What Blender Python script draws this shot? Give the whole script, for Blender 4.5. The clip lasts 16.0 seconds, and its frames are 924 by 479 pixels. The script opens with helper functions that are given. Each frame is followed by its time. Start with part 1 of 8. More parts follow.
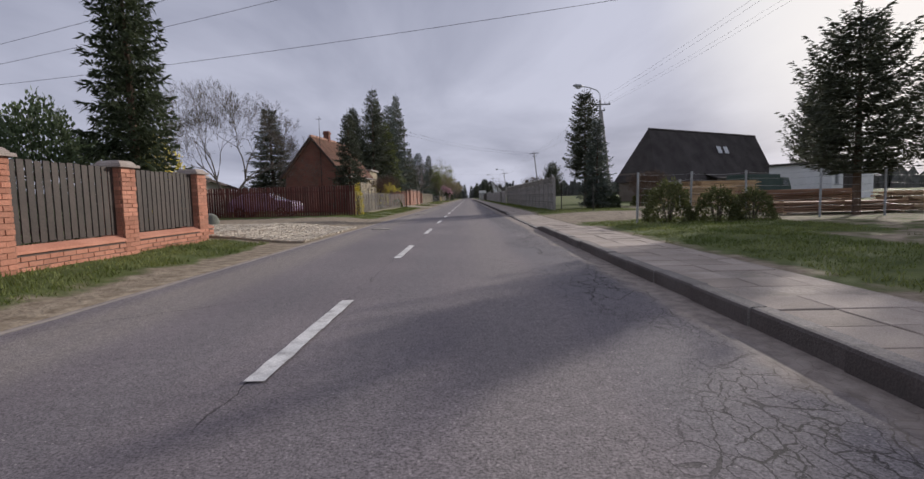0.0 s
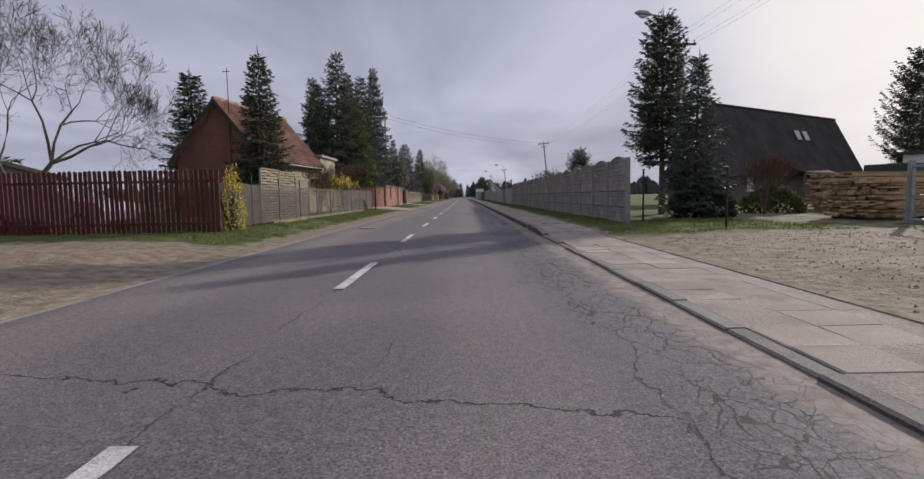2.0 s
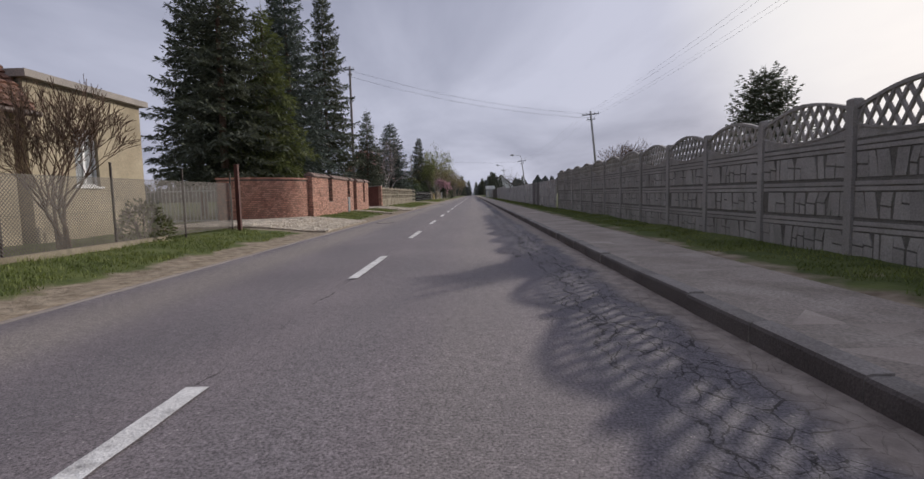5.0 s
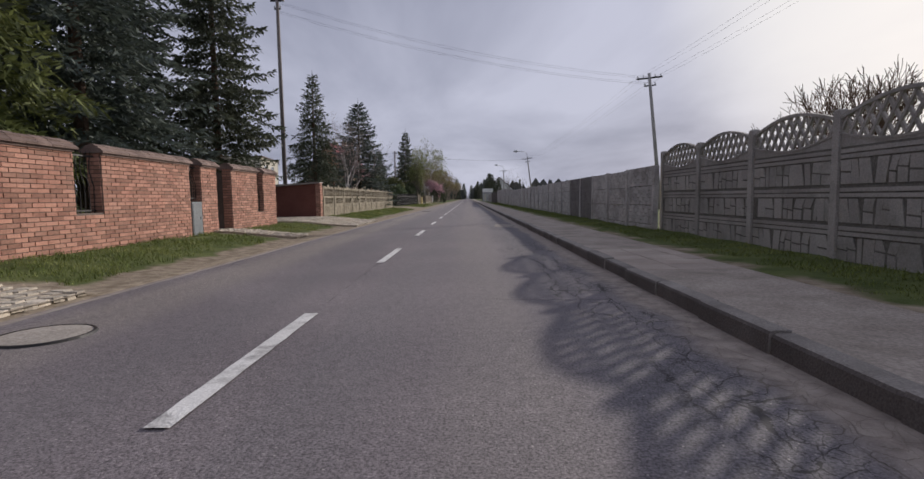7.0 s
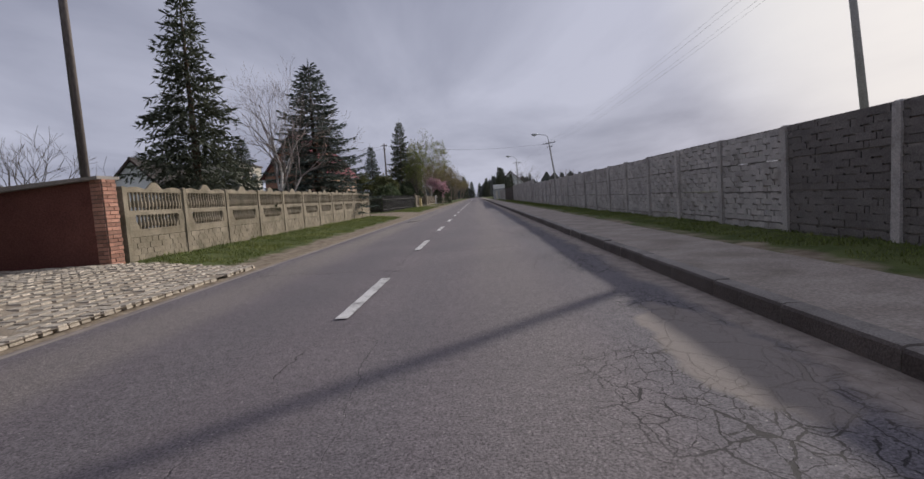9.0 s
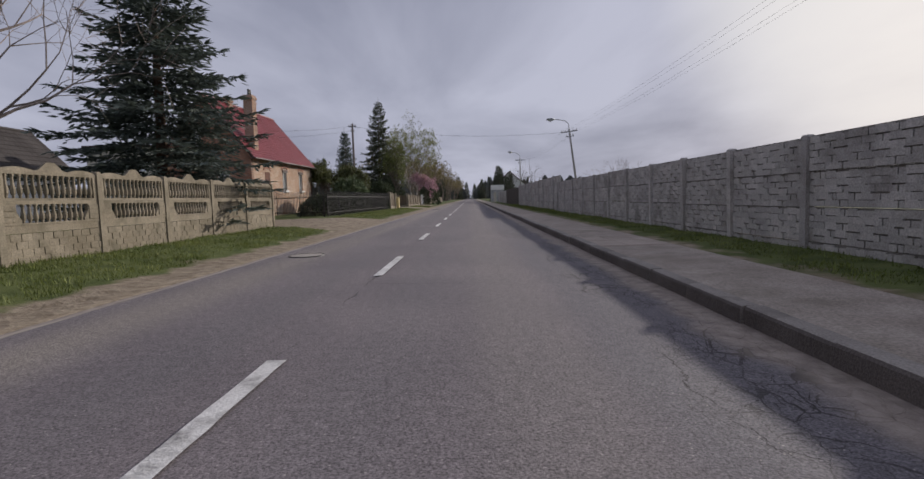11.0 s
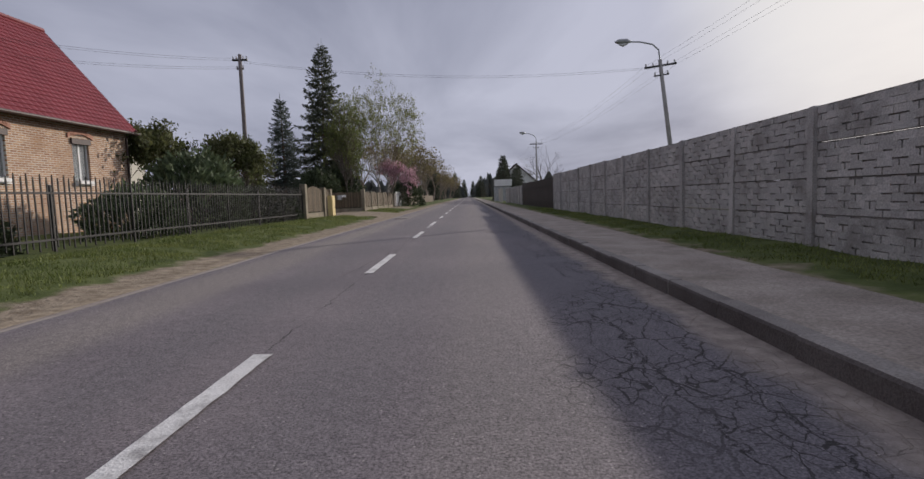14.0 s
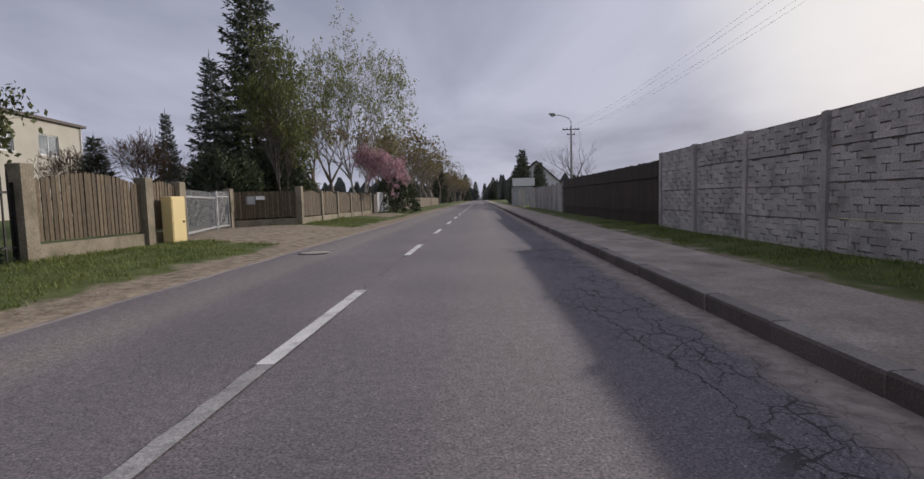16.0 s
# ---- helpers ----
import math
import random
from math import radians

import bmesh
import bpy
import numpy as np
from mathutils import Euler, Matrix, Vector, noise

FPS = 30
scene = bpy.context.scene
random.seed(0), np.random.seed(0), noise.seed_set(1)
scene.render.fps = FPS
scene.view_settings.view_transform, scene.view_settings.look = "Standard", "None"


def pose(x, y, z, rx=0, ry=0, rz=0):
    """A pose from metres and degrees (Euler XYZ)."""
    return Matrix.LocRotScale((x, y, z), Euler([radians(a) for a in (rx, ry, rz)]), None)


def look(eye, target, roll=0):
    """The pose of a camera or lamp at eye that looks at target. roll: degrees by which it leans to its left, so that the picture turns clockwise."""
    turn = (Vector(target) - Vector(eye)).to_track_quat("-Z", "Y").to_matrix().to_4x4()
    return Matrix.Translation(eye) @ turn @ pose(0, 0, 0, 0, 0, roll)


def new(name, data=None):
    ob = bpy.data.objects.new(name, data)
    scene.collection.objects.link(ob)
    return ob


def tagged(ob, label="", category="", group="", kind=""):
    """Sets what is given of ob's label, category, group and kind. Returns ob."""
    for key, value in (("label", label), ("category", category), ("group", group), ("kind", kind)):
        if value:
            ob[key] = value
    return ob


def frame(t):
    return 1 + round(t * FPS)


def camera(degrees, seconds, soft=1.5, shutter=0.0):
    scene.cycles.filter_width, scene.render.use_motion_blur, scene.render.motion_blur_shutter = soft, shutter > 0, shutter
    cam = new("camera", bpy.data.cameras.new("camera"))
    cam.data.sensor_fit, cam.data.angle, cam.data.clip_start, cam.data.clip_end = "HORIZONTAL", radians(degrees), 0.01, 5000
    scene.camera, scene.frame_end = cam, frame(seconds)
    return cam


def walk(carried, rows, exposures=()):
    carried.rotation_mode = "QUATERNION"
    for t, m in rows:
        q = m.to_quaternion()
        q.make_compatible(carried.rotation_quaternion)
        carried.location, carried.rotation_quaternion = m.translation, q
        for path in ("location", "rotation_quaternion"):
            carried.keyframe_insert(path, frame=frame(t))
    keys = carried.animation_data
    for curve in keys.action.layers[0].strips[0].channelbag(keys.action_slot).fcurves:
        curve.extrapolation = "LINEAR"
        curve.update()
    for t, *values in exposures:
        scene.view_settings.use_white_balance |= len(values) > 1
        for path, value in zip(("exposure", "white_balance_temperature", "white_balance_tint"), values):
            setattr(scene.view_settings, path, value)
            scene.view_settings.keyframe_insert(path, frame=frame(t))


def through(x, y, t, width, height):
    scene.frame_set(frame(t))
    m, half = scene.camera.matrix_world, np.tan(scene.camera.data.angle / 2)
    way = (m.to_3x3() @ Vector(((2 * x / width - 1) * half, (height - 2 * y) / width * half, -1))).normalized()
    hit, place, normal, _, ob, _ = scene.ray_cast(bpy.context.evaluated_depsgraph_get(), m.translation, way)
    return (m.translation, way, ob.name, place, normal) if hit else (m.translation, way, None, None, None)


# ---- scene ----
import collections
import functools

cam = camera(83.4, 16.0)
PATH = [
    (0, (-0.149, -2.851, 1.022), (-0.1762, -0.8581, 0.8602), -1.44),
    (0.5, (-0.123, 1.010, 1.022), (-0.1521, 3.0035, 0.8646), -3.33),
    (1, (-0.055, 4.887, 1.022), (-0.0778, 6.8808, 0.8603), -1.22),
    (1.5, (-0.009, 8.518, 1.022), (-0.0358, 10.5118, 0.8650), -2.00),
    (2, (0.037, 12.263, 1.022), (0.0249, 14.2560, 0.8557), -1.03),
    (2.5, (0.050, 16.129, 1.022), (0.0076, 18.1221, 0.8597), -1.12),
    (3, (0.046, 20.211, 1.022), (-0.0056, 22.2037, 0.8534), -2.67),
    (3.5, (0.076, 23.944, 1.022), (0.0518, 25.9376, 0.8606), -3.57),
    (4, (0.134, 27.801, 1.022), (0.0938, 29.7927, 0.8476), -0.91),
    (6.5, (0.111, 47.654, 1.022), (0.0551, 49.6464, 0.8595), -2.29),
    (7, (0.031, 51.753, 1.022), (0.0060, 53.7461, 0.8625), -0.97),
    (7.5, (0.102, 55.519, 1.022), (0.0718, 57.5112, 0.8502), -1.37),
    (8, (-0.025, 59.362, 1.022), (-0.1935, 61.3484, 0.8607), 2.80),
    (8.5, (-0.143, 63.531, 1.022), (-0.2694, 65.5210, 0.8640), -3.49),
    (9, (-0.102, 67.429, 1.022), (-0.1682, 69.4210, 0.8603), -4.14),
    (9.5, (-0.144, 71.108, 1.022), (-0.1557, 73.1031, 0.8803), -2.38),
    (10, (-0.142, 75.283, 1.022), (-0.1727, 77.2758, 0.8554), -1.95),
    (12.5, (0.019, 94.879, 1.022), (-0.0236, 96.8732, 0.8749), -1.85),
    (13, (0.049, 99.316, 1.022), (0.0112, 101.3087, 0.8606), -2.45),
    (13.5, (0.048, 103.129, 1.022), (-0.0043, 105.1210, 0.8507), -2.06),
    (14, (0.021, 106.955, 1.022), (-0.0110, 108.9482, 0.8559), -1.87),
    (14.5, (0.013, 111.116, 1.022), (-0.0408, 113.1089, 0.8589), -1.72),
    (15, (0.048, 114.718, 1.022), (0.0142, 116.7102, 0.8489), -1.81),
    (15.5, (0.016, 118.761, 1.022), (-0.0410, 120.7537, 0.8555), -1.59),
    (16, (0.004, 122.475, 1.022), (-0.0711, 124.4677, 0.8669), -1.63),
]
walk(cam, [(t, look(eye, target, roll)) for t, eye, target, roll in PATH],
     exposures=[(0.0, 0.05), (1.0, -0.02), (2.0, 0.0), (3.0, 0.14), (3.5, 0.1), (6.5, 0.04), (8.0, -0.04), (9.0, -0.08), (12.5, -0.14), (14.0, -0.1), (16.0, -0.07)])

# ---- sky and sun: a hazy, partly clouded spring sky, the sun ahead on the right ----
SUN_AZ, SUN_EL = radians(43), radians(18.6)
SUN_DIR = Vector((math.sin(SUN_AZ) * math.cos(SUN_EL), math.cos(SUN_AZ) * math.cos(SUN_EL), math.sin(SUN_EL)))
sun = new("sun", bpy.data.lights.new("sun", "SUN"))
sun.data.energy, sun.data.angle, sun.data.color = 3.5, radians(0.75), (1.0, 0.915, 0.84)
sun.matrix_world = look(SUN_DIR * 100, (0, 0, 0))


def build_sky():
    world = bpy.data.worlds.new("sky")
    scene.world = world
    world.use_nodes = True
    n, k = world.node_tree.nodes, world.node_tree.links
    n.clear()
    out, bg = n.new("ShaderNodeOutputWorld"), n.new("ShaderNodeBackground")
    sky = n.new("ShaderNodeTexSky")
    sky.sky_type, sky.sun_disc = "NISHITA", False
    sky.sun_elevation, sky.sun_rotation = SUN_EL, SUN_AZ
    sky.dust_density = 3.0
    geo = n.new("ShaderNodeTexCoord")
    # cloud sheet: the view direction laid on a plane overhead
    sep = n.new("ShaderNodeSeparateXYZ")
    k.new(geo.outputs["Generated"], sep.inputs[0])
    up = n.new("ShaderNodeMath")
    up.operation, up.inputs[1].default_value = "MAXIMUM", 0.0
    k.new(sep.outputs["Z"], up.inputs[0])
    lift = n.new("ShaderNodeMath")
    lift.operation, lift.inputs[1].default_value = "ADD", 0.16
    k.new(up.outputs[0], lift.inputs[0])
    flat = n.new("ShaderNodeVectorMath")
    flat.operation = "DIVIDE"
    k.new(geo.outputs["Generated"], flat.inputs[0])
    k.new(lift.outputs[0], flat.inputs[1])
    turn = n.new("ShaderNodeMapping")
    turn.inputs["Rotation"].default_value = (0, 0, radians(24))
    turn.inputs["Scale"].default_value = (0.75, 0.42, 1)
    k.new(flat.outputs[0], turn.inputs[0])
    cloud = n.new("ShaderNodeTexNoise")
    cloud.inputs["Scale"].default_value, cloud.inputs["Detail"].default_value = 1.3, 7.0
    cloud.inputs["Roughness"].default_value, cloud.inputs["Distortion"].default_value = 0.52, 0.3
    k.new(turn.outputs[0], cloud.inputs["Vector"])
    ramp = n.new("ShaderNodeValToRGB")
    ramp.color_ramp.elements[0].position, ramp.color_ramp.elements[0].color = 0.34, (0.305, 0.32, 0.418, 1)
    ramp.color_ramp.elements[1].position, ramp.color_ramp.elements[1].color = 0.66, (0.515, 0.53, 0.65, 1)
    k.new(cloud.outputs["Fac"], ramp.inputs[0])
    # brighter haze towards the sun
    dot = n.new("ShaderNodeVectorMath")
    dot.operation, dot.inputs[1].default_value = "DOT_PRODUCT", SUN_DIR
    k.new(geo.outputs["Generated"], dot.inputs[0])
    glow = n.new("ShaderNodeMapRange")
    glow.inputs[1].default_value, glow.inputs[2].default_value = 0.915, 0.988
    glow.interpolation_type = "SMOOTHSTEP"
    k.new(dot.outputs["Value"], glow.inputs[0])
    thin = n.new("ShaderNodeMath")
    thin.operation = "MULTIPLY"
    vary = n.new("ShaderNodeMapRange")
    vary.inputs[1].default_value, vary.inputs[2].default_value = 0.3, 0.7
    vary.inputs[3].default_value, vary.inputs[4].default_value = 0.75, 1.1
    k.new(cloud.outputs["Fac"], vary.inputs[0])
    k.new(glow.outputs[0], thin.inputs[0])
    k.new(vary.outputs[0], thin.inputs[1])
    lit = n.new("ShaderNodeMix")
    lit.data_type = "RGBA"
    lit.inputs["B"].default_value = (0.74, 0.735, 0.765, 1)
    k.new(thin.outputs[0], lit.inputs["Factor"])
    k.new(ramp.outputs[0], lit.inputs["A"])
    # a little of the blue sky shows through
    tint = n.new("ShaderNodeVectorMath")
    tint.operation, tint.inputs["Scale"].default_value = "SCALE", 0.0032
    k.new(sky.outputs[0], tint.inputs[0])
    both = n.new("ShaderNodeVectorMath")
    both.operation = "ADD"
    k.new(lit.outputs["Result"], both.inputs[0])
    k.new(tint.outputs[0], both.inputs[1])
    k.new(both.outputs[0], bg.inputs[0])
    bg.inputs[1].default_value = 1.0
    k.new(bg.outputs[0], out.inputs[0])


build_sky()


# ---- materials ----
def mat(name, a, b, scale=3.0, fine=60.0, rough=0.85, bump=0.25, metal=0.0, grain=0.35, vary=0.0, stretch=(1, 1, 1), spec=0.3, dirt=None):
    """Two colours in large blotches, a fine grain over them, relief from the grain; vary: how far pieces differ."""
    m = bpy.data.materials.new(name)
    m.use_nodes = True
    n, k = m.node_tree.nodes, m.node_tree.links
    bs = n["Principled BSDF"]
    bs.inputs["Roughness"].default_value, bs.inputs["Metallic"].default_value = rough, metal
    bs.inputs["Specular IOR Level"].default_value = spec
    tc = n.new("ShaderNodeTexCoord")
    mp = n.new("ShaderNodeMapping")
    mp.inputs["Scale"].default_value = stretch
    k.new(tc.outputs["Object"], mp.inputs[0])
    info = n.new("ShaderNodeObjectInfo")
    shift = n.new("ShaderNodeVectorMath")
    shift.operation = "MULTIPLY_ADD"
    shift.inputs[1].default_value = (37, 23, 51)
    k.new(info.outputs["Random"], shift.inputs[0])
    k.new(mp.outputs[0], shift.inputs[2])
    big = n.new("ShaderNodeTexNoise")
    big.inputs["Scale"].default_value, big.inputs["Detail"].default_value = scale, 5.0
    k.new(shift.outputs[0], big.inputs["Vector"])
    ramp = n.new("ShaderNodeValToRGB")
    ramp.color_ramp.elements[0].position, ramp.color_ramp.elements[0].color = 0.33, (*a, 1)
    ramp.color_ramp.elements[1].position, ramp.color_ramp.elements[1].color = 0.67, (*b, 1)
    k.new(big.outputs["Fac"], ramp.inputs[0])
    sm = n.new("ShaderNodeTexNoise")
    sm.inputs["Scale"].default_value, sm.inputs["Detail"].default_value = fine, 3.0
    k.new(shift.outputs[0], sm.inputs["Vector"])
    g = n.new("ShaderNodeMapRange")
    g.inputs[1].default_value, g.inputs[2].default_value = 0.25, 0.75
    g.inputs[3].default_value, g.inputs[4].default_value = 1 - grain, 1 + grain
    k.new(sm.outputs["Fac"], g.inputs[0])
    last = g.outputs[0]
    if vary:
        isl = n.new("ShaderNodeNewGeometry")
        add = n.new("ShaderNodeMath")
        k.new(info.outputs["Random"], add.inputs[0])
        k.new(isl.outputs["Random Per Island"], add.inputs[1])
        fr = n.new("ShaderNodeMath")
        fr.operation = "FRACT"
        k.new(add.outputs[0], fr.inputs[0])
        r = n.new("ShaderNodeMapRange")
        r.inputs[3].default_value, r.inputs[4].default_value = 1 - vary, 1 + vary
        k.new(fr.outputs[0], r.inputs[0])
        mul = n.new("ShaderNodeMath")
        mul.operation = "MULTIPLY"
        k.new(last, mul.inputs[0])
        k.new(r.outputs[0], mul.inputs[1])
        last = mul.outputs[0]
    tone = n.new("ShaderNodeVectorMath")
    tone.operation = "SCALE"
    k.new(ramp.outputs[0], tone.inputs[0])
    k.new(last, tone.inputs["Scale"])
    colour = tone.outputs[0]
    if dirt:
        st = n.new("ShaderNodeTexNoise")
        st.inputs["Scale"].default_value, st.inputs["Detail"].default_value = dirt[1], 8.0
        st.inputs["Roughness"].default_value = 0.65
        k.new(shift.outputs[0], st.inputs["Vector"])
        sr = n.new("ShaderNodeMapRange")
        sr.inputs[1].default_value, sr.inputs[2].default_value = 0.5, 0.72
        sr.inputs[4].default_value = dirt[2]
        k.new(st.outputs["Fac"], sr.inputs[0])
        mx = n.new("ShaderNodeMix")
        mx.data_type = "RGBA"
        mx.inputs["B"].default_value = (*dirt[0], 1)
        k.new(sr.outputs[0], mx.inputs["Factor"])
        k.new(colour, mx.inputs["A"])
        colour = mx.outputs["Result"]
    k.new(colour, bs.inputs["Base Color"])
    if bump:
        bp = n.new("ShaderNodeBump")
        bp.inputs["Strength"].default_value, bp.inputs["Distance"].default_value = bump, 0.02
        k.new(sm.outputs["Fac"], bp.inputs["Height"])
        k.new(bp.outputs[0], bs.inputs["Normal"])
    return m


def brick_mat(name, axis, a, b, mortar, size=(0.25, 0.075), dirt=(0.1, 0.06, 0.045)):
    """Brickwork for walls seen from afar: courses along x or y of the object, height z."""
    m = bpy.data.materials.new(name)
    m.use_nodes = True
    n, k = m.node_tree.nodes, m.node_tree.links
    bs = n["Principled BSDF"]
    bs.inputs["Roughness"].default_value, bs.inputs["Specular IOR Level"].default_value = 0.9, 0.2
    tc, sep, com = n.new("ShaderNodeTexCoord"), n.new("ShaderNodeSeparateXYZ"), n.new("ShaderNodeCombineXYZ")
    k.new(tc.outputs["Object"], sep.inputs[0])
    k.new(sep.outputs[axis.upper()], com.inputs[0])
    k.new(sep.outputs["Z"], com.inputs[1])
    br = n.new("ShaderNodeTexBrick")
    br.inputs["Color1"].default_value, br.inputs["Color2"].default_value = (*a, 1), (*b, 1)
    br.inputs["Mortar"].default_value = (*mortar, 1)
    br.inputs["Scale"].default_value = 1.0
    br.inputs["Mortar Size"].default_value, br.inputs["Mortar Smooth"].default_value = 0.013, 0.15
    br.inputs["Brick Width"].default_value, br.inputs["Row Height"].default_value = size
    k.new(com.outputs[0], br.inputs["Vector"])
    ns = n.new("ShaderNodeTexNoise")
    ns.inputs["Scale"].default_value, ns.inputs["Detail"].default_value = 0.9, 6.0
    k.new(tc.outputs["Object"], ns.inputs["Vector"])
    fr = n.new("ShaderNodeMapRange")
    fr.inputs[1].default_value, fr.inputs[2].default_value, fr.inputs[4].default_value = 0.48, 0.75, 0.65
    k.new(ns.outputs["Fac"], fr.inputs[0])
    mx = n.new("ShaderNodeMix")
    mx.data_type = "RGBA"
    mx.inputs["B"].default_value = (*dirt, 1)
    k.new(fr.outputs[0], mx.inputs["Factor"])
    k.new(br.outputs["Color"], mx.inputs["A"])
    k.new(mx.outputs["Result"], bs.inputs["Base Color"])
    bp = n.new("ShaderNodeBump")
    bp.inputs["Strength"].default_value, bp.inputs["Distance"].default_value = 0.6, 0.01
    bp.invert = True
    k.new(br.outputs["Fac"], bp.inputs["Height"])
    k.new(bp.outputs[0], bs.inputs["Normal"])
    return m


def leaf_mat(name, a, b, rough=0.6, through=0.25):
    m = mat(name, a, b, scale=0.9, fine=9.0, rough=rough, bump=0.0, grain=0.3, vary=0.4)
    n, k = m.node_tree.nodes, m.node_tree.links
    bs, out = n["Principled BSDF"], n["Material Output"]
    if through:
        tr, mx = n.new("ShaderNodeBsdfTranslucent"), n.new("ShaderNodeMixShader")
        mx.inputs[0].default_value = through
        k.new(bs.inputs["Base Color"].links[0].from_socket, tr.inputs[0])
        k.new(bs.outputs[0], mx.inputs[1])
        k.new(tr.outputs[0], mx.inputs[2])
        k.new(mx.outputs[0], out.inputs[0])
    return m


def glass_mat(name="window_glass"):
    m = bpy.data.materials.new(name)
    m.use_nodes = True
    bs = m.node_tree.nodes["Principled BSDF"]
    bs.inputs["Base Color"].default_value = (0.85, 0.88, 0.88, 1)
    bs.inputs["Roughness"].default_value, bs.inputs["Transmission Weight"].default_value = 0.02, 0.92
    bs.inputs["IOR"].default_value = 1.45
    return m


CONCRETE = mat("weathered_concrete", (0.37, 0.35, 0.335), (0.48, 0.455, 0.43), 1.2, 45, 0.9, 0.35, grain=0.3, vary=0.14, dirt=((0.16, 0.147, 0.127), 1.7, 0.75))
CONCRETE_LATTICE = mat("grey_fence_concrete", (0.27, 0.252, 0.232), (0.355, 0.333, 0.308), 1.0, 45, 0.9, 0.35, grain=0.2, vary=0.1, dirt=((0.15, 0.155, 0.13), 1.8, 0.5))
CONCRETE_BUFF = mat("buff_fence_concrete", (0.20, 0.17, 0.12), (0.30, 0.26, 0.195), 1.5, 40, 0.9, 0.4, grain=0.3, vary=0.1, dirt=((0.085, 0.078, 0.05), 2.5, 0.7))
CONCRETE_DARK = mat("dark_painted_concrete", (0.135, 0.123, 0.117), (0.185, 0.17, 0.16), 1.5, 45, 0.85, 0.3, vary=0.12)
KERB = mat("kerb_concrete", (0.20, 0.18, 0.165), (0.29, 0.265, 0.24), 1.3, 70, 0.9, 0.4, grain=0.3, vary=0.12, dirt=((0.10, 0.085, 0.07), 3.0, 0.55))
KERB_FACE = mat("dark_kerb_sides", (0.085, 0.072, 0.066), (0.13, 0.112, 0.103), 1.3, 70, 0.9, 0.4, grain=0.3, dirt=((0.065, 0.055, 0.05), 3.0, 0.5))
SLAB = mat("pavement_slabs", (0.315, 0.265, 0.225), (0.405, 0.345, 0.297), 1.3, 80, 0.9, 0.3, grain=0.2, vary=0.1, dirt=((0.17, 0.145, 0.115), 1.1, 0.5))
BRICK = mat("red_brick", (0.33, 0.165, 0.12), (0.44, 0.245, 0.18), 2.0, 50, 0.9, 0.4, grain=0.3, vary=0.3, dirt=((0.17, 0.10, 0.08), 2.0, 0.4))
BRICK_PILLAR = mat("orange_red_brick", (0.40, 0.175, 0.115), (0.49, 0.235, 0.16), 2.0, 50, 0.9, 0.4, grain=0.2, vary=0.2)
MORTAR_RED = mat("rubbed_red_mortar", (0.27, 0.14, 0.095), (0.34, 0.185, 0.13), 2.0, 60, 0.95, 0.3)
PILLAR_CAP = mat("brownish_cap_concrete", (0.27, 0.225, 0.20), (0.36, 0.31, 0.275), 2.0, 60, 0.9, 0.3)
MORTAR = mat("brick_mortar", (0.10, 0.08, 0.07), (0.15, 0.12, 0.105), 2.0, 60, 0.95, 0.3)
COPING = mat("brown_coping_tiles", (0.15, 0.105, 0.09), (0.23, 0.17, 0.145), 2.0, 60, 0.9, 0.35, vary=0.2)
# darker concretes: shade of the fence slots put into the colour
LATTICE_SHADE = mat("shaded_lattice_recess", (0.115, 0.107, 0.095), (0.17, 0.16, 0.142), 2.0, 40, 0.95, 0.3)
SLOT_SHADE = mat("shaded_slot_recess", (0.17, 0.157, 0.143), (0.25, 0.233, 0.212), 2.0, 40, 0.95, 0.3)
CAP = mat("grey_roof_felt_cap", (0.24, 0.22, 0.20), (0.32, 0.29, 0.26), 2.0, 60, 0.9, 0.3, vary=0.1)
BROWN_STEEL = mat("brown_painted_steel", (0.082, 0.034, 0.03), (0.108, 0.046, 0.04), 1.0, 40, 0.5, 0.05, grain=0.1)
DARK_SLAT = mat("dark_brown_slats", (0.03, 0.021, 0.017), (0.048, 0.034, 0.028), 2.0, 30, 0.6, 0.1, vary=0.2)
RED_PICKET = mat("red_brown_stained_pickets", (0.07, 0.022, 0.017), (0.108, 0.034, 0.025), 1.5, 30, 0.7, 0.15, vary=0.25, stretch=(1, 1, 0.3))
BOARD_RED = mat("russet_boards", (0.21, 0.075, 0.045), (0.27, 0.105, 0.065), 1.2, 30, 0.7, 0.15, vary=0.12)
OLD_WOOD = mat("grey_weathered_wood", (0.066, 0.056, 0.044), (0.118, 0.102, 0.08), 2.0, 35, 0.85, 0.3, vary=0.22, stretch=(1, 1, 0.25))
WOVEN = mat("woven_wooden_slats", (0.205, 0.172, 0.12), (0.33, 0.285, 0.205), 1.5, 30, 0.85, 0.25, vary=0.22)
BROWN_WOOD = mat("brown_stained_slats", (0.10, 0.076, 0.05), (0.15, 0.115, 0.076), 1.5, 35, 0.8, 0.2, vary=0.2, stretch=(1, 1, 0.3))
IRON = mat("dark_iron", (0.02, 0.019, 0.019), (0.035, 0.032, 0.03), 2.0, 40, 0.5, 0.1, vary=0.1)
METER_GREY = mat("dull_grey_plastic", (0.13, 0.145, 0.155), (0.18, 0.195, 0.205), 2.0, 40, 0.6, 0.1)
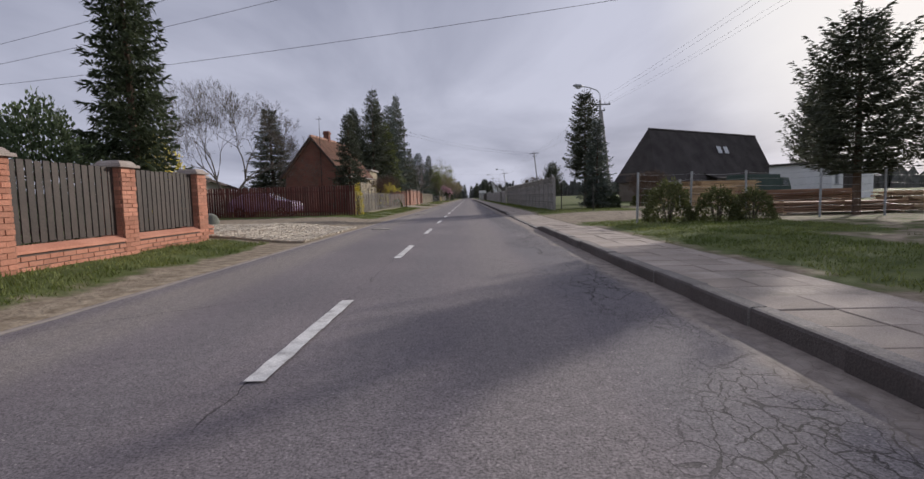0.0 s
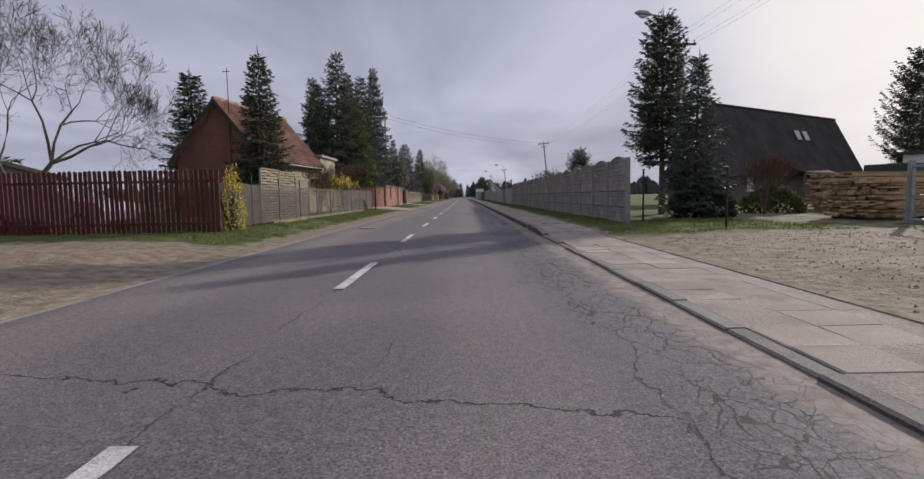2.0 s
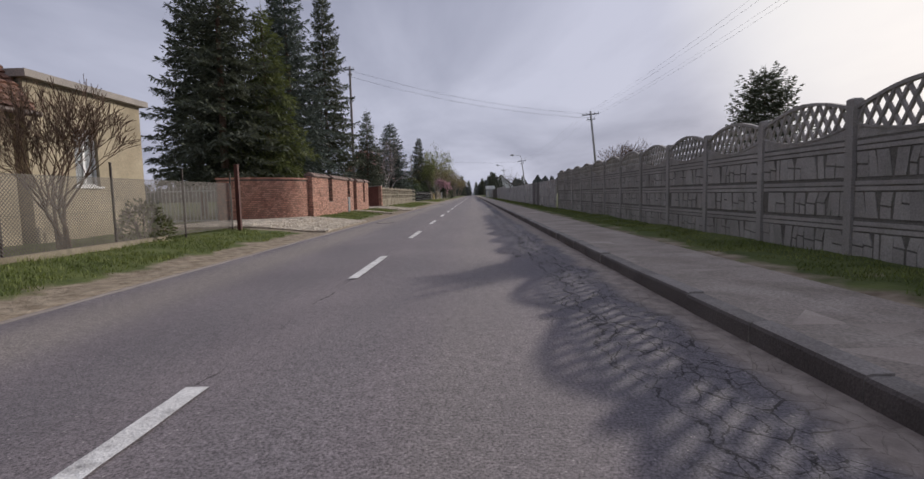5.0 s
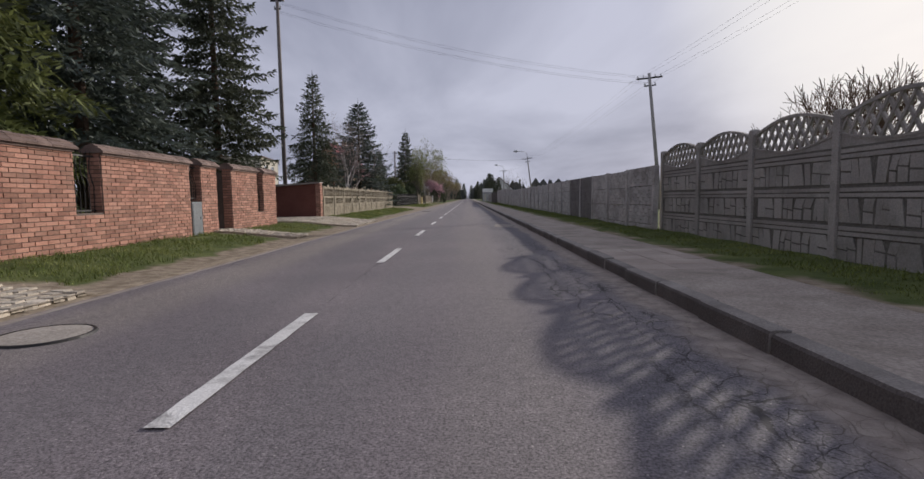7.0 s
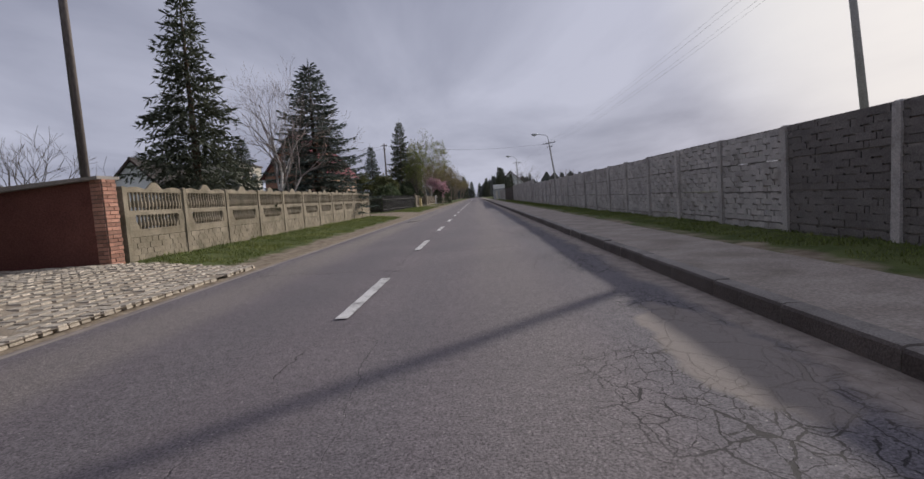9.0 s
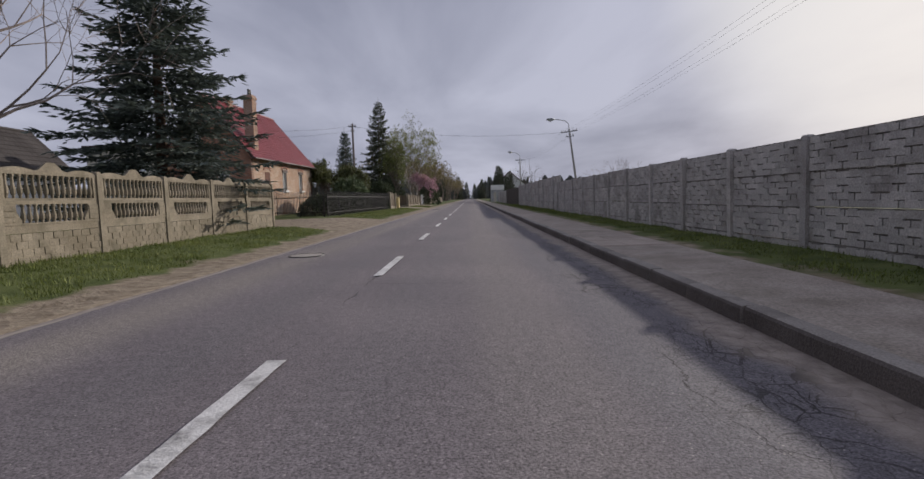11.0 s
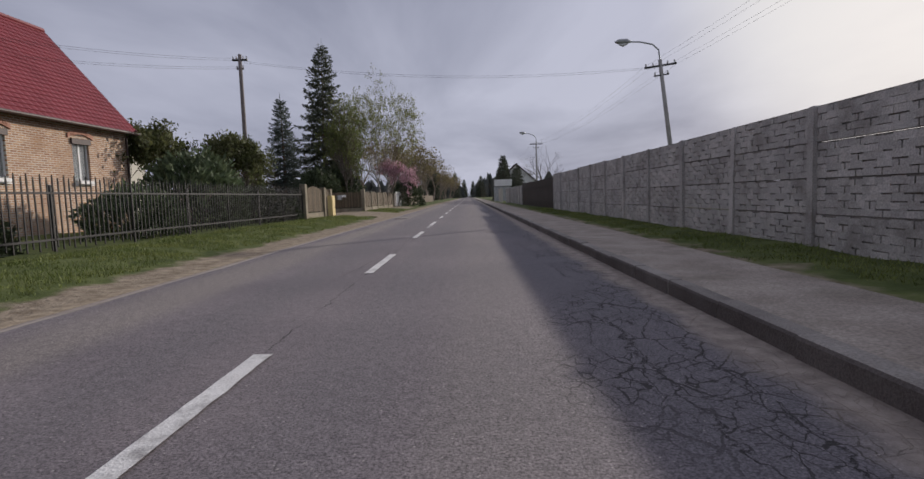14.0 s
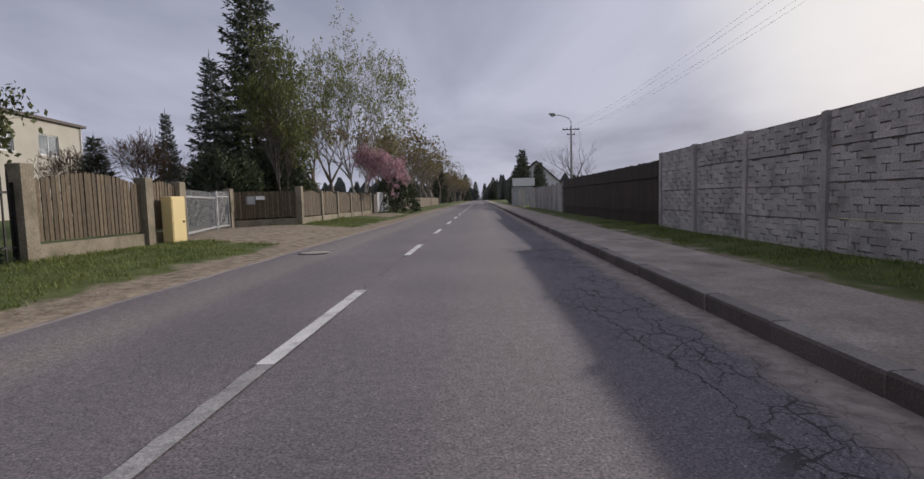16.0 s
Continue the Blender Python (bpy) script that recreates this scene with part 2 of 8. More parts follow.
GREY_STEEL = mat("galvanised_steel", (0.30, 0.31, 0.31), (0.40, 0.41, 0.41), 2.0, 40, 0.5, 0.1, metal=0.3)
MESH_WIRE = mat("rusty_grey_wire", (0.075, 0.066, 0.056), (0.12, 0.105, 0.09), 2.0, 40, 0.6, 0.0)
STUCCO = mat("ochre_stucco", (0.29, 0.245, 0.17), (0.40, 0.345, 0.245), 0.9, 25, 0.95, 0.35, grain=0.16, dirt=((0.17, 0.145, 0.105), 0.8, 0.65))
STUCCO_LIGHT = mat("cream_stucco", (0.42, 0.395, 0.335), (0.48, 0.455, 0.39), 0.7, 25, 0.95, 0.2, grain=0.08)
WHITE = mat("white_paint", (0.68, 0.68, 0.67), (0.76, 0.76, 0.75), 2.0, 40, 0.5, 0.05, grain=0.06)
ROOF_TILE = mat("old_clay_tiles", (0.25, 0.135, 0.095), (0.42, 0.245, 0.175), 0.8, 20, 0.9, 0.3, vary=0.35, dirt=((0.10, 0.068, 0.054), 1.1, 0.7))
ROOF_RED = mat("carmine_metal_tiles", (0.175, 0.03, 0.036), (0.22, 0.042, 0.05), 0.8, 12, 0.45, 0.06, grain=0.1)
ROOF_DARK = mat("dark_roof_felt", (0.055, 0.049, 0.047), (0.085, 0.077, 0.073), 0.7, 20, 0.95, 0.2, spec=0.08)
GUTTER = mat("brown_gutter", (0.05, 0.03, 0.025), (0.07, 0.045, 0.038), 1.0, 20, 0.5, 0.0)
LUMBER = mat("fresh_sawn_timber", (0.37, 0.25, 0.14), (0.50, 0.36, 0.21), 1.0, 30, 0.8, 0.2, vary=0.25)
LUMBER_RED = mat("reddish_timber", (0.25, 0.145, 0.09), (0.35, 0.215, 0.14), 1.0, 30, 0.8, 0.2, vary=0.25)
YELLOW = mat("pale_yellow_enamel", (0.66, 0.52, 0.24), (0.72, 0.58, 0.29), 1.0, 30, 0.5, 0.05, grain=0.06)
PALE_POST = mat("pale_concrete_pole", (0.30, 0.29, 0.275), (0.39, 0.375, 0.355), 1.0, 40, 0.9, 0.2)
POLE_WOOD = mat("grey_brown_pole", (0.13, 0.11, 0.10), (0.20, 0.175, 0.16), 1.0, 30, 0.9, 0.2, stretch=(1, 1, 0.2))
BARK = mat("grey_bark", (0.09, 0.075, 0.06), (0.16, 0.135, 0.11), 3.0, 30, 0.95, 0.4)
BARK_RED = mat("brown_bark", (0.10, 0.065, 0.045), (0.16, 0.11, 0.08), 3.0, 30, 0.95, 0.4)
TWIG_TAN = mat("tan_twigs", (0.19, 0.155, 0.12), (0.29, 0.24, 0.19), 3.0, 30, 0.95, 0.3)
BIRCH = mat("white_birch_bark", (0.30, 0.28, 0.26), (0.62, 0.59, 0.55), 3.0, 12, 0.8, 0.2, stretch=(1, 1, 3))
BIRCH_TWIG = mat("grey_brown_birch_twigs", (0.20, 0.165, 0.15), (0.34, 0.29, 0.26), 3.0, 20, 0.9, 0.2)
SPRUCE = leaf_mat("spruce_needles", (0.060, 0.069, 0.047), (0.112, 0.125, 0.084), through=0.22)
SPRUCE_BLUE = leaf_mat("blue_spruce_needles", (0.068, 0.086, 0.075), (0.13, 0.155, 0.128), through=0.22)
CEDAR = leaf_mat("yellow_green_conifer", (0.075, 0.094, 0.034), (0.15, 0.17, 0.06), through=0.28)
JUNIPER = leaf_mat("juniper_green", (0.075, 0.105, 0.052), (0.13, 0.165, 0.085), through=0.3)
LEAF_NEW = leaf_mat("young_green_leaves", (0.16, 0.18, 0.06), (0.29, 0.305, 0.12), through=0.35)
LEAF_YOUNG = leaf_mat("yellowish_spring_leaves", (0.085, 0.105, 0.032), (0.17, 0.19, 0.06), through=0.35)
LEAF_OLIVE = leaf_mat("olive_leaves", (0.075, 0.085, 0.03), (0.13, 0.14, 0.055), through=0.3)
LEAF_RUST = leaf_mat("tawny_buds", (0.15, 0.125, 0.06), (0.26, 0.215, 0.11), through=0.3)
LEAF_DARK = leaf_mat("dark_evergreen_leaves", (0.04, 0.054, 0.03), (0.075, 0.095, 0.048), through=0.3)
YELLOW_BLOOM = leaf_mat("forsythia_flowers", (0.55, 0.45, 0.05), (0.72, 0.62, 0.13), through=0.3)
PINK_BLOOM = leaf_mat("pink_blossom", (0.48, 0.27, 0.32), (0.66, 0.45, 0.50), through=0.3)
GRASS = leaf_mat("spring_grass", (0.095, 0.13, 0.028), (0.20, 0.225, 0.065), through=0.25)
GLASS = glass_mat()
CURTAIN = mat("white_net_curtain", (0.52, 0.53, 0.54), (0.66, 0.67, 0.68), 4.0, 40, 0.9, 0.1)
STONE = mat("granite_setts", (0.36, 0.318, 0.255), (0.53, 0.47, 0.385), 2.5, 50, 0.9, 0.35, vary=0.22)
PAINT_FADED = mat("faded_road_paint", (0.24, 0.23, 0.225), (0.36, 0.35, 0.34), 3.0, 70, 0.85, 0.3, grain=0.3, dirt=((0.15, 0.14, 0.14), 5.0, 0.95))
PAINT = mat("worn_white_road_paint", (0.56, 0.55, 0.53), (0.70, 0.69, 0.67), 3.0, 70, 0.8, 0.3, grain=0.2, dirt=((0.19, 0.18, 0.175), 5.0, 0.9))
MANHOLE = mat("cast_iron_and_concrete_cover", (0.30, 0.27, 0.235), (0.40, 0.36, 0.315), 3.0, 40, 0.7, 0.3)
TRUCK_GREEN = mat("dull_green_paint", (0.03, 0.055, 0.045), (0.045, 0.075, 0.06), 1.0, 30, 0.5, 0.05)
RUBBER = mat("black_rubber", (0.015, 0.015, 0.015), (0.025, 0.025, 0.025), 3.0, 40, 0.9, 0.1)
LILAC = mat("lilac_car_paint", (0.34, 0.25, 0.42), (0.38, 0.29, 0.46), 1.0, 20, 0.3, 0.0, grain=0.04)


# ---- mesh helpers ----
class Geo:
    """Points and faces of one mesh in the making."""

    def __init__(self):
        self.v, self.f = [], []

    def face(self, *pts):
        i = len(self.v)
        self.v.extend(tuple(p) for p in pts)
        self.f.append(tuple(range(i, i + len(pts))))
        return self

    def box(self, x0, y0, z0, x1, y1, z1, bevel=0.0):
        i, b = len(self.v), bevel
        if b:
            self.v += [(x0, y0, z0), (x1, y0, z0), (x1, y1, z0), (x0, y1, z0), (x0, y0, z1 - b), (x1, y0, z1 - b), (x1, y1, z1 - b), (x0, y1, z1 - b),
                       (x0 + b, y0 + b, z1), (x1 - b, y0 + b, z1), (x1 - b, y1 - b, z1), (x0 + b, y1 - b, z1)]
            q = [(3, 2, 1, 0), (0, 1, 5, 4), (1, 2, 6, 5), (2, 3, 7, 6), (3, 0, 4, 7), (4, 5, 9, 8), (5, 6, 10, 9), (6, 7, 11, 10), (7, 4, 8, 11), (8, 9, 10, 11)]
        else:
            self.v += [(x0, y0, z0), (x1, y0, z0), (x1, y1, z0), (x0, y1, z0), (x0, y0, z1), (x1, y0, z1), (x1, y1, z1), (x0, y1, z1)]
            q = [(3, 2, 1, 0), (4, 5, 6, 7), (0, 1, 5, 4), (1, 2, 6, 5), (2, 3, 7, 6), (3, 0, 4, 7)]
        self.f += [tuple(i + a for a in f) for f in q]
        return self

    def beam(self, a, b, w, h):
        """A bar of section w x h from a to b."""
        a, b = Vector(a), Vector(b)
        d = (b - a).normalized()
        s = d.cross(Vector((0, 0, 1)))
        s = s.normalized() if s.length > 1e-4 else Vector((1, 0, 0))
        u = s.cross(d).normalized()
        i = len(self.v)
        for p in (a, b):
            for sx, sy in ((-1, -1), (1, -1), (1, 1), (-1, 1)):
                self.v.append(tuple(p + s * (sx * w / 2) + u * (sy * h / 2)))
        self.f += [tuple(i + q for q in f) for f in [(3, 2, 1, 0), (4, 5, 6, 7), (0, 1, 5, 4), (1, 2, 6, 5), (2, 3, 7, 6), (3, 0, 4, 7)]]
        return self

    def tube(self, pts, radii, n=6, cap=True):
        rings = []
        for j, p in enumerate(pts):
            p = Vector(p)
            d = (Vector(pts[min(j + 1, len(pts) - 1)]) - Vector(pts[max(j - 1, 0)])).normalized()
            s = d.cross(Vector((0.13, 0.21, 1)))
            s = s.normalized() if s.length > 1e-3 else Vector((1, 0, 0))
            u = s.cross(d)
            i = len(self.v)
            for q in range(n):
                t = 2 * math.pi * q / n
                self.v.append(tuple(p + (s * math.cos(t) + u * math.sin(t)) * radii[j]))
            rings.append(i)
        for a, b in zip(rings, rings[1:]):
            self.f += [(a + q, a + (q + 1) % n, b + (q + 1) % n, b + q) for q in range(n)]
        if cap:
            self.f += [tuple(rings[0] + q for q in range(n))[::-1], tuple(rings[-1] + q for q in range(n))]
        return self

    def prism(self, poly, axis, lo, hi):
        """A flat outline pushed along an axis: poly in the other two axes' order."""
        def at(p, w):
            q = list(p)
            q.insert("xyz".index(axis), w)
            return tuple(q)
        i, n = len(self.v), len(poly)
        self.v += [at(p, lo) for p in poly] + [at(p, hi) for p in poly]
        self.f += [tuple(range(i, i + n))[::-1], tuple(range(i + n, i + 2 * n))]
        self.f += [(i + q, i + (q + 1) % n, i + n + (q + 1) % n, i + n + q) for q in range(n)]
        return self

    def weld(self):
        """Join points that coincide and drop the faces shut in between two pieces."""
        key, where, v = {}, [], []
        for p in self.v:
            q = tuple(round(c, 4) for c in p)
            if q not in key:
                key[q] = len(v)
                v.append(p)
            where.append(key[q])
        faces = [tuple(where[i] for i in f) for f in self.f]
        seen = collections.Counter(tuple(sorted(f)) for f in faces)
        self.v, self.f = v, [f for f in faces if seen[tuple(sorted(f))] == 1]
        return self

    def mesh(self, name):
        me = bpy.data.meshes.new(name)
        me.from_pydata(self.v, [], self.f)
        me.update()
        return me


def part(name, geo, material, parent=None, label="", smooth=False, at=None, kind=""):
    me = geo if isinstance(geo, bpy.types.Mesh) else geo.mesh(name)
    if not me.materials:
        me.materials.append(material)
        if not isinstance(geo, bpy.types.Mesh):
            b = bmesh.new()
            b.from_mesh(me)
            if len(b.faces) < 30000:
                bmesh.ops.recalc_face_normals(b, faces=b.faces)
            b.to_mesh(me)
            b.free()
        if smooth:
            me.polygons.foreach_set("use_smooth", [True] * len(me.polygons))
    ob = new(name, me)
    ob.parent = parent
    if at is not None:
        ob.matrix_basis = at if isinstance(at, Matrix) else Matrix.Translation(at)
    return tagged(ob, label, kind=kind)


def thing(name, label, category, at=(0, 0, 0), turn=0.0, group=""):
    ob = new(name)
    ob.matrix_basis = pose(*at, 0, 0, turn)
    ob.empty_display_size = 0.2
    return tagged(ob, label, category, group)


def structure(name, geo, material, label="", smooth=False):
    return part(name, geo, material, None, label, smooth, kind="structure")


rng = random.Random(7)

# ---- ground: one sheet from the verge to the horizon, lower under the road ----
EDGE_L, KERB_X, WALK_X, FENCE_R, FENCE_L = -4.22, 1.93, 3.38, 4.95, -6.95
DIRT = [  # bare or sandy stretches: x range, y range, amount
    (-12.5, -4.0, 9.5, 23.4, 0.8), (-10.5, -4.0, 50.5, 58.0, 1.0), (-11.5, -4.0, 71.3, 77.2, 1.0), (-11.5, -4.0, 101.5, 110.5, 0.9),
    (-10.5, -4.0, 135.0, 142.5, 0.9), (3.3, 12.5, 15.2, 23.8, 0.85), (9.0, 26.0, 8.0, 34.0, 0.45), (-4.95, -4.0, -30.0, 400.0, 0.9),
    (6.6, 12.0, -6.0, 8.0, 0.5), (3.2, 3.7, -30, 400, 0.6), (-6.2, -4.0, 27.0, 34.0, 0.3), (-9.0, -5.5, 153.0, 160.0, 0.9), (-7.8, -4.0, 65.4, 67.1, 0.8)]


def smooth(e0, e1, x):
    t = min(1.0, max(0.0, (x - e0) / (e1 - e0)))
    return t * t * (3 - 2 * t)


def dirt_at(x, y):
    d = 0.0
    for x0, x1, y0, y1, a in DIRT:
        w = smooth(x0 - 0.3, x0 + 0.3, x) * smooth(x1 + 0.3, x1 - 0.3, x) * smooth(y0 - 0.6, y0 + 0.6, y) * smooth(y1 + 0.6, y1 - 0.6, y)
        d = max(d, a * w)
    return d


def ground_z(x, y):
    if x < EDGE_L + 0.15:
        z = -0.012 + 0.2 * smooth(EDGE_L - 0.05, FENCE_L, x)
        amount = smooth(EDGE_L, EDGE_L - 0.5, x)
    elif x > KERB_X + 0.1:
        z = 0.105 + 0.03 * smooth(WALK_X, FENCE_R, x) - 0.085 * smooth(11.6, 13.8, y) * smooth(26.6, 24.4, y) * smooth(WALK_X + 3.2, WALK_X + 0.2, x)
        if x < WALK_X:
            z = 0.02
        amount = smooth(WALK_X, WALK_X + 0.4, x)
    else:
        return -0.12
    return z + amount * (0.045 * noise.noise((x * 0.9, y * 0.9, 0)) + 0.02 * noise.noise((x * 3.1, y * 3.1, 5)))


def ground():
    xs = [-900, -300, -120, -60, -40, -30, -25] + [-20 + 1.0 * i for i in range(9)] + [-11 + 0.3 * i for i in range(23)]
    xs = [x for x in xs if x < EDGE_L + 0.05] + [EDGE_L + 0.06, EDGE_L + 0.25, KERB_X - 0.1, KERB_X + 0.16, WALK_X - 0.05, WALK_X + 0.02]
    xs += [WALK_X + 0.25 * (i + 1) for i in range(12)] + [7.0 + 0.6 * i for i in range(12)] + [15, 18, 22, 28, 40, 60, 120, 300, 900]
    ys = [-300, -60, -20] + [-8 + 0.35 * i for i in range(500)] + [168, 175, 190, 215, 250, 300, 400, 600, 900, 1500]
    me = bpy.data.meshes.new("ground")
    v = [(x, y, ground_z(x, y)) for y in ys for x in xs]
    w = len(xs)
    f = [(j * w + i, j * w + i + 1, (j + 1) * w + i + 1, (j + 1) * w + i) for j in range(len(ys) - 1) for i in range(w - 1)]
    me.from_pydata(v, [], f)
    bare = me.attributes.new("bare", "FLOAT", "POINT")
    bare.data.foreach_set("value", [dirt_at(x, y) for x, y, _ in v])
    me.materials.append(ground_mat())
    me.polygons.foreach_set("use_smooth", [True] * len(me.polygons))
    return tagged(new("ground", me), "grassy verges with bare sandy patches", "ground", kind="structure")


def ground_mat():
    m = bpy.data.materials.new("verge_soil")
    m.use_nodes = True
    n, k = m.node_tree.nodes, m.node_tree.links
    bs = n["Principled BSDF"]
    bs.inputs["Roughness"].default_value, bs.inputs["Specular IOR Level"].default_value = 0.95, 0.15
    tc = n.new("ShaderNodeTexCoord")

    def tex(scale, detail=5.0):
        t = n.new("ShaderNodeTexNoise")
        t.inputs["Scale"].default_value, t.inputs["Detail"].default_value = scale, detail
        k.new(tc.outputs["Object"], t.inputs["Vector"])
        return t

    def ramp(t, p0, c0, p1, c1):
        r = n.new("ShaderNodeValToRGB")
        r.color_ramp.elements[0].position, r.color_ramp.elements[0].color = p0, (*c0, 1)
        r.color_ramp.elements[1].position, r.color_ramp.elements[1].color = p1, (*c1, 1)
        k.new(t.outputs["Fac"], r.inputs[0])
        return r

    grass = ramp(tex(2.2, 8), 0.35, (0.065, 0.085, 0.026), 0.68, (0.125, 0.145, 0.05))
    soil = ramp(tex(5.0, 9), 0.3, (0.16, 0.125, 0.088), 0.7, (0.35, 0.293, 0.22))
    at = n.new("ShaderNodeAttribute")
    at.attribute_name = "bare"
    patch = tex(1.6, 7)
    s = n.new("ShaderNodeMath")
    s.operation = "MULTIPLY_ADD"
    s.inputs[1].default_value, s.inputs[2].default_value = 1.5, -0.62
    k.new(patch.outputs["Fac"], s.inputs[0])
    add = n.new("ShaderNodeMath")
    k.new(s.outputs[0], add.inputs[0])
    k.new(at.outputs["Fac"], add.inputs[1])
    lim = n.new("ShaderNodeMapRange")
    lim.inputs[1].default_value, lim.inputs[2].default_value = 0.42, 0.72
    k.new(add.outputs[0], lim.inputs[0])
    mx = n.new("ShaderNodeMix")
    mx.data_type = "RGBA"
    k.new(lim.outputs[0], mx.inputs["Factor"])
    k.new(grass.outputs[0], mx.inputs["A"])
    k.new(soil.outputs[0], mx.inputs["B"])
    k.new(mx.outputs["Result"], bs.inputs["Base Color"])
    bp = n.new("ShaderNodeBump")
    bp.inputs["Strength"].default_value, bp.inputs["Distance"].default_value = 0.6, 0.04
    k.new(tex(18, 6).outputs["Fac"], bp.inputs["Height"])
    k.new(bp.outputs[0], bs.inputs["Normal"])
    return m


# ---- road ----
def asphalt_mat():
    """Old grey asphalt: speckled stones, paler wheel tracks, cracks towards the kerb, sand in the gutter."""
    m = bpy.data.materials.new("old_asphalt")
    m.use_nodes = True
    n, k = m.node_tree.nodes, m.node_tree.links
    bs = n["Principled BSDF"]
    bs.inputs["Specular IOR Level"].default_value = 0.35
    tc, sep = n.new("ShaderNodeTexCoord"), n.new("ShaderNodeSeparateXYZ")
    k.new(tc.outputs["Object"], sep.inputs[0])

    def math_node(op, a, b=None, c=None):
        x = n.new("ShaderNodeMath")
        x.operation = op
        for i, val in enumerate((a, b, c)):
            if val is None:
                continue
            if isinstance(val, (int, float)):
                x.inputs[i].default_value = val
            else:
                k.new(val, x.inputs[i])
        return x.outputs[0]

    def tex(scale, detail=4.0, vec=None, rough=0.5):
        t = n.new("ShaderNodeTexNoise")
        t.inputs["Scale"].default_value, t.inputs["Detail"].default_value, t.inputs["Roughness"].default_value = scale, detail, rough
        k.new(vec or tc.outputs["Object"], t.inputs["Vector"])
        return t.outputs["Fac"]

    def span(val, a, b, c=0.0, d=1.0):
        r = n.new("ShaderNodeMapRange")
        r.interpolation_type = "SMOOTHSTEP"
        for i, q in enumerate((a, b, c, d)):
            r.inputs[i + 1].default_value = q
        k.new(val, r.inputs[0])
        return r.outputs[0]

    def mix(fac, a, b):
        x = n.new("ShaderNodeMix")
        x.data_type = "RGBA"
        k.new(fac, x.inputs["Factor"])
        for key, val in (("A", a), ("B", b)):
            if isinstance(val, tuple):
                x.inputs[key].default_value = (*val, 1)
            else:
                k.new(val, x.inputs[key])
        return x.outputs["Result"]

    x = sep.outputs["X"]
    stretch = n.new("ShaderNodeMapping")
    stretch.inputs["Scale"].default_value = (1.3, 0.10, 1)
    k.new(tc.outputs["Object"], stretch.inputs[0])
    blot, streak, speck = tex(0.55, 6), tex(1.0, 5, stretch.outputs[0]), tex(70, 4, None, 0.75)
    base = mix(span(blot, 0.35, 0.7), (0.142, 0.124, 0.131), (0.184, 0.161, 0.167))
    # paler tracks polished by tyres, a darker band of drips between
    wander = math_node("MULTIPLY_ADD", streak, 0.5, -0.25)
    xs = math_node("ADD", x, wander)
    for centre, half, amount, tone in ((0.2, 0.6, 0.38, (0.215, 0.193, 0.176)), (-3.3, 0.7, 0.75, (0.24, 0.212, 0.186)), (-2.1, 0.5, 0.35, (0.125, 0.118, 0.124)), (-0.75, 0.4, 0.3, (0.13, 0.123, 0.13))):
        d = math_node("ABSOLUTE", math_node("SUBTRACT", xs, centre))
        base = mix(math_node("MULTIPLY", span(d, 0.15, half, 1.0, 0.0), math_node("MULTIPLY", streak, amount * 1.6)), base, tone)
    # the kerb side, bluish and darker: the fence's shade painted into the asphalt
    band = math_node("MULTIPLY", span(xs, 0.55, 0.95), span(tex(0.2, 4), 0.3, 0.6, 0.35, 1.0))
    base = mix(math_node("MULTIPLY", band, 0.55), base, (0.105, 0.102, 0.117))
    grit = math_node("MULTIPLY", span(speck, 0.3, 0.7, 0.42, 1.6), span(tex(14, 5, None, 0.7), 0.25, 0.75, 0.8, 1.2))
    toned = n.new("ShaderNodeVectorMath")
    toned.operation = "SCALE"
    k.new(base, toned.inputs[0])
    k.new(grit, toned.inputs["Scale"])
    col = toned.outputs[0]
    # light chippings
    vor = n.new("ShaderNodeTexVoronoi")
    vor.inputs["Scale"].default_value = 34
    k.new(tc.outputs["Object"], vor.inputs["Vector"])
    col = mix(math_node("MULTIPLY", span(vor.outputs["Distance"], 0.12, 0.2, 1.0, 0.0), span(tex(30, 1), 0.52, 0.62, 0.0, 0.85)), col, (0.42, 0.385, 0.36))
    dark = n.new("ShaderNodeTexVoronoi")
    dark.inputs["Scale"].default_value = 23
    k.new(tc.outputs["Object"], dark.inputs["Vector"])
    col = mix(math_node("MULTIPLY", span(dark.outputs["Distance"], 0.1, 0.22, 1.0, 0.0), span(tex(9, 2), 0.5, 0.62, 0.0, 0.7)), col, (0.06, 0.054, 0.055))
    # cracks: crazed on the kerb side, single ones across and along the joint
    warp = n.new("ShaderNodeVectorMath")
    warp.operation = "MULTIPLY_ADD"
    wn = n.new("ShaderNodeTexNoise")
    wn.inputs["Scale"].default_value, wn.inputs["Detail"].default_value, wn.inputs["Roughness"].default_value = 2.2, 8.0, 0.62
    k.new(tc.outputs["Object"], wn.inputs["Vector"])
    warp.inputs[1].default_value = (0.24, 0.24, 0)
    k.new(wn.outputs["Color"], warp.inputs[0])
    k.new(tc.outputs["Object"], warp.inputs[2])

    longer = n.new("ShaderNodeMapping")
    longer.inputs["Scale"].default_value = (1.0, 0.62, 1.0)
    k.new(warp.outputs[0], longer.inputs[0])

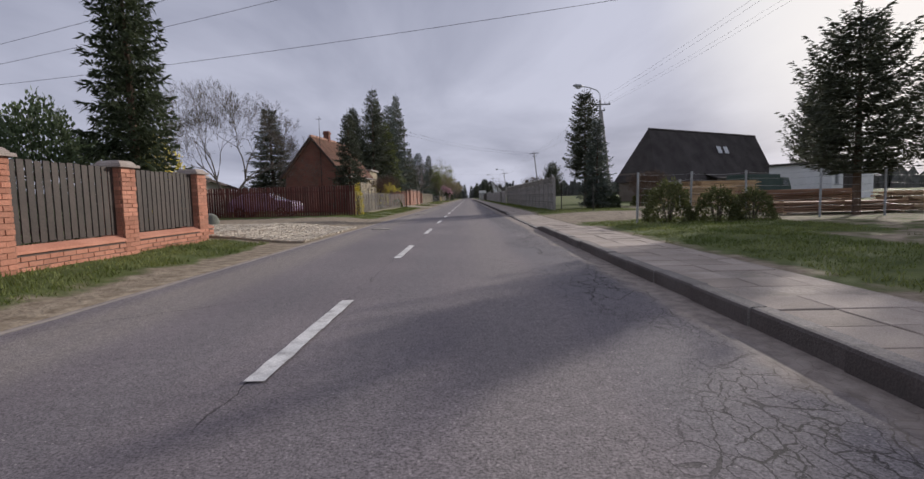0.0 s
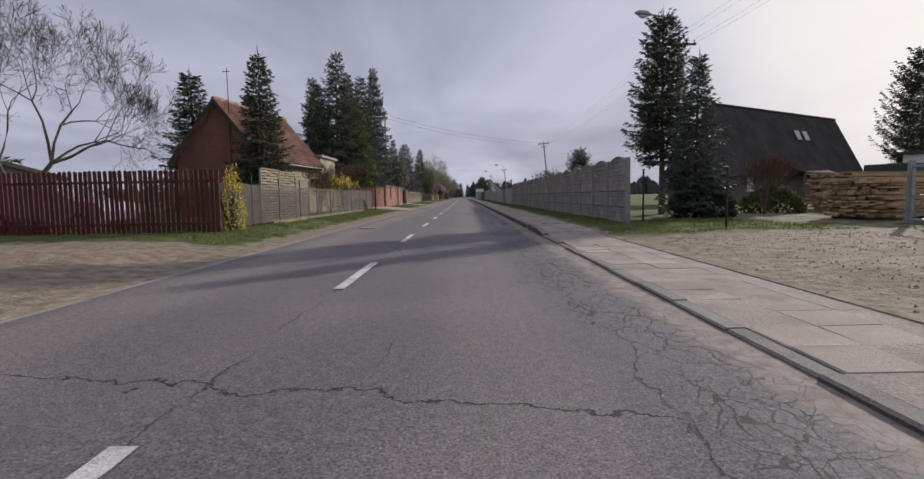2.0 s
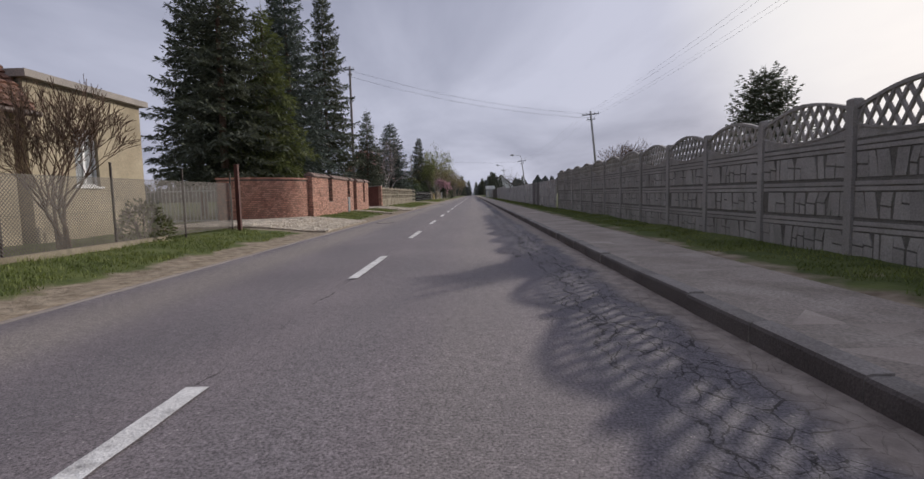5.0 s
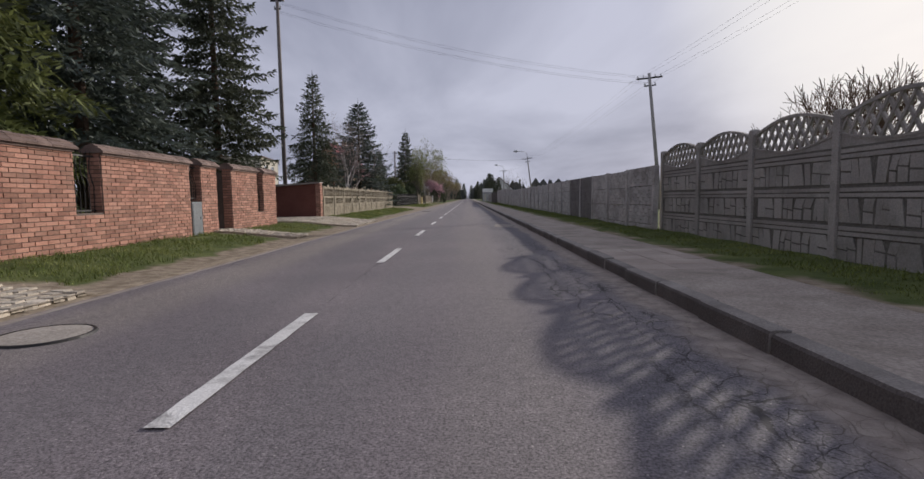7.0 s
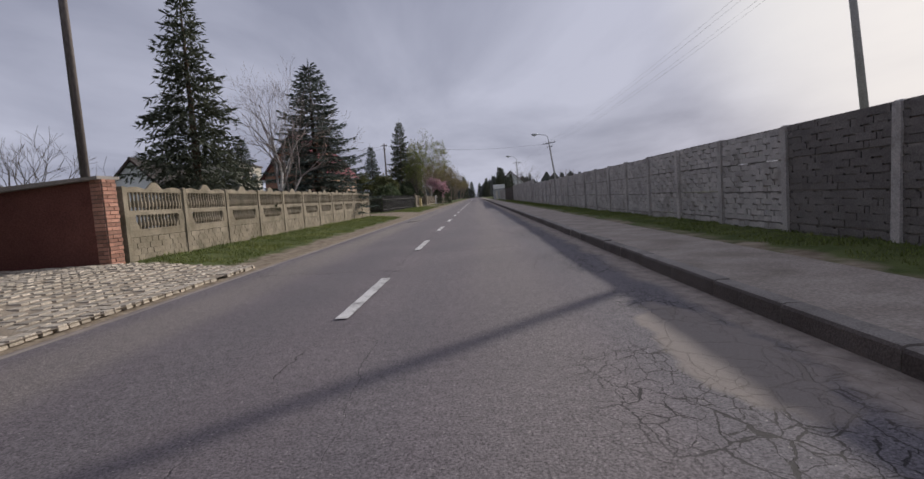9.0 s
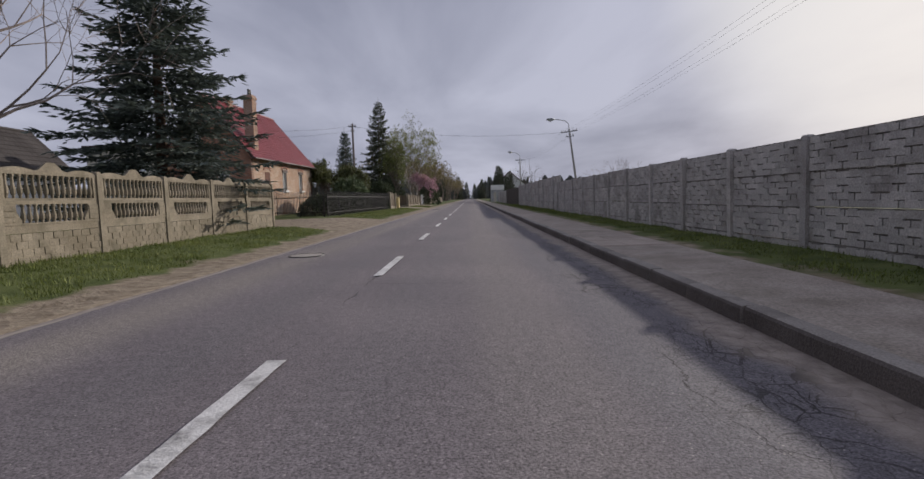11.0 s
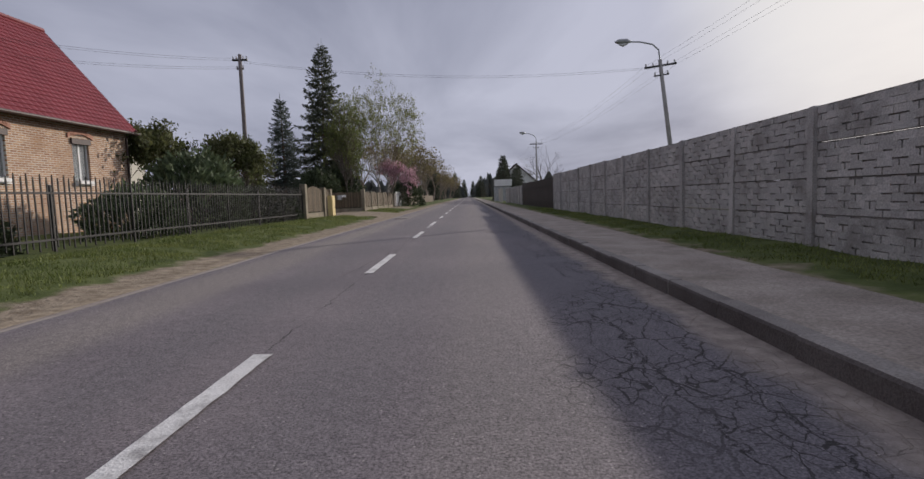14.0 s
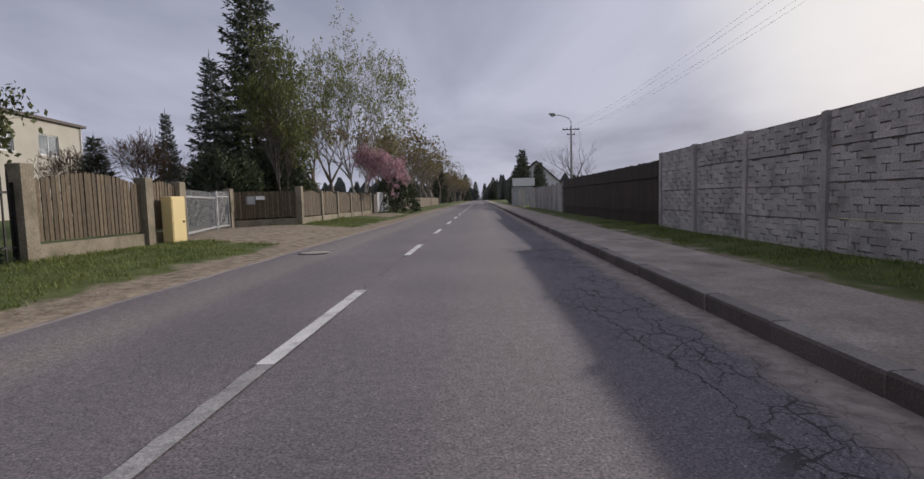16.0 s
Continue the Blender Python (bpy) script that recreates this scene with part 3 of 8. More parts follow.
    def cracks(scale, width, vec, worn=0.5):
        """Edges of irregular cells; worn: how much of them has closed up again."""
        c = n.new("ShaderNodeTexVoronoi")
        c.feature = "DISTANCE_TO_EDGE"
        c.inputs["Scale"].default_value = scale
        k.new(vec, c.inputs["Vector"])
        open_up = span(tex(scale * 0.55, 4, None, 0.6), worn - 0.08, worn + 0.16, 0.0, width)
        gapped = math_node("SUBTRACT", open_up, c.outputs["Distance"])
        return span(gapped, 0.0, width * 0.2)

    side = span(math_node("ADD", x, math_node("MULTIPLY_ADD", tex(0.35, 3), 3.2, -1.6)), 0.75, 1.3)
    patchy = span(tex(0.16, 3), 0.36, 0.45)
    fine_net = math_node("MULTIPLY", cracks(9.5, 0.032, longer.outputs[0], 0.42), span(tex(0.7, 3), 0.42, 0.5))
    net = math_node("MAXIMUM", cracks(3.6, 0.017, longer.outputs[0], 0.41), fine_net)
    crazed = math_node("MULTIPLY", net, math_node("MULTIPLY", side, patchy))
    wide = math_node("MULTIPLY", cracks(0.15, 0.0009, warp.outputs[0], 0.42), span(tex(0.3, 2), 0.53, 0.6))
    seam_x = math_node("ABSOLUTE", math_node("ADD", math_node("ADD", x, 1.42), math_node("MULTIPLY_ADD", tex(2.6, 8, None, 0.62), 0.26, -0.13)))
    seam = math_node("MULTIPLY", span(seam_x, 0.002, 0.009, 0.75, 0.0), span(tex(1.6, 5), 0.42, 0.6))
    # the long crack along the bluish shade strip by the kerb
    for off, swing, lo in ((-1.08, 0.75, 0.46), (-1.38, 0.6, 0.5)):
        rift = math_node("ABSOLUTE", math_node("ADD", math_node("ADD", x, off), math_node("ADD", math_node("MULTIPLY_ADD", tex(0.45 - 0.1 * off, 3), swing, -swing / 2), math_node("MULTIPLY_ADD", tex(5.0, 7, None, 0.68), 0.3, -0.15))))
        seam = math_node("MAXIMUM", seam, math_node("MULTIPLY", span(rift, 0.002, 0.008, 0.9, 0.0), span(tex(0.42, 3), lo, lo + 0.08)))
    crack = math_node("MAXIMUM", math_node("MAXIMUM", crazed, wide), seam)
    # long cracks running across the carriageway
    wobble = math_node("MULTIPLY_ADD", tex(1.5, 8, None, 0.6), 0.9, -0.45)
    for y0, slope, xa, xb in ((14.75, -0.18, -4.0, 1.2), (121.55, -0.15, -4.2, 1.5), (77.45, 0.03, -0.9, 1.5), (103.1, -0.2, -4.0, -1.5), (23.85, -0.45, -0.6, 0.7), (74.85, -0.18, -3.8, -1.0)):
        line = math_node("ADD", math_node("MULTIPLY_ADD", x, slope, y0), wobble)
        near = span(math_node("ABSOLUTE", math_node("SUBTRACT", sep.outputs["Y"], line)), 0.004, 0.014, 1.0, 0.0)
        crack = math_node("MAXIMUM", crack, math_node("MULTIPLY", near, math_node("MULTIPLY", span(x, xa, xa + 0.3), span(x, xb - 0.3, xb, 1.0, 0.0))))
    col = mix(math_node("MULTIPLY", crack, 0.92), col, (0.028, 0.025, 0.025))
    # sand and dust swept to the edges
    gut = span(math_node("ADD", x, math_node("MULTIPLY_ADD", tex(1.1, 7), 0.5, -0.25)), 1.5, 1.75)
    gut_l = span(math_node("ADD", x, math_node("MULTIPLY_ADD", tex(1.6, 7), 0.35, -0.17)), -3.95, -4.12)
    sand = mix(span(tex(7, 6), 0.3, 0.7), (0.22, 0.18, 0.15), (0.36, 0.305, 0.255))
    col = mix(math_node("MULTIPLY", math_node("MAXIMUM", gut, gut_l), 0.8), col, sand)
    for px, py, rx, ry in ((1.3, 70.6, 0.36, 1.2),):
        far = math_node("ADD", math_node("POWER", math_node("DIVIDE", math_node("SUBTRACT", x, px), rx), 2.0), math_node("POWER", math_node("DIVIDE", math_node("SUBTRACT", sep.outputs["Y"], py), ry), 2.0))
        spot = span(math_node("ADD", far, math_node("MULTIPLY_ADD", tex(2.4, 5), 1.6, -0.8)), 0.7, 1.1, 0.75, 0.0)
        col = mix(spot, col, (0.27, 0.232, 0.20))
    # a pale dusty line along the far edge
    rim = math_node("ABSOLUTE", math_node("ADD", math_node("ADD", x, 4.06), math_node("MULTIPLY_ADD", tex(1.2, 5), 0.14, -0.07)))
    col = mix(math_node("MULTIPLY", span(rim, 0.015, 0.06, 1.0, 0.0), span(tex(0.8, 4), 0.3, 0.6, 0.2, 0.75)), col, (0.40, 0.355, 0.30))
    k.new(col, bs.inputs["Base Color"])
    k.new(span(blot, 0.3, 0.7, 0.78, 0.92), bs.inputs["Roughness"])
    bp, bp2 = n.new("ShaderNodeBump"), n.new("ShaderNodeBump")
    bp.inputs["Strength"].default_value, bp.inputs["Distance"].default_value = 0.32, 0.01
    k.new(speck, bp.inputs["Height"])
    bp2.inputs["Strength"].default_value, bp2.inputs["Distance"].default_value = 0.9, 0.015
    bp2.invert = True
    k.new(crack, bp2.inputs["Height"])
    k.new(bp.outputs[0], bp2.inputs["Normal"])
    k.new(bp2.outputs[0], bs.inputs["Normal"])
    return m


def road():
    me = bpy.data.meshes.new("road")
    xs = [EDGE_L, -3.6, -2.5, -1.38, -0.4, 0.6, 1.4, KERB_X + 0.03]
    ys = [-120, -40] + [-12 + 0.5 * i for i in range(420)] + [220, 260, 330, 450, 700, 1200]
    v = []
    for y in ys:
        for i, x in enumerate(xs):
            dx = 0.05 * noise.noise((y * 0.8, 3, 0)) + 0.03 * noise.noise((y * 3, 9, 0)) if i == 0 else 0
            v.append((x + dx, y, 0.008 * noise.noise((x * 0.6, y * 0.25, 2)) - (0.02 if i == 0 else 0)))
    w = len(xs)
    f = [(j * w + i, j * w + i + 1, (j + 1) * w + i + 1, (j + 1) * w + i) for j in range(len(ys) - 1) for i in range(w - 1)]
    me.from_pydata(v, [], f)
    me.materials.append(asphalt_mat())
    me.polygons.foreach_set("use_smooth", [True] * len(me.polygons))
    return tagged(new("road", me), "worn grey asphalt road with cracks and sandy gutter", "road", kind="structure")


def road_markings():
    for k in range(-2, 46):
        y0, y1 = 6.0 * k, 6.0 * k + 2.33
        if k == 21:
            y0 -= 0.35
        g = Geo()
        left, right, steps = [], [], 14
        for i in range(steps + 1):
            y = y0 + (y1 - y0) * i / steps
            left.append((-1.452 + 0.012 * noise.noise((y * 5, k, 0)), y, 0.013))
            right.append((-1.328 + 0.012 * noise.noise((y * 5, k, 7)), y, 0.013))
        for i in range(steps):
            g.face(left[i], right[i], right[i + 1], left[i + 1])
        structure("road_marking", g, PAINT, "worn white centre line dash")
    g = Geo()
    for i in range(8):
        a, b = 124.2 + 0.2 * i, 124.2 + 0.2 * (i + 1)
        g.face((-1.45 + 0.01 * (i % 2), a, 0.0125), (-1.33, a, 0.0125), (-1.33, b, 0.0125), (-1.45 + 0.01 * ((i + 1) % 2), b, 0.0125))
    structure("road_marking", g, PAINT_FADED, "almost worn away centre line paint")


def kerbs():
    """Kerb stones a metre long, lowered at the timber yard's drive."""
    stone = Geo()
    stone.prism([(0, -0.12), (0.15, -0.12), (0.15, 0.145), (0.04, 0.145), (0.018, 0.138), (0.005, 0.118)], "y", 0.006, 0.994)
    low = Geo()
    low.prism([(0, -0.12), (0.15, -0.12), (0.15, 0.05), (0.02, 0.05), (0, 0.035)], "y", 0.006, 0.994)
    full, dropped = stone.mesh("kerb_stone"), low.mesh("kerb_stone")
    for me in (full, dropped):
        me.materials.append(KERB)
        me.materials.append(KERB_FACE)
        # upright sides take the darker colour, the rest the paler one
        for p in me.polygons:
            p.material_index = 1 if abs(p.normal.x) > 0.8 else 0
    row = tagged(new("kerb"), "grey concrete kerb stones along the pavement", "kerb", kind="structure")
    for j in range(-8, 165):
        r = random.Random(j)
        down = 13 <= j < 25
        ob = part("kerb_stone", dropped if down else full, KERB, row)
        ramp = {12: (0.0, -4.2), 25: (-0.075, 4.2)}.get(j, (-0.02 if down else 0.0, 0.0))
        ob.matrix_basis = pose(KERB_X + r.uniform(-0.012, 0.012), j, r.uniform(-0.012, 0.008) + ramp[0], ramp[1] + r.uniform(-0.3, 0.3), r.uniform(-1.5, 1.5), r.uniform(-0.5, 0.5))
    far = Geo()
    far.box(KERB_X, 165, -0.1, KERB_X + 0.15, 400, 0.14)
    part("kerb_far", far, KERB, row)


def walk_z(y):
    """Height of the pavement's bed, lowered at the timber yard's drive."""
    return 0.108 - 0.086 * smooth(11.6, 13.8, y) * smooth(26.6, 24.4, y)


def pavement():
    base = Geo()
    ys = [-12, 0, 11.5] + [11.5 + 0.5 * i for i in range(1, 32)] + [400]
    for a, b in zip(ys, ys[1:]):
        x0, x1 = KERB_X + 0.15, WALK_X
        base.face((x0, a, walk_z(a) + 0.006), (x1, a, walk_z(a) + 0.006), (x1, b, walk_z(b) + 0.006), (x0, b, walk_z(b) + 0.006))
    base.face((WALK_X, -12, -0.05), (WALK_X, 400, -0.05), (WALK_X, 400, 0.04), (WALK_X, -12, 0.04))
    bed = structure("pavement", base, mat("sandy_pavement_bed", (0.27, 0.23, 0.195), (0.37, 0.32, 0.275), 1.5, 50, 0.95, 0.3, dirt=((0.13, 0.12, 0.09), 2.0, 0.5)), "concrete slab pavement dusted with sand")
    slab = Geo().box(0.006, 0.006, -0.04, 0.494, 0.494, 0.0, 0.006)
    wide = Geo().box(0.004, 0.006, -0.04, 0.226, 0.494, 0.0, 0.006)
    a, b = slab.mesh("slab"), wide.mesh("slab")
    joined = Geo()
    # stretches where sand has filled the joints
    dusty = [(1.0, 3.0), (14.0, 25.5), (33.0, 58.0), (60.0, 92.0), (93.5, 106.0), (108.5, 130.0)]
    for j in range(-16, 270):
        y = j * 0.5
        r = random.Random(j + 900)
        z = walk_z(y + 0.25) + 0.014
        if any(u < y < v for u, v in dusty):
            z -= 0.008 if y < 26 else 0.015
        tilt = math.degrees(math.atan2(walk_z(y + 0.5) - walk_z(y), 0.5))
        for i, x in enumerate((KERB_X + 0.155, KERB_X + 0.655, KERB_X + 1.155)):
            if 0 <= j < 95:
                ob = part("slab", b if i == 2 else a, SLAB, bed)
                ob.matrix_basis = pose(x, y, walk_z(y) + z - walk_z(y + 0.25) + r.uniform(-0.006, 0.006), tilt + r.uniform(-0.7, 0.7), r.uniform(-0.7, 0.7), r.uniform(-0.4, 0.4))
            else:
                dz = r.uniform(-0.006, 0.006)
                joined.box(x + 0.006, y + 0.006, 0.06, x + (0.226 if i == 2 else 0.494), y + 0.494, z + dz, 0.006)
    part("slab_rows", joined, SLAB, bed, kind="stuff")


def setts(name, x0, x1, y0, y1, seed, label="drive of rough granite setts with sandy joints"):
    """A drive of rough granite setts: the rows nearest the road as pieces, the rest joined."""
    r = random.Random(seed)
    lie = lambda x: 0.012 + 0.2 * smooth(EDGE_L - 0.05, FENCE_L, x)
    bed = Geo()
    for q in range(16):
        a, b = x0 + (x1 - x0) * q / 16, x0 + (x1 - x0) * (q + 1) / 16
        bed.face((a, y0, lie(a) + 0.028), (b, y0, lie(b) + 0.028), (b, y1, lie(b) + 0.028), (a, y1, lie(a) + 0.028))
        bed.face((a, y0, lie(a) - 0.1), (b, y0, lie(b) - 0.1), (b, y0, lie(b) + 0.028), (a, y0, lie(a) + 0.028))
    ob = structure(name, bed, mat("sand_joints", (0.26, 0.215, 0.16), (0.37, 0.31, 0.235), 3, 50, 0.95, 0.3), label)
    meshes = []
    for q in range(6):
        g = Geo()
        a, b = r.uniform(0.085, 0.104), r.uniform(0.068, 0.084)
        ring = [(-a, -b), (-a * 0.2, -b * 1.08), (a, -b * 0.95), (a * 1.05, b * 0.1), (a * 0.95, b), (0, b * 1.06), (-a * 0.97, b * 0.94)]
        ring = [(px * r.uniform(0.93, 1.04), py * r.uniform(0.93, 1.04)) for px, py in ring]
        n = len(ring)
        g.v = [(px, py, -0.03) for px, py in ring] + [(px * 0.88, py * 0.87, 0.022 + r.uniform(-0.003, 0.004)) for px, py in ring] + [(0, 0, 0.025)]
        g.f = [(i, (i + 1) % n, n + (i + 1) % n, n + i) for i in range(n)] + [(n + i, n + (i + 1) % n, 2 * n) for i in range(n)]
        meshes.append((g, g.mesh("sett")))
    rest, made = Geo(), 0
    rows = int((y1 - y0) / 0.165)
    cols = int((x1 - x0) / 0.205)
    for i in range(cols):
        for j in range(rows):
            x = x1 - 0.12 - i * 0.205 + r.uniform(-0.015, 0.015)
            y = y0 + 0.09 + (j + 0.5 * (i % 2)) * 0.165 + r.uniform(-0.012, 0.012)
            if y > y1 or r.random() < 0.04:
                continue
            z = lie(x) + 0.017 + r.uniform(-0.007, 0.005)
            g, me = meshes[r.randrange(6)]
            t = r.uniform(-9, 9)
            if made < 230:
                part("sett", me, STONE, ob).matrix_basis = pose(x, y, z, r.uniform(-2.5, 2.5), r.uniform(-2.5, 2.5), t)
                made += 1
            else:
                c, s, k = math.cos(radians(t)), math.sin(radians(t)), len(rest.v)
                rest.v += [(x + c * a - s * b, y + s * a + c * b, z + d) for a, b, d in g.v]
                rest.f += [tuple(k + q for q in f) for f in g.f]
    part("sett_rows", rest, STONE, ob, kind="stuff")


def manhole(x, y, z=0.006, r=0.36):
    th = thing("manhole_cover", "round worn manhole cover set flush in the asphalt", "manhole cover", (x, y, z), group="manhole covers in the road")
    ring, lid = Geo(), Geo()
    n = 28
    for i in range(n):
        a, b = 2 * math.pi * i / n, 2 * math.pi * (i + 1) / n
        p = lambda t, q, h: (q * math.cos(t), q * math.sin(t), h)
        ring.face(p(a, r * 0.9, 0.012), p(b, r * 0.9, 0.012), p(b, r * 0.95, 0.01), p(a, r * 0.95, 0.01))
        ring.face(p(a, r * 0.95, 0.01), p(b, r * 0.95, 0.01), p(b, r, -0.02), p(a, r, -0.02))
        lid.face(p(a, r * 0.885, 0.008), p(b, r * 0.885, 0.008), (0, 0, 0.012))
        lid.face(p(b, r * 0.885, 0.008), p(a, r * 0.885, 0.008), p(a, r * 0.9, -0.01), p(b, r * 0.9, -0.01))
    part("frame_ring", ring, IRON, th)
    part("lid", lid, MANHOLE, th)


def drain_grate(x, y):
    th = thing("drain_grate", "rusty cast iron gutter grate beside the kerb", "drain grate", (x, y, 0.01))
    fr = Geo()
    fr.box(-0.25, -0.3, -0.03, 0.25, -0.26, 0.008).box(-0.25, 0.26, -0.03, 0.25, 0.3, 0.008).box(-0.25, -0.26, -0.03, -0.21, 0.26, 0.008).box(0.21, -0.26, -0.03, 0.25, 0.26, 0.008)
    part("frame", fr, MANHOLE, th)
    bar = Geo().box(-0.21, -0.012, -0.03, 0.21, 0.012, 0.006)
    me = bar.mesh("bar")
    for i in range(9):
        part("bar", me, MANHOLE, th, at=(0, -0.22 + 0.055 * i, 0))
    # flat tyre-black sheet just under the bars paints in the hollow's darkness
    pit = Geo()
    pit.face((-0.21, -0.26, -0.006), (0.21, -0.26, -0.006), (0.21, 0.26, -0.006), (-0.21, 0.26, -0.006))
    part("pit", pit, RUBBER, th)


ground()
road()
road_markings()
kerbs()
for mx, my in ((-3.14, 14.9), (-3.2, 29.7), (-3.3, 55.7), (-3.3, 93.0), (-3.41, 133.0)):
    manhole(mx, my)
manhole(2.72, 28.5, 0.122, 0.3)
drain_grate(1.68, 27.9)


# ---- concrete fences ----
def stone_tier(length, h, seed, style):
    """One precast fence plank: a slab with raised stones on both faces."""
    r = random.Random(seed)
    g = Geo()
    g.box(-0.02, 0, 0, 0.02, length, h - (0.008 if style == "course" or seed == 43 else 0.002))
    for s in ((-1, 1) if style == "course" else (-1,)):
        if style == "rubble":
            x = 0.02
            g.box(*sorted((s * 0.02, s * 0.034))[:1], 0.03, h - 0.08, sorted((s * 0.02, s * 0.04))[1], length - 0.03, h - 0.03)
            g.box(*sorted((s * 0.02, s * 0.034))[:1], 0.03, h - 0.15, sorted((s * 0.02, s * 0.04))[1], length - 0.03, h - 0.1)
            while x < length - 0.2:
                w = r.uniform(0.1, 0.24)
                tilt = r.uniform(-0.07, 0.07)
                z0, z1 = 0.02, h - 0.17
                poly = [(x + 0.012, z0), (x + w - 0.012 + tilt * 0.3, z0), (x + w - 0.012 + tilt, z1), (x + 0.012 + tilt, z1)]
                poly = [(min(length - 0.02, max(0.02, a)), b) for a, b in poly]
                if r.random() < 0.55:
                    mid = (z0 + z1) * r.uniform(0.42, 0.6)
                    d = r.uniform(0.022, 0.033)
                    g.prism([poly[0], poly[1], (poly[1][0], mid - 0.01), (poly[0][0], mid - 0.025)], "x", *sorted((s * 0.018, s * d)))
                    d = r.uniform(0.022, 0.033)
                    g.prism([(poly[0][0], mid), (poly[1][0], mid + 0.012), poly[2], poly[3]], "x", *sorted((s * 0.018, s * d)))
                else:
                    g.prism(poly, "x", *sorted((s * 0.018, s * r.uniform(0.022, 0.033))))
                x += w
        elif style == "slate":
            # brick-like courses whose joints open into short slots and ticks
            rows, pitch = 5, 0.44
            for q in range(rows):
                z0, z1 = 0.004 + (h - 0.02) * q / rows, 0.004 + (h - 0.02) * (q + 1) / rows
                x = 0.01 - pitch * 0.5 * (q % 2) - 0.06
                while x < length - 0.02:
                    d = r.uniform(0.042, 0.052)
                    slot = r.uniform(0.13, 0.29)
                    cut = r.uniform(0.008, 0.024)
                    mid = x + slot / 2 + r.uniform(-0.02, 0.02)
                    tick = 0.011 if r.random() < 0.45 else 0.0
                    for a, b, top in ((x, mid - tick, z1 - cut), (mid + tick, x + slot, z1 - cut), (x + slot, x + pitch, z1)):
                        a, b = max(0.01, a), min(length - 0.01, b)
                        if b - a > 0.01:
                            g.box(min(s * 0.018, s * d), a, z0, max(s * 0.018, s * d), b, top)
                    x += pitch
        else:
            rows = 4
            for q in range(rows):
                x, z0, z1 = 0.012 - 0.11 * (q % 2), h * q / rows + 0.008, h * (q + 1) / rows - 0.008
                while x < length - 0.06:
                    w = 0.21
                    d = r.uniform(0.027, 0.04)
                    g.box(min(s * 0.018, s * d), max(0.012, x), z0, max(s * 0.018, s * d), min(x + w - 0.014, length - 0.012), z1)
                    x += w
    return g


def post_mesh(h, w=0.13, cap=True):
    g = Geo()
    g.box(-w / 2, -w / 2, -0.3, w / 2, w / 2, h, 0.02)
    return g.mesh("post")


def lattice_top(length):
    """The openwork head: a plank with a sagging upper edge, a crossed lattice and an arched rim."""
    g = Geo()
    n = 20
    low = lambda u: 0.19 - 0.13 * math.sin(math.pi * u)
    high = lambda u: 0.36 + 0.185 * math.sin(math.pi * u)
    for i in range(n):
        u, w = i / n, (i + 1) / n
        a, b = u * length, w * length
        g.prism([(a, 0.0), (b, 0.0), (b, low(w)), (a, low(u))], "x", -0.022, 0.022)
        g.prism([(a, low(u) - 0.03), (b, low(w) - 0.03), (b, low(w)), (a, low(u))], "x", -0.034, 0.034)
        g.prism([(a, high(u)), (b, high(w)), (b, high(w) + 0.045), (a, high(u) + 0.045)], "x", -0.034, 0.034)
    step = length / 10.5
    for s in (-1, 1):
        for i in range(-8, 24):
            y0 = i * step
            pts = []
            for q in range(80):
                z = 0.06 + q * 0.008
                y = y0 + s * (z - 0.06) * 0.62 + (0 if s > 0 else step * 5)
                u = y / length
                if 0.004 < u < 0.996 and low(u) - 0.015 < z < high(u) + 0.02:
                    pts.append((0.0, y, z))
            if len(pts) > 3:
                a, b = Vector(pts[0]), Vector(pts[-1])
                g.prism([(a.y - 0.022, a.z), (a.y + 0.022, a.z), (b.y + 0.022, b.z), (b.y - 0.022, b.z)], "x", -0.018 + 0.004 * s, 0.018 + 0.004 * s)
    return g


def slot_shaded(geo, face, recess=None):
    """A plank mesh whose recessed slab is coloured darker, painting in the shade behind the raised stones."""
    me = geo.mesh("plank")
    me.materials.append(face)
    me.materials.append(recess or SLOT_SHADE)
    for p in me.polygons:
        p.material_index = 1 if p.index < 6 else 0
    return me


def lattice_fence():
    n, y0 = 18, 27.95
    pitch = (64.9 - y0) / n
    ln = pitch - 0.1
    th = thing("concrete_fence", "grey precast concrete fence with arched lattice tops", "fence", (FENCE_R, y0, 0.1))
    tiers = [slot_shaded(stone_tier(ln, 0.5, s, "rubble"), CONCRETE_LATTICE, LATTICE_SHADE) for s in range(4)]
    head, post = lattice_top(ln).mesh("lattice"), post_mesh(2.0)
    for i in range(n + 1):
        part("post", post, CONCRETE_LATTICE, th).matrix_basis = pose(0, i * pitch, 0, 0, rng.uniform(-0.7, 0.7), 0)
        if i < n:
            for q in range(3):
                part("plank", tiers[(i * 2 + q * 3) % 4], CONCRETE_LATTICE, th, at=(rng.uniform(-0.008, 0.008), i * pitch + 0.05, q * 0.5))
            part("lattice", head, CONCRETE_LATTICE, th, at=(0, i * pitch + 0.05, 1.5))


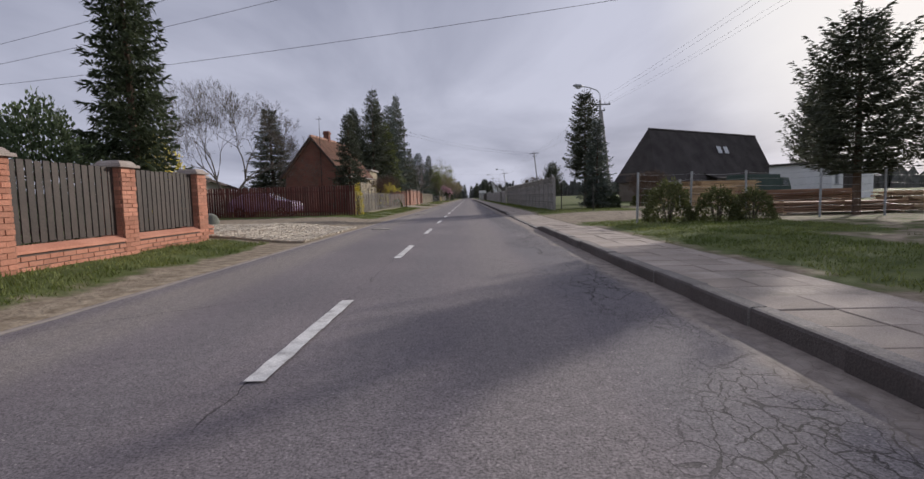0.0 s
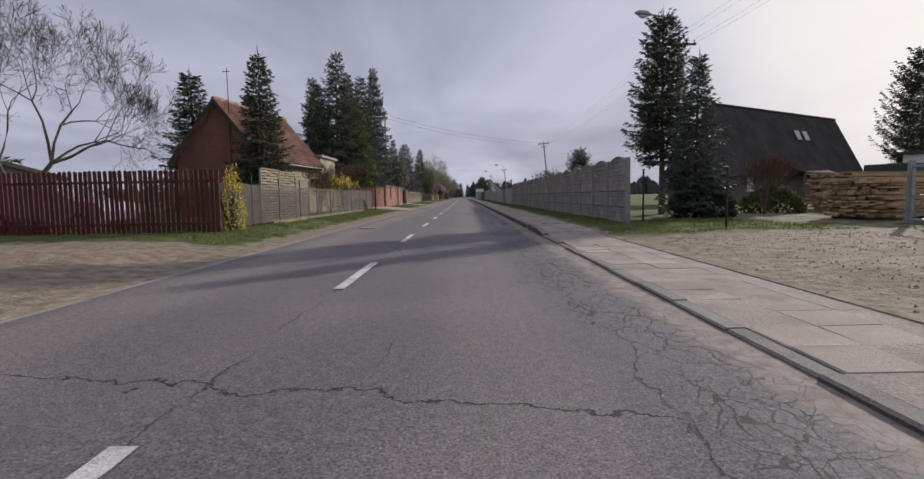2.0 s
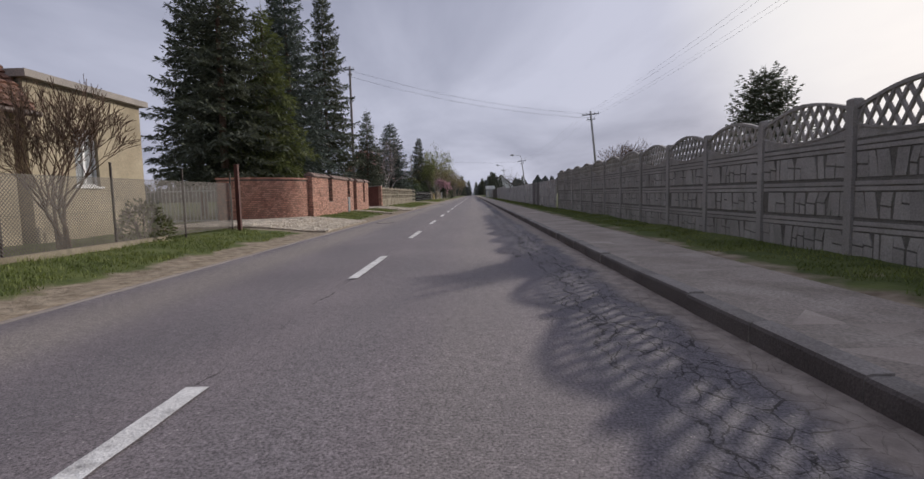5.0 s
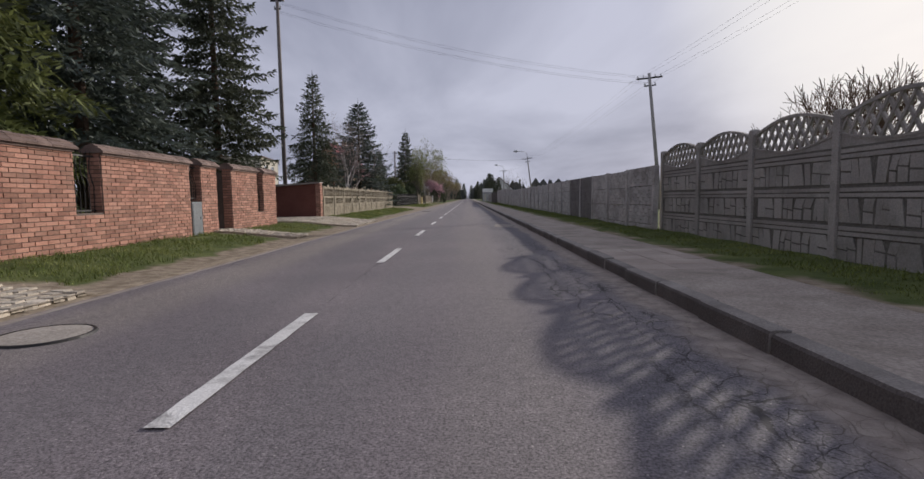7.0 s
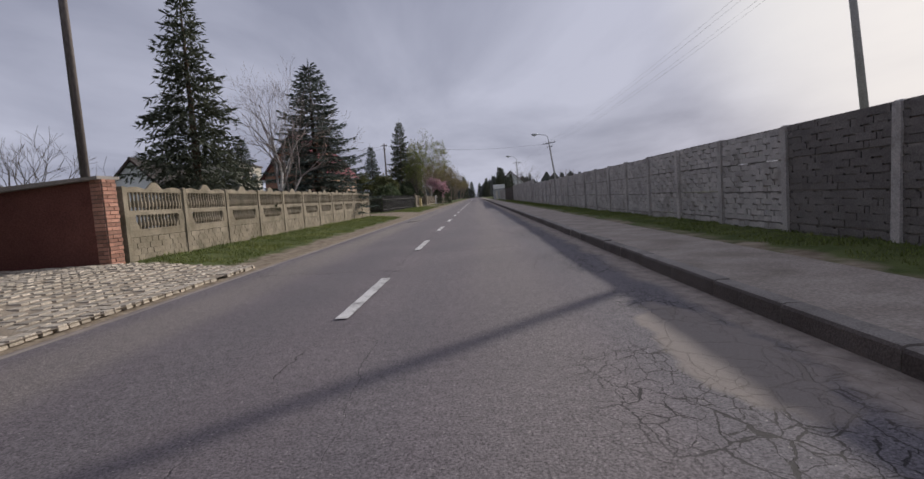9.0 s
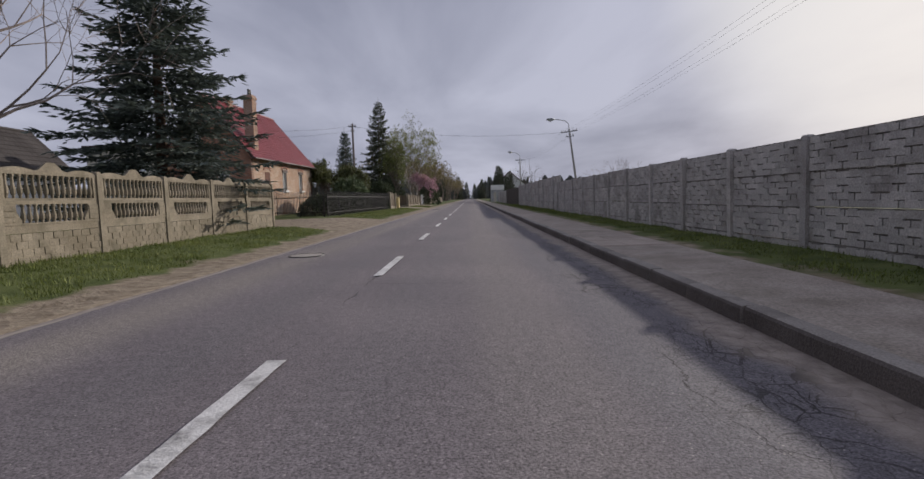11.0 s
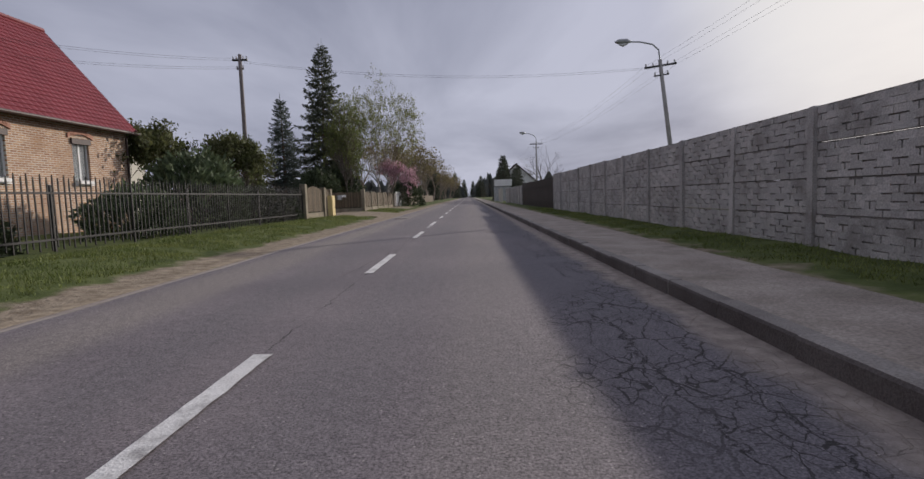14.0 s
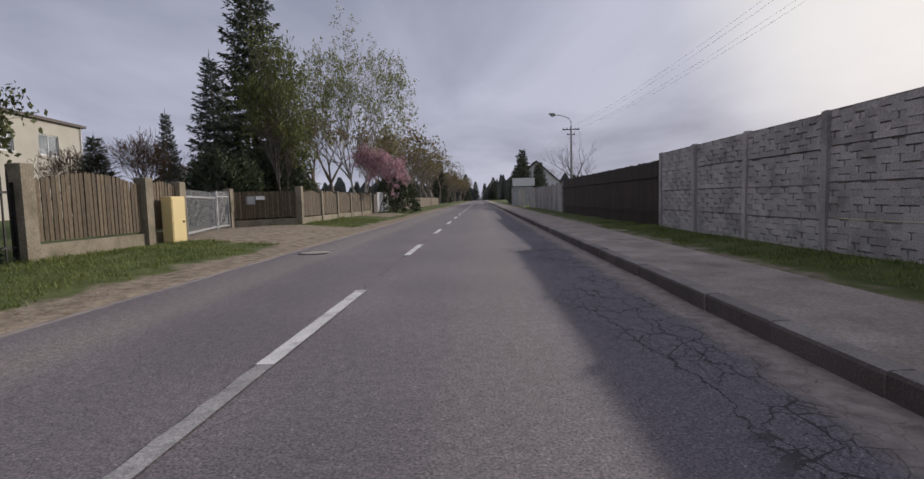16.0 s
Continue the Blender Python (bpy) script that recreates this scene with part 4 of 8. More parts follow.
def slate_fence(at_x, y0, y1, n, tops, label, dark=()):
    pitch = (y1 - y0) / n
    ln = pitch - 0.09
    th = thing("concrete_fence", label, "fence", (at_x, y0, 0))
    tiers = [slot_shaded(stone_tier(ln, 0.5, 40 + s, "slate"), CONCRETE) for s in range(5)]
    darks = [slot_shaded(stone_tier(ln, 0.5, 40 + s, "slate"), CONCRETE_DARK) for s in range(5)] if dark else []
    post = post_mesh(tops + 0.015, 0.13)
    for i in range(n + 1):
        part("post", post, CONCRETE, th).matrix_basis = pose(-0.03, i * pitch, 0, 0, rng.uniform(-1.2, 1.2), 0)
        if i == n:
            break
        sag = rng.uniform(-0.02, 0.02)
        q, z = 0, tops - 0.5
        while z > -0.3:
            me = (darks if i in dark else tiers)[(i * 2 + q * 3) % 5]
            part("plank", me, CONCRETE_DARK if i in dark else CONCRETE, th, at=(rng.uniform(-0.01, 0.01), i * pitch + 0.045, z + sag))
            z -= 0.5
            q += 1


def baluster(g, x, y, z0, z1):
    h = z1 - z0
    prof = [(0.0, 0.022), (0.12, 0.022), (0.2, 0.036), (0.38, 0.04), (0.62, 0.024), (0.85, 0.022), (0.92, 0.034), (1.0, 0.034)]
    g.tube([(x, y, z0 + h * t) for t, _ in prof], [r for _, r in prof], 6, False)


def baluster_fence():
    y0, y1, n = 77.75, 101.6, 11
    pitch = (y1 - y0) / n
    ln = pitch - 0.1
    th = thing("concrete_fence", "buff precast concrete fence with balusters and stone courses", "fence", (-7.25, y0, 0.18))
    bottom = [stone_tier(ln, 0.5, 70 + s, "course").mesh("plank") for s in range(2)]
    mid, top = Geo(), Geo()
    mid.box(-0.03, 0, 0, 0.03, ln, 0.14).box(-0.045, 0, 0.13, 0.045, ln, 0.16).box(-0.03, 0, 0.46, 0.03, ln, 0.52)
    wing = [(0.0, 0.16), (0.36, 0.16), (0.36, 0.2), (0.27, 0.34), (0.27, 0.46), (0.0, 0.46)]
    mid.prism(wing, "x", -0.03, 0.03)
    mid.prism([(ln - a, b) for a, b in wing], "x", -0.03, 0.03)
    for s in (-1, 1):
        for q in range(3):
            for e in (0.03, ln - 0.25):
                mid.box(min(s * 0.02, s * 0.045), e, 0.18 + 0.09 * q, max(s * 0.02, s * 0.045), e + 0.22, 0.255 + 0.09 * q)
    for q in range(11):
        baluster(mid, 0, 0.42 + (ln - 0.84) * q / 10, 0.16, 0.46)
    top.box(-0.03, 0, 0, 0.03, ln, 0.04).box(-0.035, 0, 0.42, 0.035, ln, 0.47)
    top.box(-0.03, 0, 0.04, 0.03, 0.09, 0.42).box(-0.03, ln - 0.09, 0.04, 0.03, ln, 0.42)
    for q in range(15):
        baluster(top, 0, 0.15 + (ln - 0.3) * q / 14, 0.04, 0.42)
    crown = []
    for q in range(25):
        u = q / 24
        crown.append((u * ln, 0.49 + 0.05 * abs(math.sin(u * math.pi * 3)) + (0.1 if abs(u - 0.5) < 0.05 else 0.05 if abs(u - 0.5) < 0.1 else 0)))
    for a, b in zip(crown, crown[1:]):
        top.prism([(a[0], 0.46), (b[0], 0.46), b, a], "x", -0.022, 0.022)
    mid, top, post = mid.mesh("baluster_plank"), top.mesh("baluster_rail"), post_mesh(1.56, 0.12)
    for i in range(n + 1):
        part("post", post, CONCRETE_BUFF, th).matrix_basis = pose(0, i * pitch, 0, 0, rng.uniform(-0.8, 0.8), 0)
        if i < n:
            part("plank", bottom[i % 2], CONCRETE_BUFF, th, at=(0, i * pitch + 0.05, 0))
            part("baluster_plank", mid, CONCRETE_BUFF, th, at=(0, i * pitch + 0.05, 0.5))
            part("baluster_rail", top, CONCRETE_BUFF, th, at=(0, i * pitch + 0.05, 1.02))


# ---- brick work ----
BW, BH, BD = 0.25, 0.077, 0.12


def brick_face(parent, origin, along, length, z0, z1, material, count, holes=(), seed=1, out=None):
    """Bricks on a wall face: the first ones as pieces, the rest joined. along: unit vector of the courses; out: unit normal."""
    r = random.Random(seed)
    o, d, nrm = Vector(origin), Vector(along), Vector(out)
    turn = Matrix(((d.x, nrm.x, 0, 0), (d.y, nrm.y, 0, 0), (0, 0, 1, 0), (0, 0, 0, 1)))
    full = Geo().box(0.007, -0.03, 0.008, BW - 0.007, 0.016, BH - 0.006).mesh("brick")
    rest, made = Geo(), 0
    rows = int(round((z1 - z0) / BH))
    for j in range(rows):
        z = z0 + j * BH
        u = -BW / 2 * (j % 2)
        while u < length - 0.03:
            a, b = max(0.0, u), min(length, u + BW)
            u += BW
            for h in holes:
                if h[2] < z + BH / 2 < h[3] and a < h[1] and b > h[0]:
                    a, b = (a, min(b, h[0])) if a < h[0] else (max(a, h[1]), b)
            if b - a < 0.04:
                continue
            proud = r.uniform(-0.005, 0.008)
            p = o + d * a + nrm * proud
            if made < count and b - a > 0.24 and z - z0 > 0.2:
                part("brick", full, material, parent).matrix_basis = Matrix.Translation((p.x, p.y, z)) @ turn
                made += 1
            else:
                k = len(rest.v)
                rest.box(0.007, -0.03, 0.008, b - a - 0.007, 0.016, BH - 0.006)
                rest.v[k:] = [tuple(p + d * x + nrm * y + Vector((0, 0, z + w))) for x, y, w in rest.v[k:]]
    part("brickwork", rest, material, parent, kind="stuff")


def pillar_fence():
    """Brick pillars, low brick walls and dark slatted panels."""
    th = thing("brick_pillar_fence", "orange brick pillars with dark brown slatted panels on a low wall", "fence", (-6.25, 0.75, 0.08))
    ys = [0.0, 2.95, 5.65, 8.35, 9.85]
    along = lambda y: -0.03 * y - (0.7 if y > 9 else 0.0)
    for i, y in enumerate(ys):
        x = along(y)
        core = Geo().box(x - 0.2, y - 0.2, -0.2, x + 0.2, y + 0.2, 1.62)
        pil = part("pillar", core, MORTAR_RED, th)
        for (ox, oy), al, nr in (((x + 0.2, y - 0.2), (0, 1, 0), (1, 0, 0)), ((x - 0.2, y - 0.2), (1, 0, 0), (0, -1, 0)), ((x + 0.2, y + 0.2), (-1, 0, 0), (0, 1, 0))):
            brick_face(pil, (ox, oy, 0), al, 0.4, -0.02, 1.6, BRICK_PILLAR, 0, seed=i, out=nr)
        cap = Geo().box(x - 0.27, y - 0.27, 1.62, x + 0.27, y + 0.27, 1.67, 0.012).box(x - 0.22, y - 0.22, 1.67, x + 0.22, y + 0.22, 1.74, 0.05)
        part("pillar_cap", cap, PILLAR_CAP, pil, "grey-brown concrete cap")
    for a, b in zip(ys, ys[1:]):
        x = along(a) - 0.35 * (b > 9)
        wall = part("low_wall", Geo().box(x - 0.12, a + 0.2, -0.2, x + 0.12, b - 0.2, 0.32), MORTAR, th)
        brick_face(wall, (x + 0.12, a + 0.2, 0), (0, 1, 0), b - a - 0.4, -0.02, 0.3, BRICK_PILLAR, 40, seed=int(a * 10), out=(1, 0, 0))
        slope = Geo().prism([(x - 0.16, 0.32), (x + 0.16, 0.32), (x + 0.15, 0.36), (x, 0.43), (x - 0.15, 0.36)], "y", a + 0.2, b - 0.2)
        part("coping", slope, BRICK_PILLAR, wall, "sloping brick coping")
        pan = part("panel_frame", Geo().box(x - 0.02, a + 0.2, 0.58, x + 0.0, b - 0.2, 0.63).box(x - 0.02, a + 0.2, 1.4, x + 0.0, b - 0.2, 1.45), DARK_SLAT, th)
        n = max(5, int((b - a - 0.4) / 0.145))
        w = (b - a - 0.44) / n
        me = Geo().box(0, 0.012, 0.45, 0.018, w - 0.022, 1.62, 0.006).mesh("slat")
        for q in range(n):
            part("slat", me, DARK_SLAT, pan, at=(x + 0.002, a + 0.22 + q * w, rng.uniform(-0.01, 0.01)))


def brick_wall():
    """Tall red brick garden wall, curved at the drive, with grilled openings and a recessed door."""
    x, y0, y1, h = -6.9, 58.3, 70.45, 1.86
    th = thing("brick_garden_wall", "tall red brick garden wall with brown coping tiles and iron grilles", "garden wall", (x, y0, 0.14))
    ln = y1 - y0
    holes = [(2.55, 3.25, 0.72, h), (6.35, 6.9, 0.0, h), (7.75, 8.65, -0.1, h + 0.1), (10.5, 11.0, 0.55, h)]
    spans = [(0.0, 2.55), (3.25, 6.35), (6.9, 7.75), (8.65, 10.5), (11.0, ln)]
    body = Geo()
    for a, b in spans:
        body.box(-0.26, a, -0.25, 0.0, b, h - 0.02)
    body.box(-0.26, 2.55, -0.25, 0.0, 3.25, 0.72).box(-0.26, 10.5, -0.25, 0, 11.0, 0.55).box(-0.26, 6.35, -0.25, 0, 6.9, 0.25)
    # side walls of the deep door recess
    body.box(-0.95, 7.5, -0.25, -0.26, 7.745, h - 0.12).box(-0.95, 8.655, -0.25, -0.26, 8.9, h - 0.12)
    wall = part("wall_body", body, MORTAR, th)
    brick_face(wall, (0, 0, 0), (0, 1, 0), ln, -0.16, h - 0.02, BRICK, 300, holes, 11, out=(1, 0, 0))
    for a, s in ((0.0, -1), (3.25, -1), (8.65, -1), (11.0, -1), (6.9, -1)):
        brick_face(wall, (-0.25, a, 0), (1, 0, 0), 0.25, -0.16, h - 0.02, BRICK, 0, (), int(a * 7), out=(0, s, 0))
    cope = Geo()
    for a, b in spans:
        cope.prism([(-0.33, h - 0.06), (0.05, h - 0.06), (0.05, h - 0.02), (-0.33, h - 0.02)], "y", a, b)
        y, r = a - 0.05, random.Random(int(a * 9))
        while y < b + 0.05:
            e = min(y + 0.26, b + 0.05)
            up, lo = r.uniform(-0.008, 0.008), r.uniform(-0.006, 0.006)
            cope.prism([(-0.36, h - 0.018), (0.1, h - 0.018), (0.1 + lo, h + 0.02), (0.03, h + 0.075 + up), (-0.29, h + 0.075 + up), (-0.36, h + 0.02)], "y", y + 0.004, e - 0.004)
            cope.prism([(-0.27, h + 0.07), (0.01, h + 0.07), (0.01 + lo, h + 0.105 + up), (-0.13, h + 0.16 + up), (-0.27, h + 0.105 + up)], "y", y + 0.006, e - 0.006)
            y += 0.26
    part("coping", cope, COPING, th, "stepped brown coping tiles")
    # wavy iron bars in the openings
    for a, b, z in ((2.55, 3.25, 0.72), (10.5, 11.0, 0.55), (6.35, 6.9, 0.95)):
        gr = part("grille", Geo().box(-0.15, a, z + 0.03, -0.12, b, z + 0.06).box(-0.15, a, h - 0.1, -0.12, b, h - 0.07), IRON, th)
        n = 6
        bar = Geo()
        pts = [(-0.13 + 0.05 * math.sin(t * math.pi * 2) * (1 if t > 0.4 else 0.3), 0, z + (h - z) * t) for t in [i / 12 for i in range(13)]]
        bar.tube(pts, [0.009] * 13, 5)
        me = bar.mesh("grille_bar")
        for q in range(n):
            part("grille_bar", me, IRON, gr, at=(0, a + (b - a) * (q + 0.5) / n, 0))
    door = Geo().box(-0.88, 7.75, 0.0, -0.84, 8.65, h + 0.05)
    for q in range(6):
        door.box(-0.84, 7.77 + 0.147 * q, 0.04, -0.83, 7.77 + 0.147 * q + 0.13, h)
    part("door", door, BROWN_STEEL, th, "dark brown board door")
    # curved wing beside the drive
    cx, cy, rad = -2.93, 0.1, 2.75
    curve, cap, bricks = Geo(), Geo(), Geo()
    n, hh = 20, h - 0.18
    r = random.Random(5)
    for i in range(n):
        a0, a1 = -math.pi / 2 + (math.pi / 2) * i / n, -math.pi / 2 + (math.pi / 2) * (i + 1) / n
        p = lambda t, q: (cx + q * math.cos(t), cy + q * math.sin(t))
        poly = [p(a0, rad), p(a1, rad), p(a1, rad - 0.25), p(a0, rad - 0.25)]
        curve.prism(poly, "z", -0.25, hh)
        cap.prism([p(a0, rad + 0.06), p(a1, rad + 0.06), p(a1, rad - 0.3), p(a0, rad - 0.3)], "z", hh, hh + 0.07)
    arc = math.pi / 2 * rad
    rows = int((hh + 0.16) / BH)
    for j in range(rows):
        for i in range(int(arc / 0.125)):
            u = (i + 0.5 * (j % 2)) * 0.125
            t = -math.pi / 2 + u / rad
            if t > -0.02:
                continue
            k = len(bricks.v)
            bricks.box(0.006, -0.03, 0.008, 0.119, 0.014 + r.uniform(-0.006, 0.008), BH - 0.006)
            dx, dy = -math.sin(t), math.cos(t)
            nx, ny = math.cos(t), math.sin(t)
            px, py = cx + rad * nx, cy + rad * ny
            bricks.v[k:] = [(px + dx * a + nx * b, py + dy * a + ny * b, -0.16 + j * BH + c) for a, b, c in bricks.v[k:]]
    wing = part("curved_wing", curve, MORTAR, th)
    part("brickwork", bricks, BRICK, wing, kind="stuff")
    part("soldier_course", cap, BRICK, wing, "brick-on-edge top course")
    cab = thing("meter_cabinet", "grey plastic electric meter cabinet set in the brick wall", "meter cabinet", (x, y0 + 6.62, 0.14))
    part("cabinet_body", Geo().box(-0.2, -0.24, 0.0, 0.03, 0.24, 0.9, 0.01), METER_GREY, cab)
    part("cabinet_door", Geo().box(0.03, -0.21, 0.06, 0.04, 0.21, 0.85).box(0.04, 0.12, 0.45, 0.055, 0.15, 0.52).box(0.04, -0.08, 0.58, 0.044, 0.02, 0.68), METER_GREY, cab)


def bar_gate(name, label, a, b, z, h, n, material, category="gate", half=0.018):
    """A straight gate of upright bars between two rails."""
    a, b = Vector(a), Vector(b)
    d = b - a
    th = thing(name, label, category, (a.x, a.y, z), math.degrees(math.atan2(d.y, d.x)))
    ln = d.length
    part("frame", Geo().box(0, -0.02, 0.08, ln, 0.02, 0.13).box(0, -0.02, h - 0.22, ln, 0.02, h - 0.17).box(0, -0.03, 0, 0.06, 0.03, h).box(ln - 0.06, -0.03, 0, ln, 0.03, h), material, th)
    me = Geo().box(-half, 0.02, 0.05, half, 0.032, h).mesh("bar")
    for i in range(n):
        part("bar", me, material, th, at=(0.06 + (ln - 0.12) * (i + 0.5) / n, 0, rng.uniform(-0.008, 0.008)))
    return th


def pent_roof_wall():
    """Side wall of dark red brick with a sloping felt cap, ending in a brick pier at the road."""
    th = thing("brick_pier_wall", "dark red-brown wall with grey sloping cap and brick pier", "garden wall", (-7.3, 77.45, 0.12))
    part("wall_body", Geo().prism([(-2.95, -0.2), (-0.1, -0.2), (-0.1, 1.72), (-2.95, 1.55)], "y", -0.28, 0.06), mat("dark_red_render", (0.13, 0.05, 0.04), (0.17, 0.07, 0.055), 1.5, 40, 0.9, 0.2), th)
    part("cap", Geo().prism([(-3.1, 1.55), (0.12, 1.74), (0.12, 1.8), (-3.1, 1.66)], "y", -0.42, 0.2), CAP, th, "grey felt cap")
    pier = part("pier", Geo().box(-0.12, -0.3, -0.2, 0.1, 0.1, 1.72), MORTAR, th)
    brick_face(pier, (0.1, -0.3, 0), (0, 1, 0), 0.4, -0.1, 1.72, BRICK, 30, seed=3, out=(1, 0, 0))
    brick_face(pier, (-0.12, -0.3, 0), (1, 0, 0), 0.22, -0.1, 1.72, BRICK, 0, seed=4, out=(0, -1, 0))


def picket_fence(name, label, a, b, z, h, w, gap, material, backing=None, arch=0.0, base=0.0, posts=0):
    """Upright pickets on two rails from a to b; arch: how far the heads bow up."""
    a, b = Vector(a), Vector(b)
    d = b - a
    ln = d.length
    th = thing(name, label, "fence", (a.x, a.y, z), math.degrees(math.atan2(d.y, d.x)))
    part("rail", Geo().box(0, 0.0, base + 0.25, ln, 0.03, base + 0.32), material, th)
    part("rail", Geo().box(0, 0.0, h - 0.35, ln, 0.03, h - 0.28), material, th)
    n = int(ln / (w + gap))
    me = Geo().prism([(0, base + 0.05), (w, base + 0.05), (w, h - 0.03), (w / 2, h), (0, h - 0.03)], "y", -0.02, 0.0).mesh("picket")
    for i in range(n):
        u = (i + 0.5) / n
        ob = part("picket", me, material, th)
        rise = 1 + arch * math.sin(math.pi * u) / (h - base - 0.05)
        foot = (base + 0.05) * (1 - rise)
        ob.matrix_basis = pose(i * ln / n, 0, foot + rng.uniform(-0.012, 0.012), 0, rng.uniform(-0.6, 0.6), 0) @ Matrix.Diagonal((1, 1, rise, 1))
    for i in range(posts):
        part("post", Geo().box(-0.06, 0.03, -0.3, 0.06, 0.13, h - 0.02), backing or material, th, at=(ln * i / max(1, posts - 1), 0, 0))
    if base:
        part("plinth", Geo().box(0, -0.06, -0.3, ln, 0.1, base), CONCRETE_BUFF, th, "low concrete plinth")
    return th


def woven_fence():
    """Panels of woven wooden slats."""
    for i, (y0, y1, h) in enumerate(((30.1, 31.9, 1.93), (31.95, 33.75, 1.9), (33.8, 35.6, 1.7))):
        th = thing("woven_fence_panel", "weathered fence panel of woven wooden slats", "fence panel", (-6.95, y0, 0.2), group="woven panels behind the wire fence")
        ln = y1 - y0
        part("panel_frame", Geo().box(-0.03, 0, 0, 0.03, 0.05, h).box(-0.03, ln - 0.05, 0, 0.03, ln, h).box(-0.03, 0, h - 0.05, 0.03, ln, h).box(-0.03, 0, 0, 0.03, ln, 0.05), WOVEN, th)
        n = int(h / 0.105)
        for q in range(n):
            g = Geo()
            z = 0.05 + q * (h - 0.1) / n
            s = 1 if q % 2 else -1
            seg = 12
            for e in range(seg):
                u0, u1 = e / seg, (e + 1) / seg
                x0, x1 = s * 0.034 * math.sin(u0 * math.pi * 3), s * 0.034 * math.sin(u1 * math.pi * 3)
                k = len(g.v)
                g.box(0, 0, 0, 1, 1, 1)
                g.v[k:] = [((x0 if b < 0.5 else x1) + (a - 0.5) * 0.008, 0.04 + (ln - 0.08) * (u0 if b < 0.5 else u1), z + c * ((h - 0.1) / n - 0.022)) for a, b, c in g.v[k:]]
            part("slat", g, WOVEN, th)


def wire_fence():
    """Chain link on thin posts with a low concrete plinth."""
    y0, y1, x = 26.15, 50.0, -6.62
    th = thing("wire_fence", "rusty chain link fence on thin steel posts with concrete plinth", "fence", (x, y0, 0.16))
    ln, h = y1 - y0, 1.22
    part("plinth", Geo().box(-0.05, 4, -0.3, 0.06, ln - 3.2, 0.12), CONCRETE_BUFF, th, "low concrete plinth")
    post = Geo().tube([(0, 0, -0.2), (0, 0, 1.62)], [0.022, 0.022], 6).mesh("post")
    for i in range(11):
        part("post", post, DARK_SLAT, th, at=(0, ln * i / 10, 0))
    part("end_post", Geo().box(-0.05, -0.05, -0.3, 0.05, 0.05, 1.85), RED_PICKET, th, at=(0.2, ln, 0))
    wire = Geo()
    pitch = 0.06
    n = int((ln + h) / pitch)
    for s in (0, 1):
        for i in range(n):
            y = -h + i * pitch
            a, b = max(0, y), min(ln, y + h)
            if b <= a:
                continue
            za, zb = (a - y, b - y) if s == 0 else (h - (a - y), h - (b - y))
            p, q = Vector((0.02 * s, a, 0.1 + za)), Vector((0.02 * s, b, 0.1 + zb))
            t = 0.005
            e = Vector((0, t, -t)) if s == 0 else Vector((0, t, t))
            wire.face(p + e, q + e, q - e, p - e)
    for z in (0.12, 0.7, h + 0.1):
        wire.box(0.0, 0, z, 0.006, ln, z + 0.007)
    part("chain_link", wire, MESH_WIRE, th, kind="stuff")
    brace = Geo().beam((0.05, 0.75, 0.0), (0.0, 0.05, 1.2), 0.05, 0.05)
    part("brace", brace, RED_PICKET, th)


def iron_fence():
    """Dark iron railings: a short return from the house and the long run by the road."""
    for name, a, b, n in (("return", (-14.0, 116.6), (-8.2, 112.3), 48), ("front", (-8.2, 112.3), (-7.62, 130.7), 132)):
        av, bv = Vector(a), Vector(b)
        d = bv - av
        th = thing("iron_railing", "black iron railing with pointed bars round the front garden", "railing", (*a, 0.2), math.degrees(math.atan2(d.y, d.x)), "railings round the brick house")
        ln = d.length
        for z in (0.22, 1.12):
            part("rail", Geo().box(0, -0.02, z, ln, 0.02, z + 0.04), IRON, th)
        me = Geo().box(-0.011, -0.011, 0.03, 0.011, 0.011, 1.36).prism([(-0.011, 1.36), (0.011, 1.36), (0, 1.44)], "y", -0.011, 0.011).mesh("bar")
        for i in range(n):
            part("bar", me, IRON, th).matrix_basis = pose(ln * (i + 0.5) / n, 0, 0.06 * (i % 2), 0, rng.uniform(-0.8, 0.8), 0)
        pm = Geo().box(-0.02, -0.02, -0.3, 0.02, 0.02, 1.3).mesh("post")
        for i in range(int(ln / 2.3) + 1):
            part("post", pm, IRON, th, at=(min(ln, i * 2.3), 0, 0))


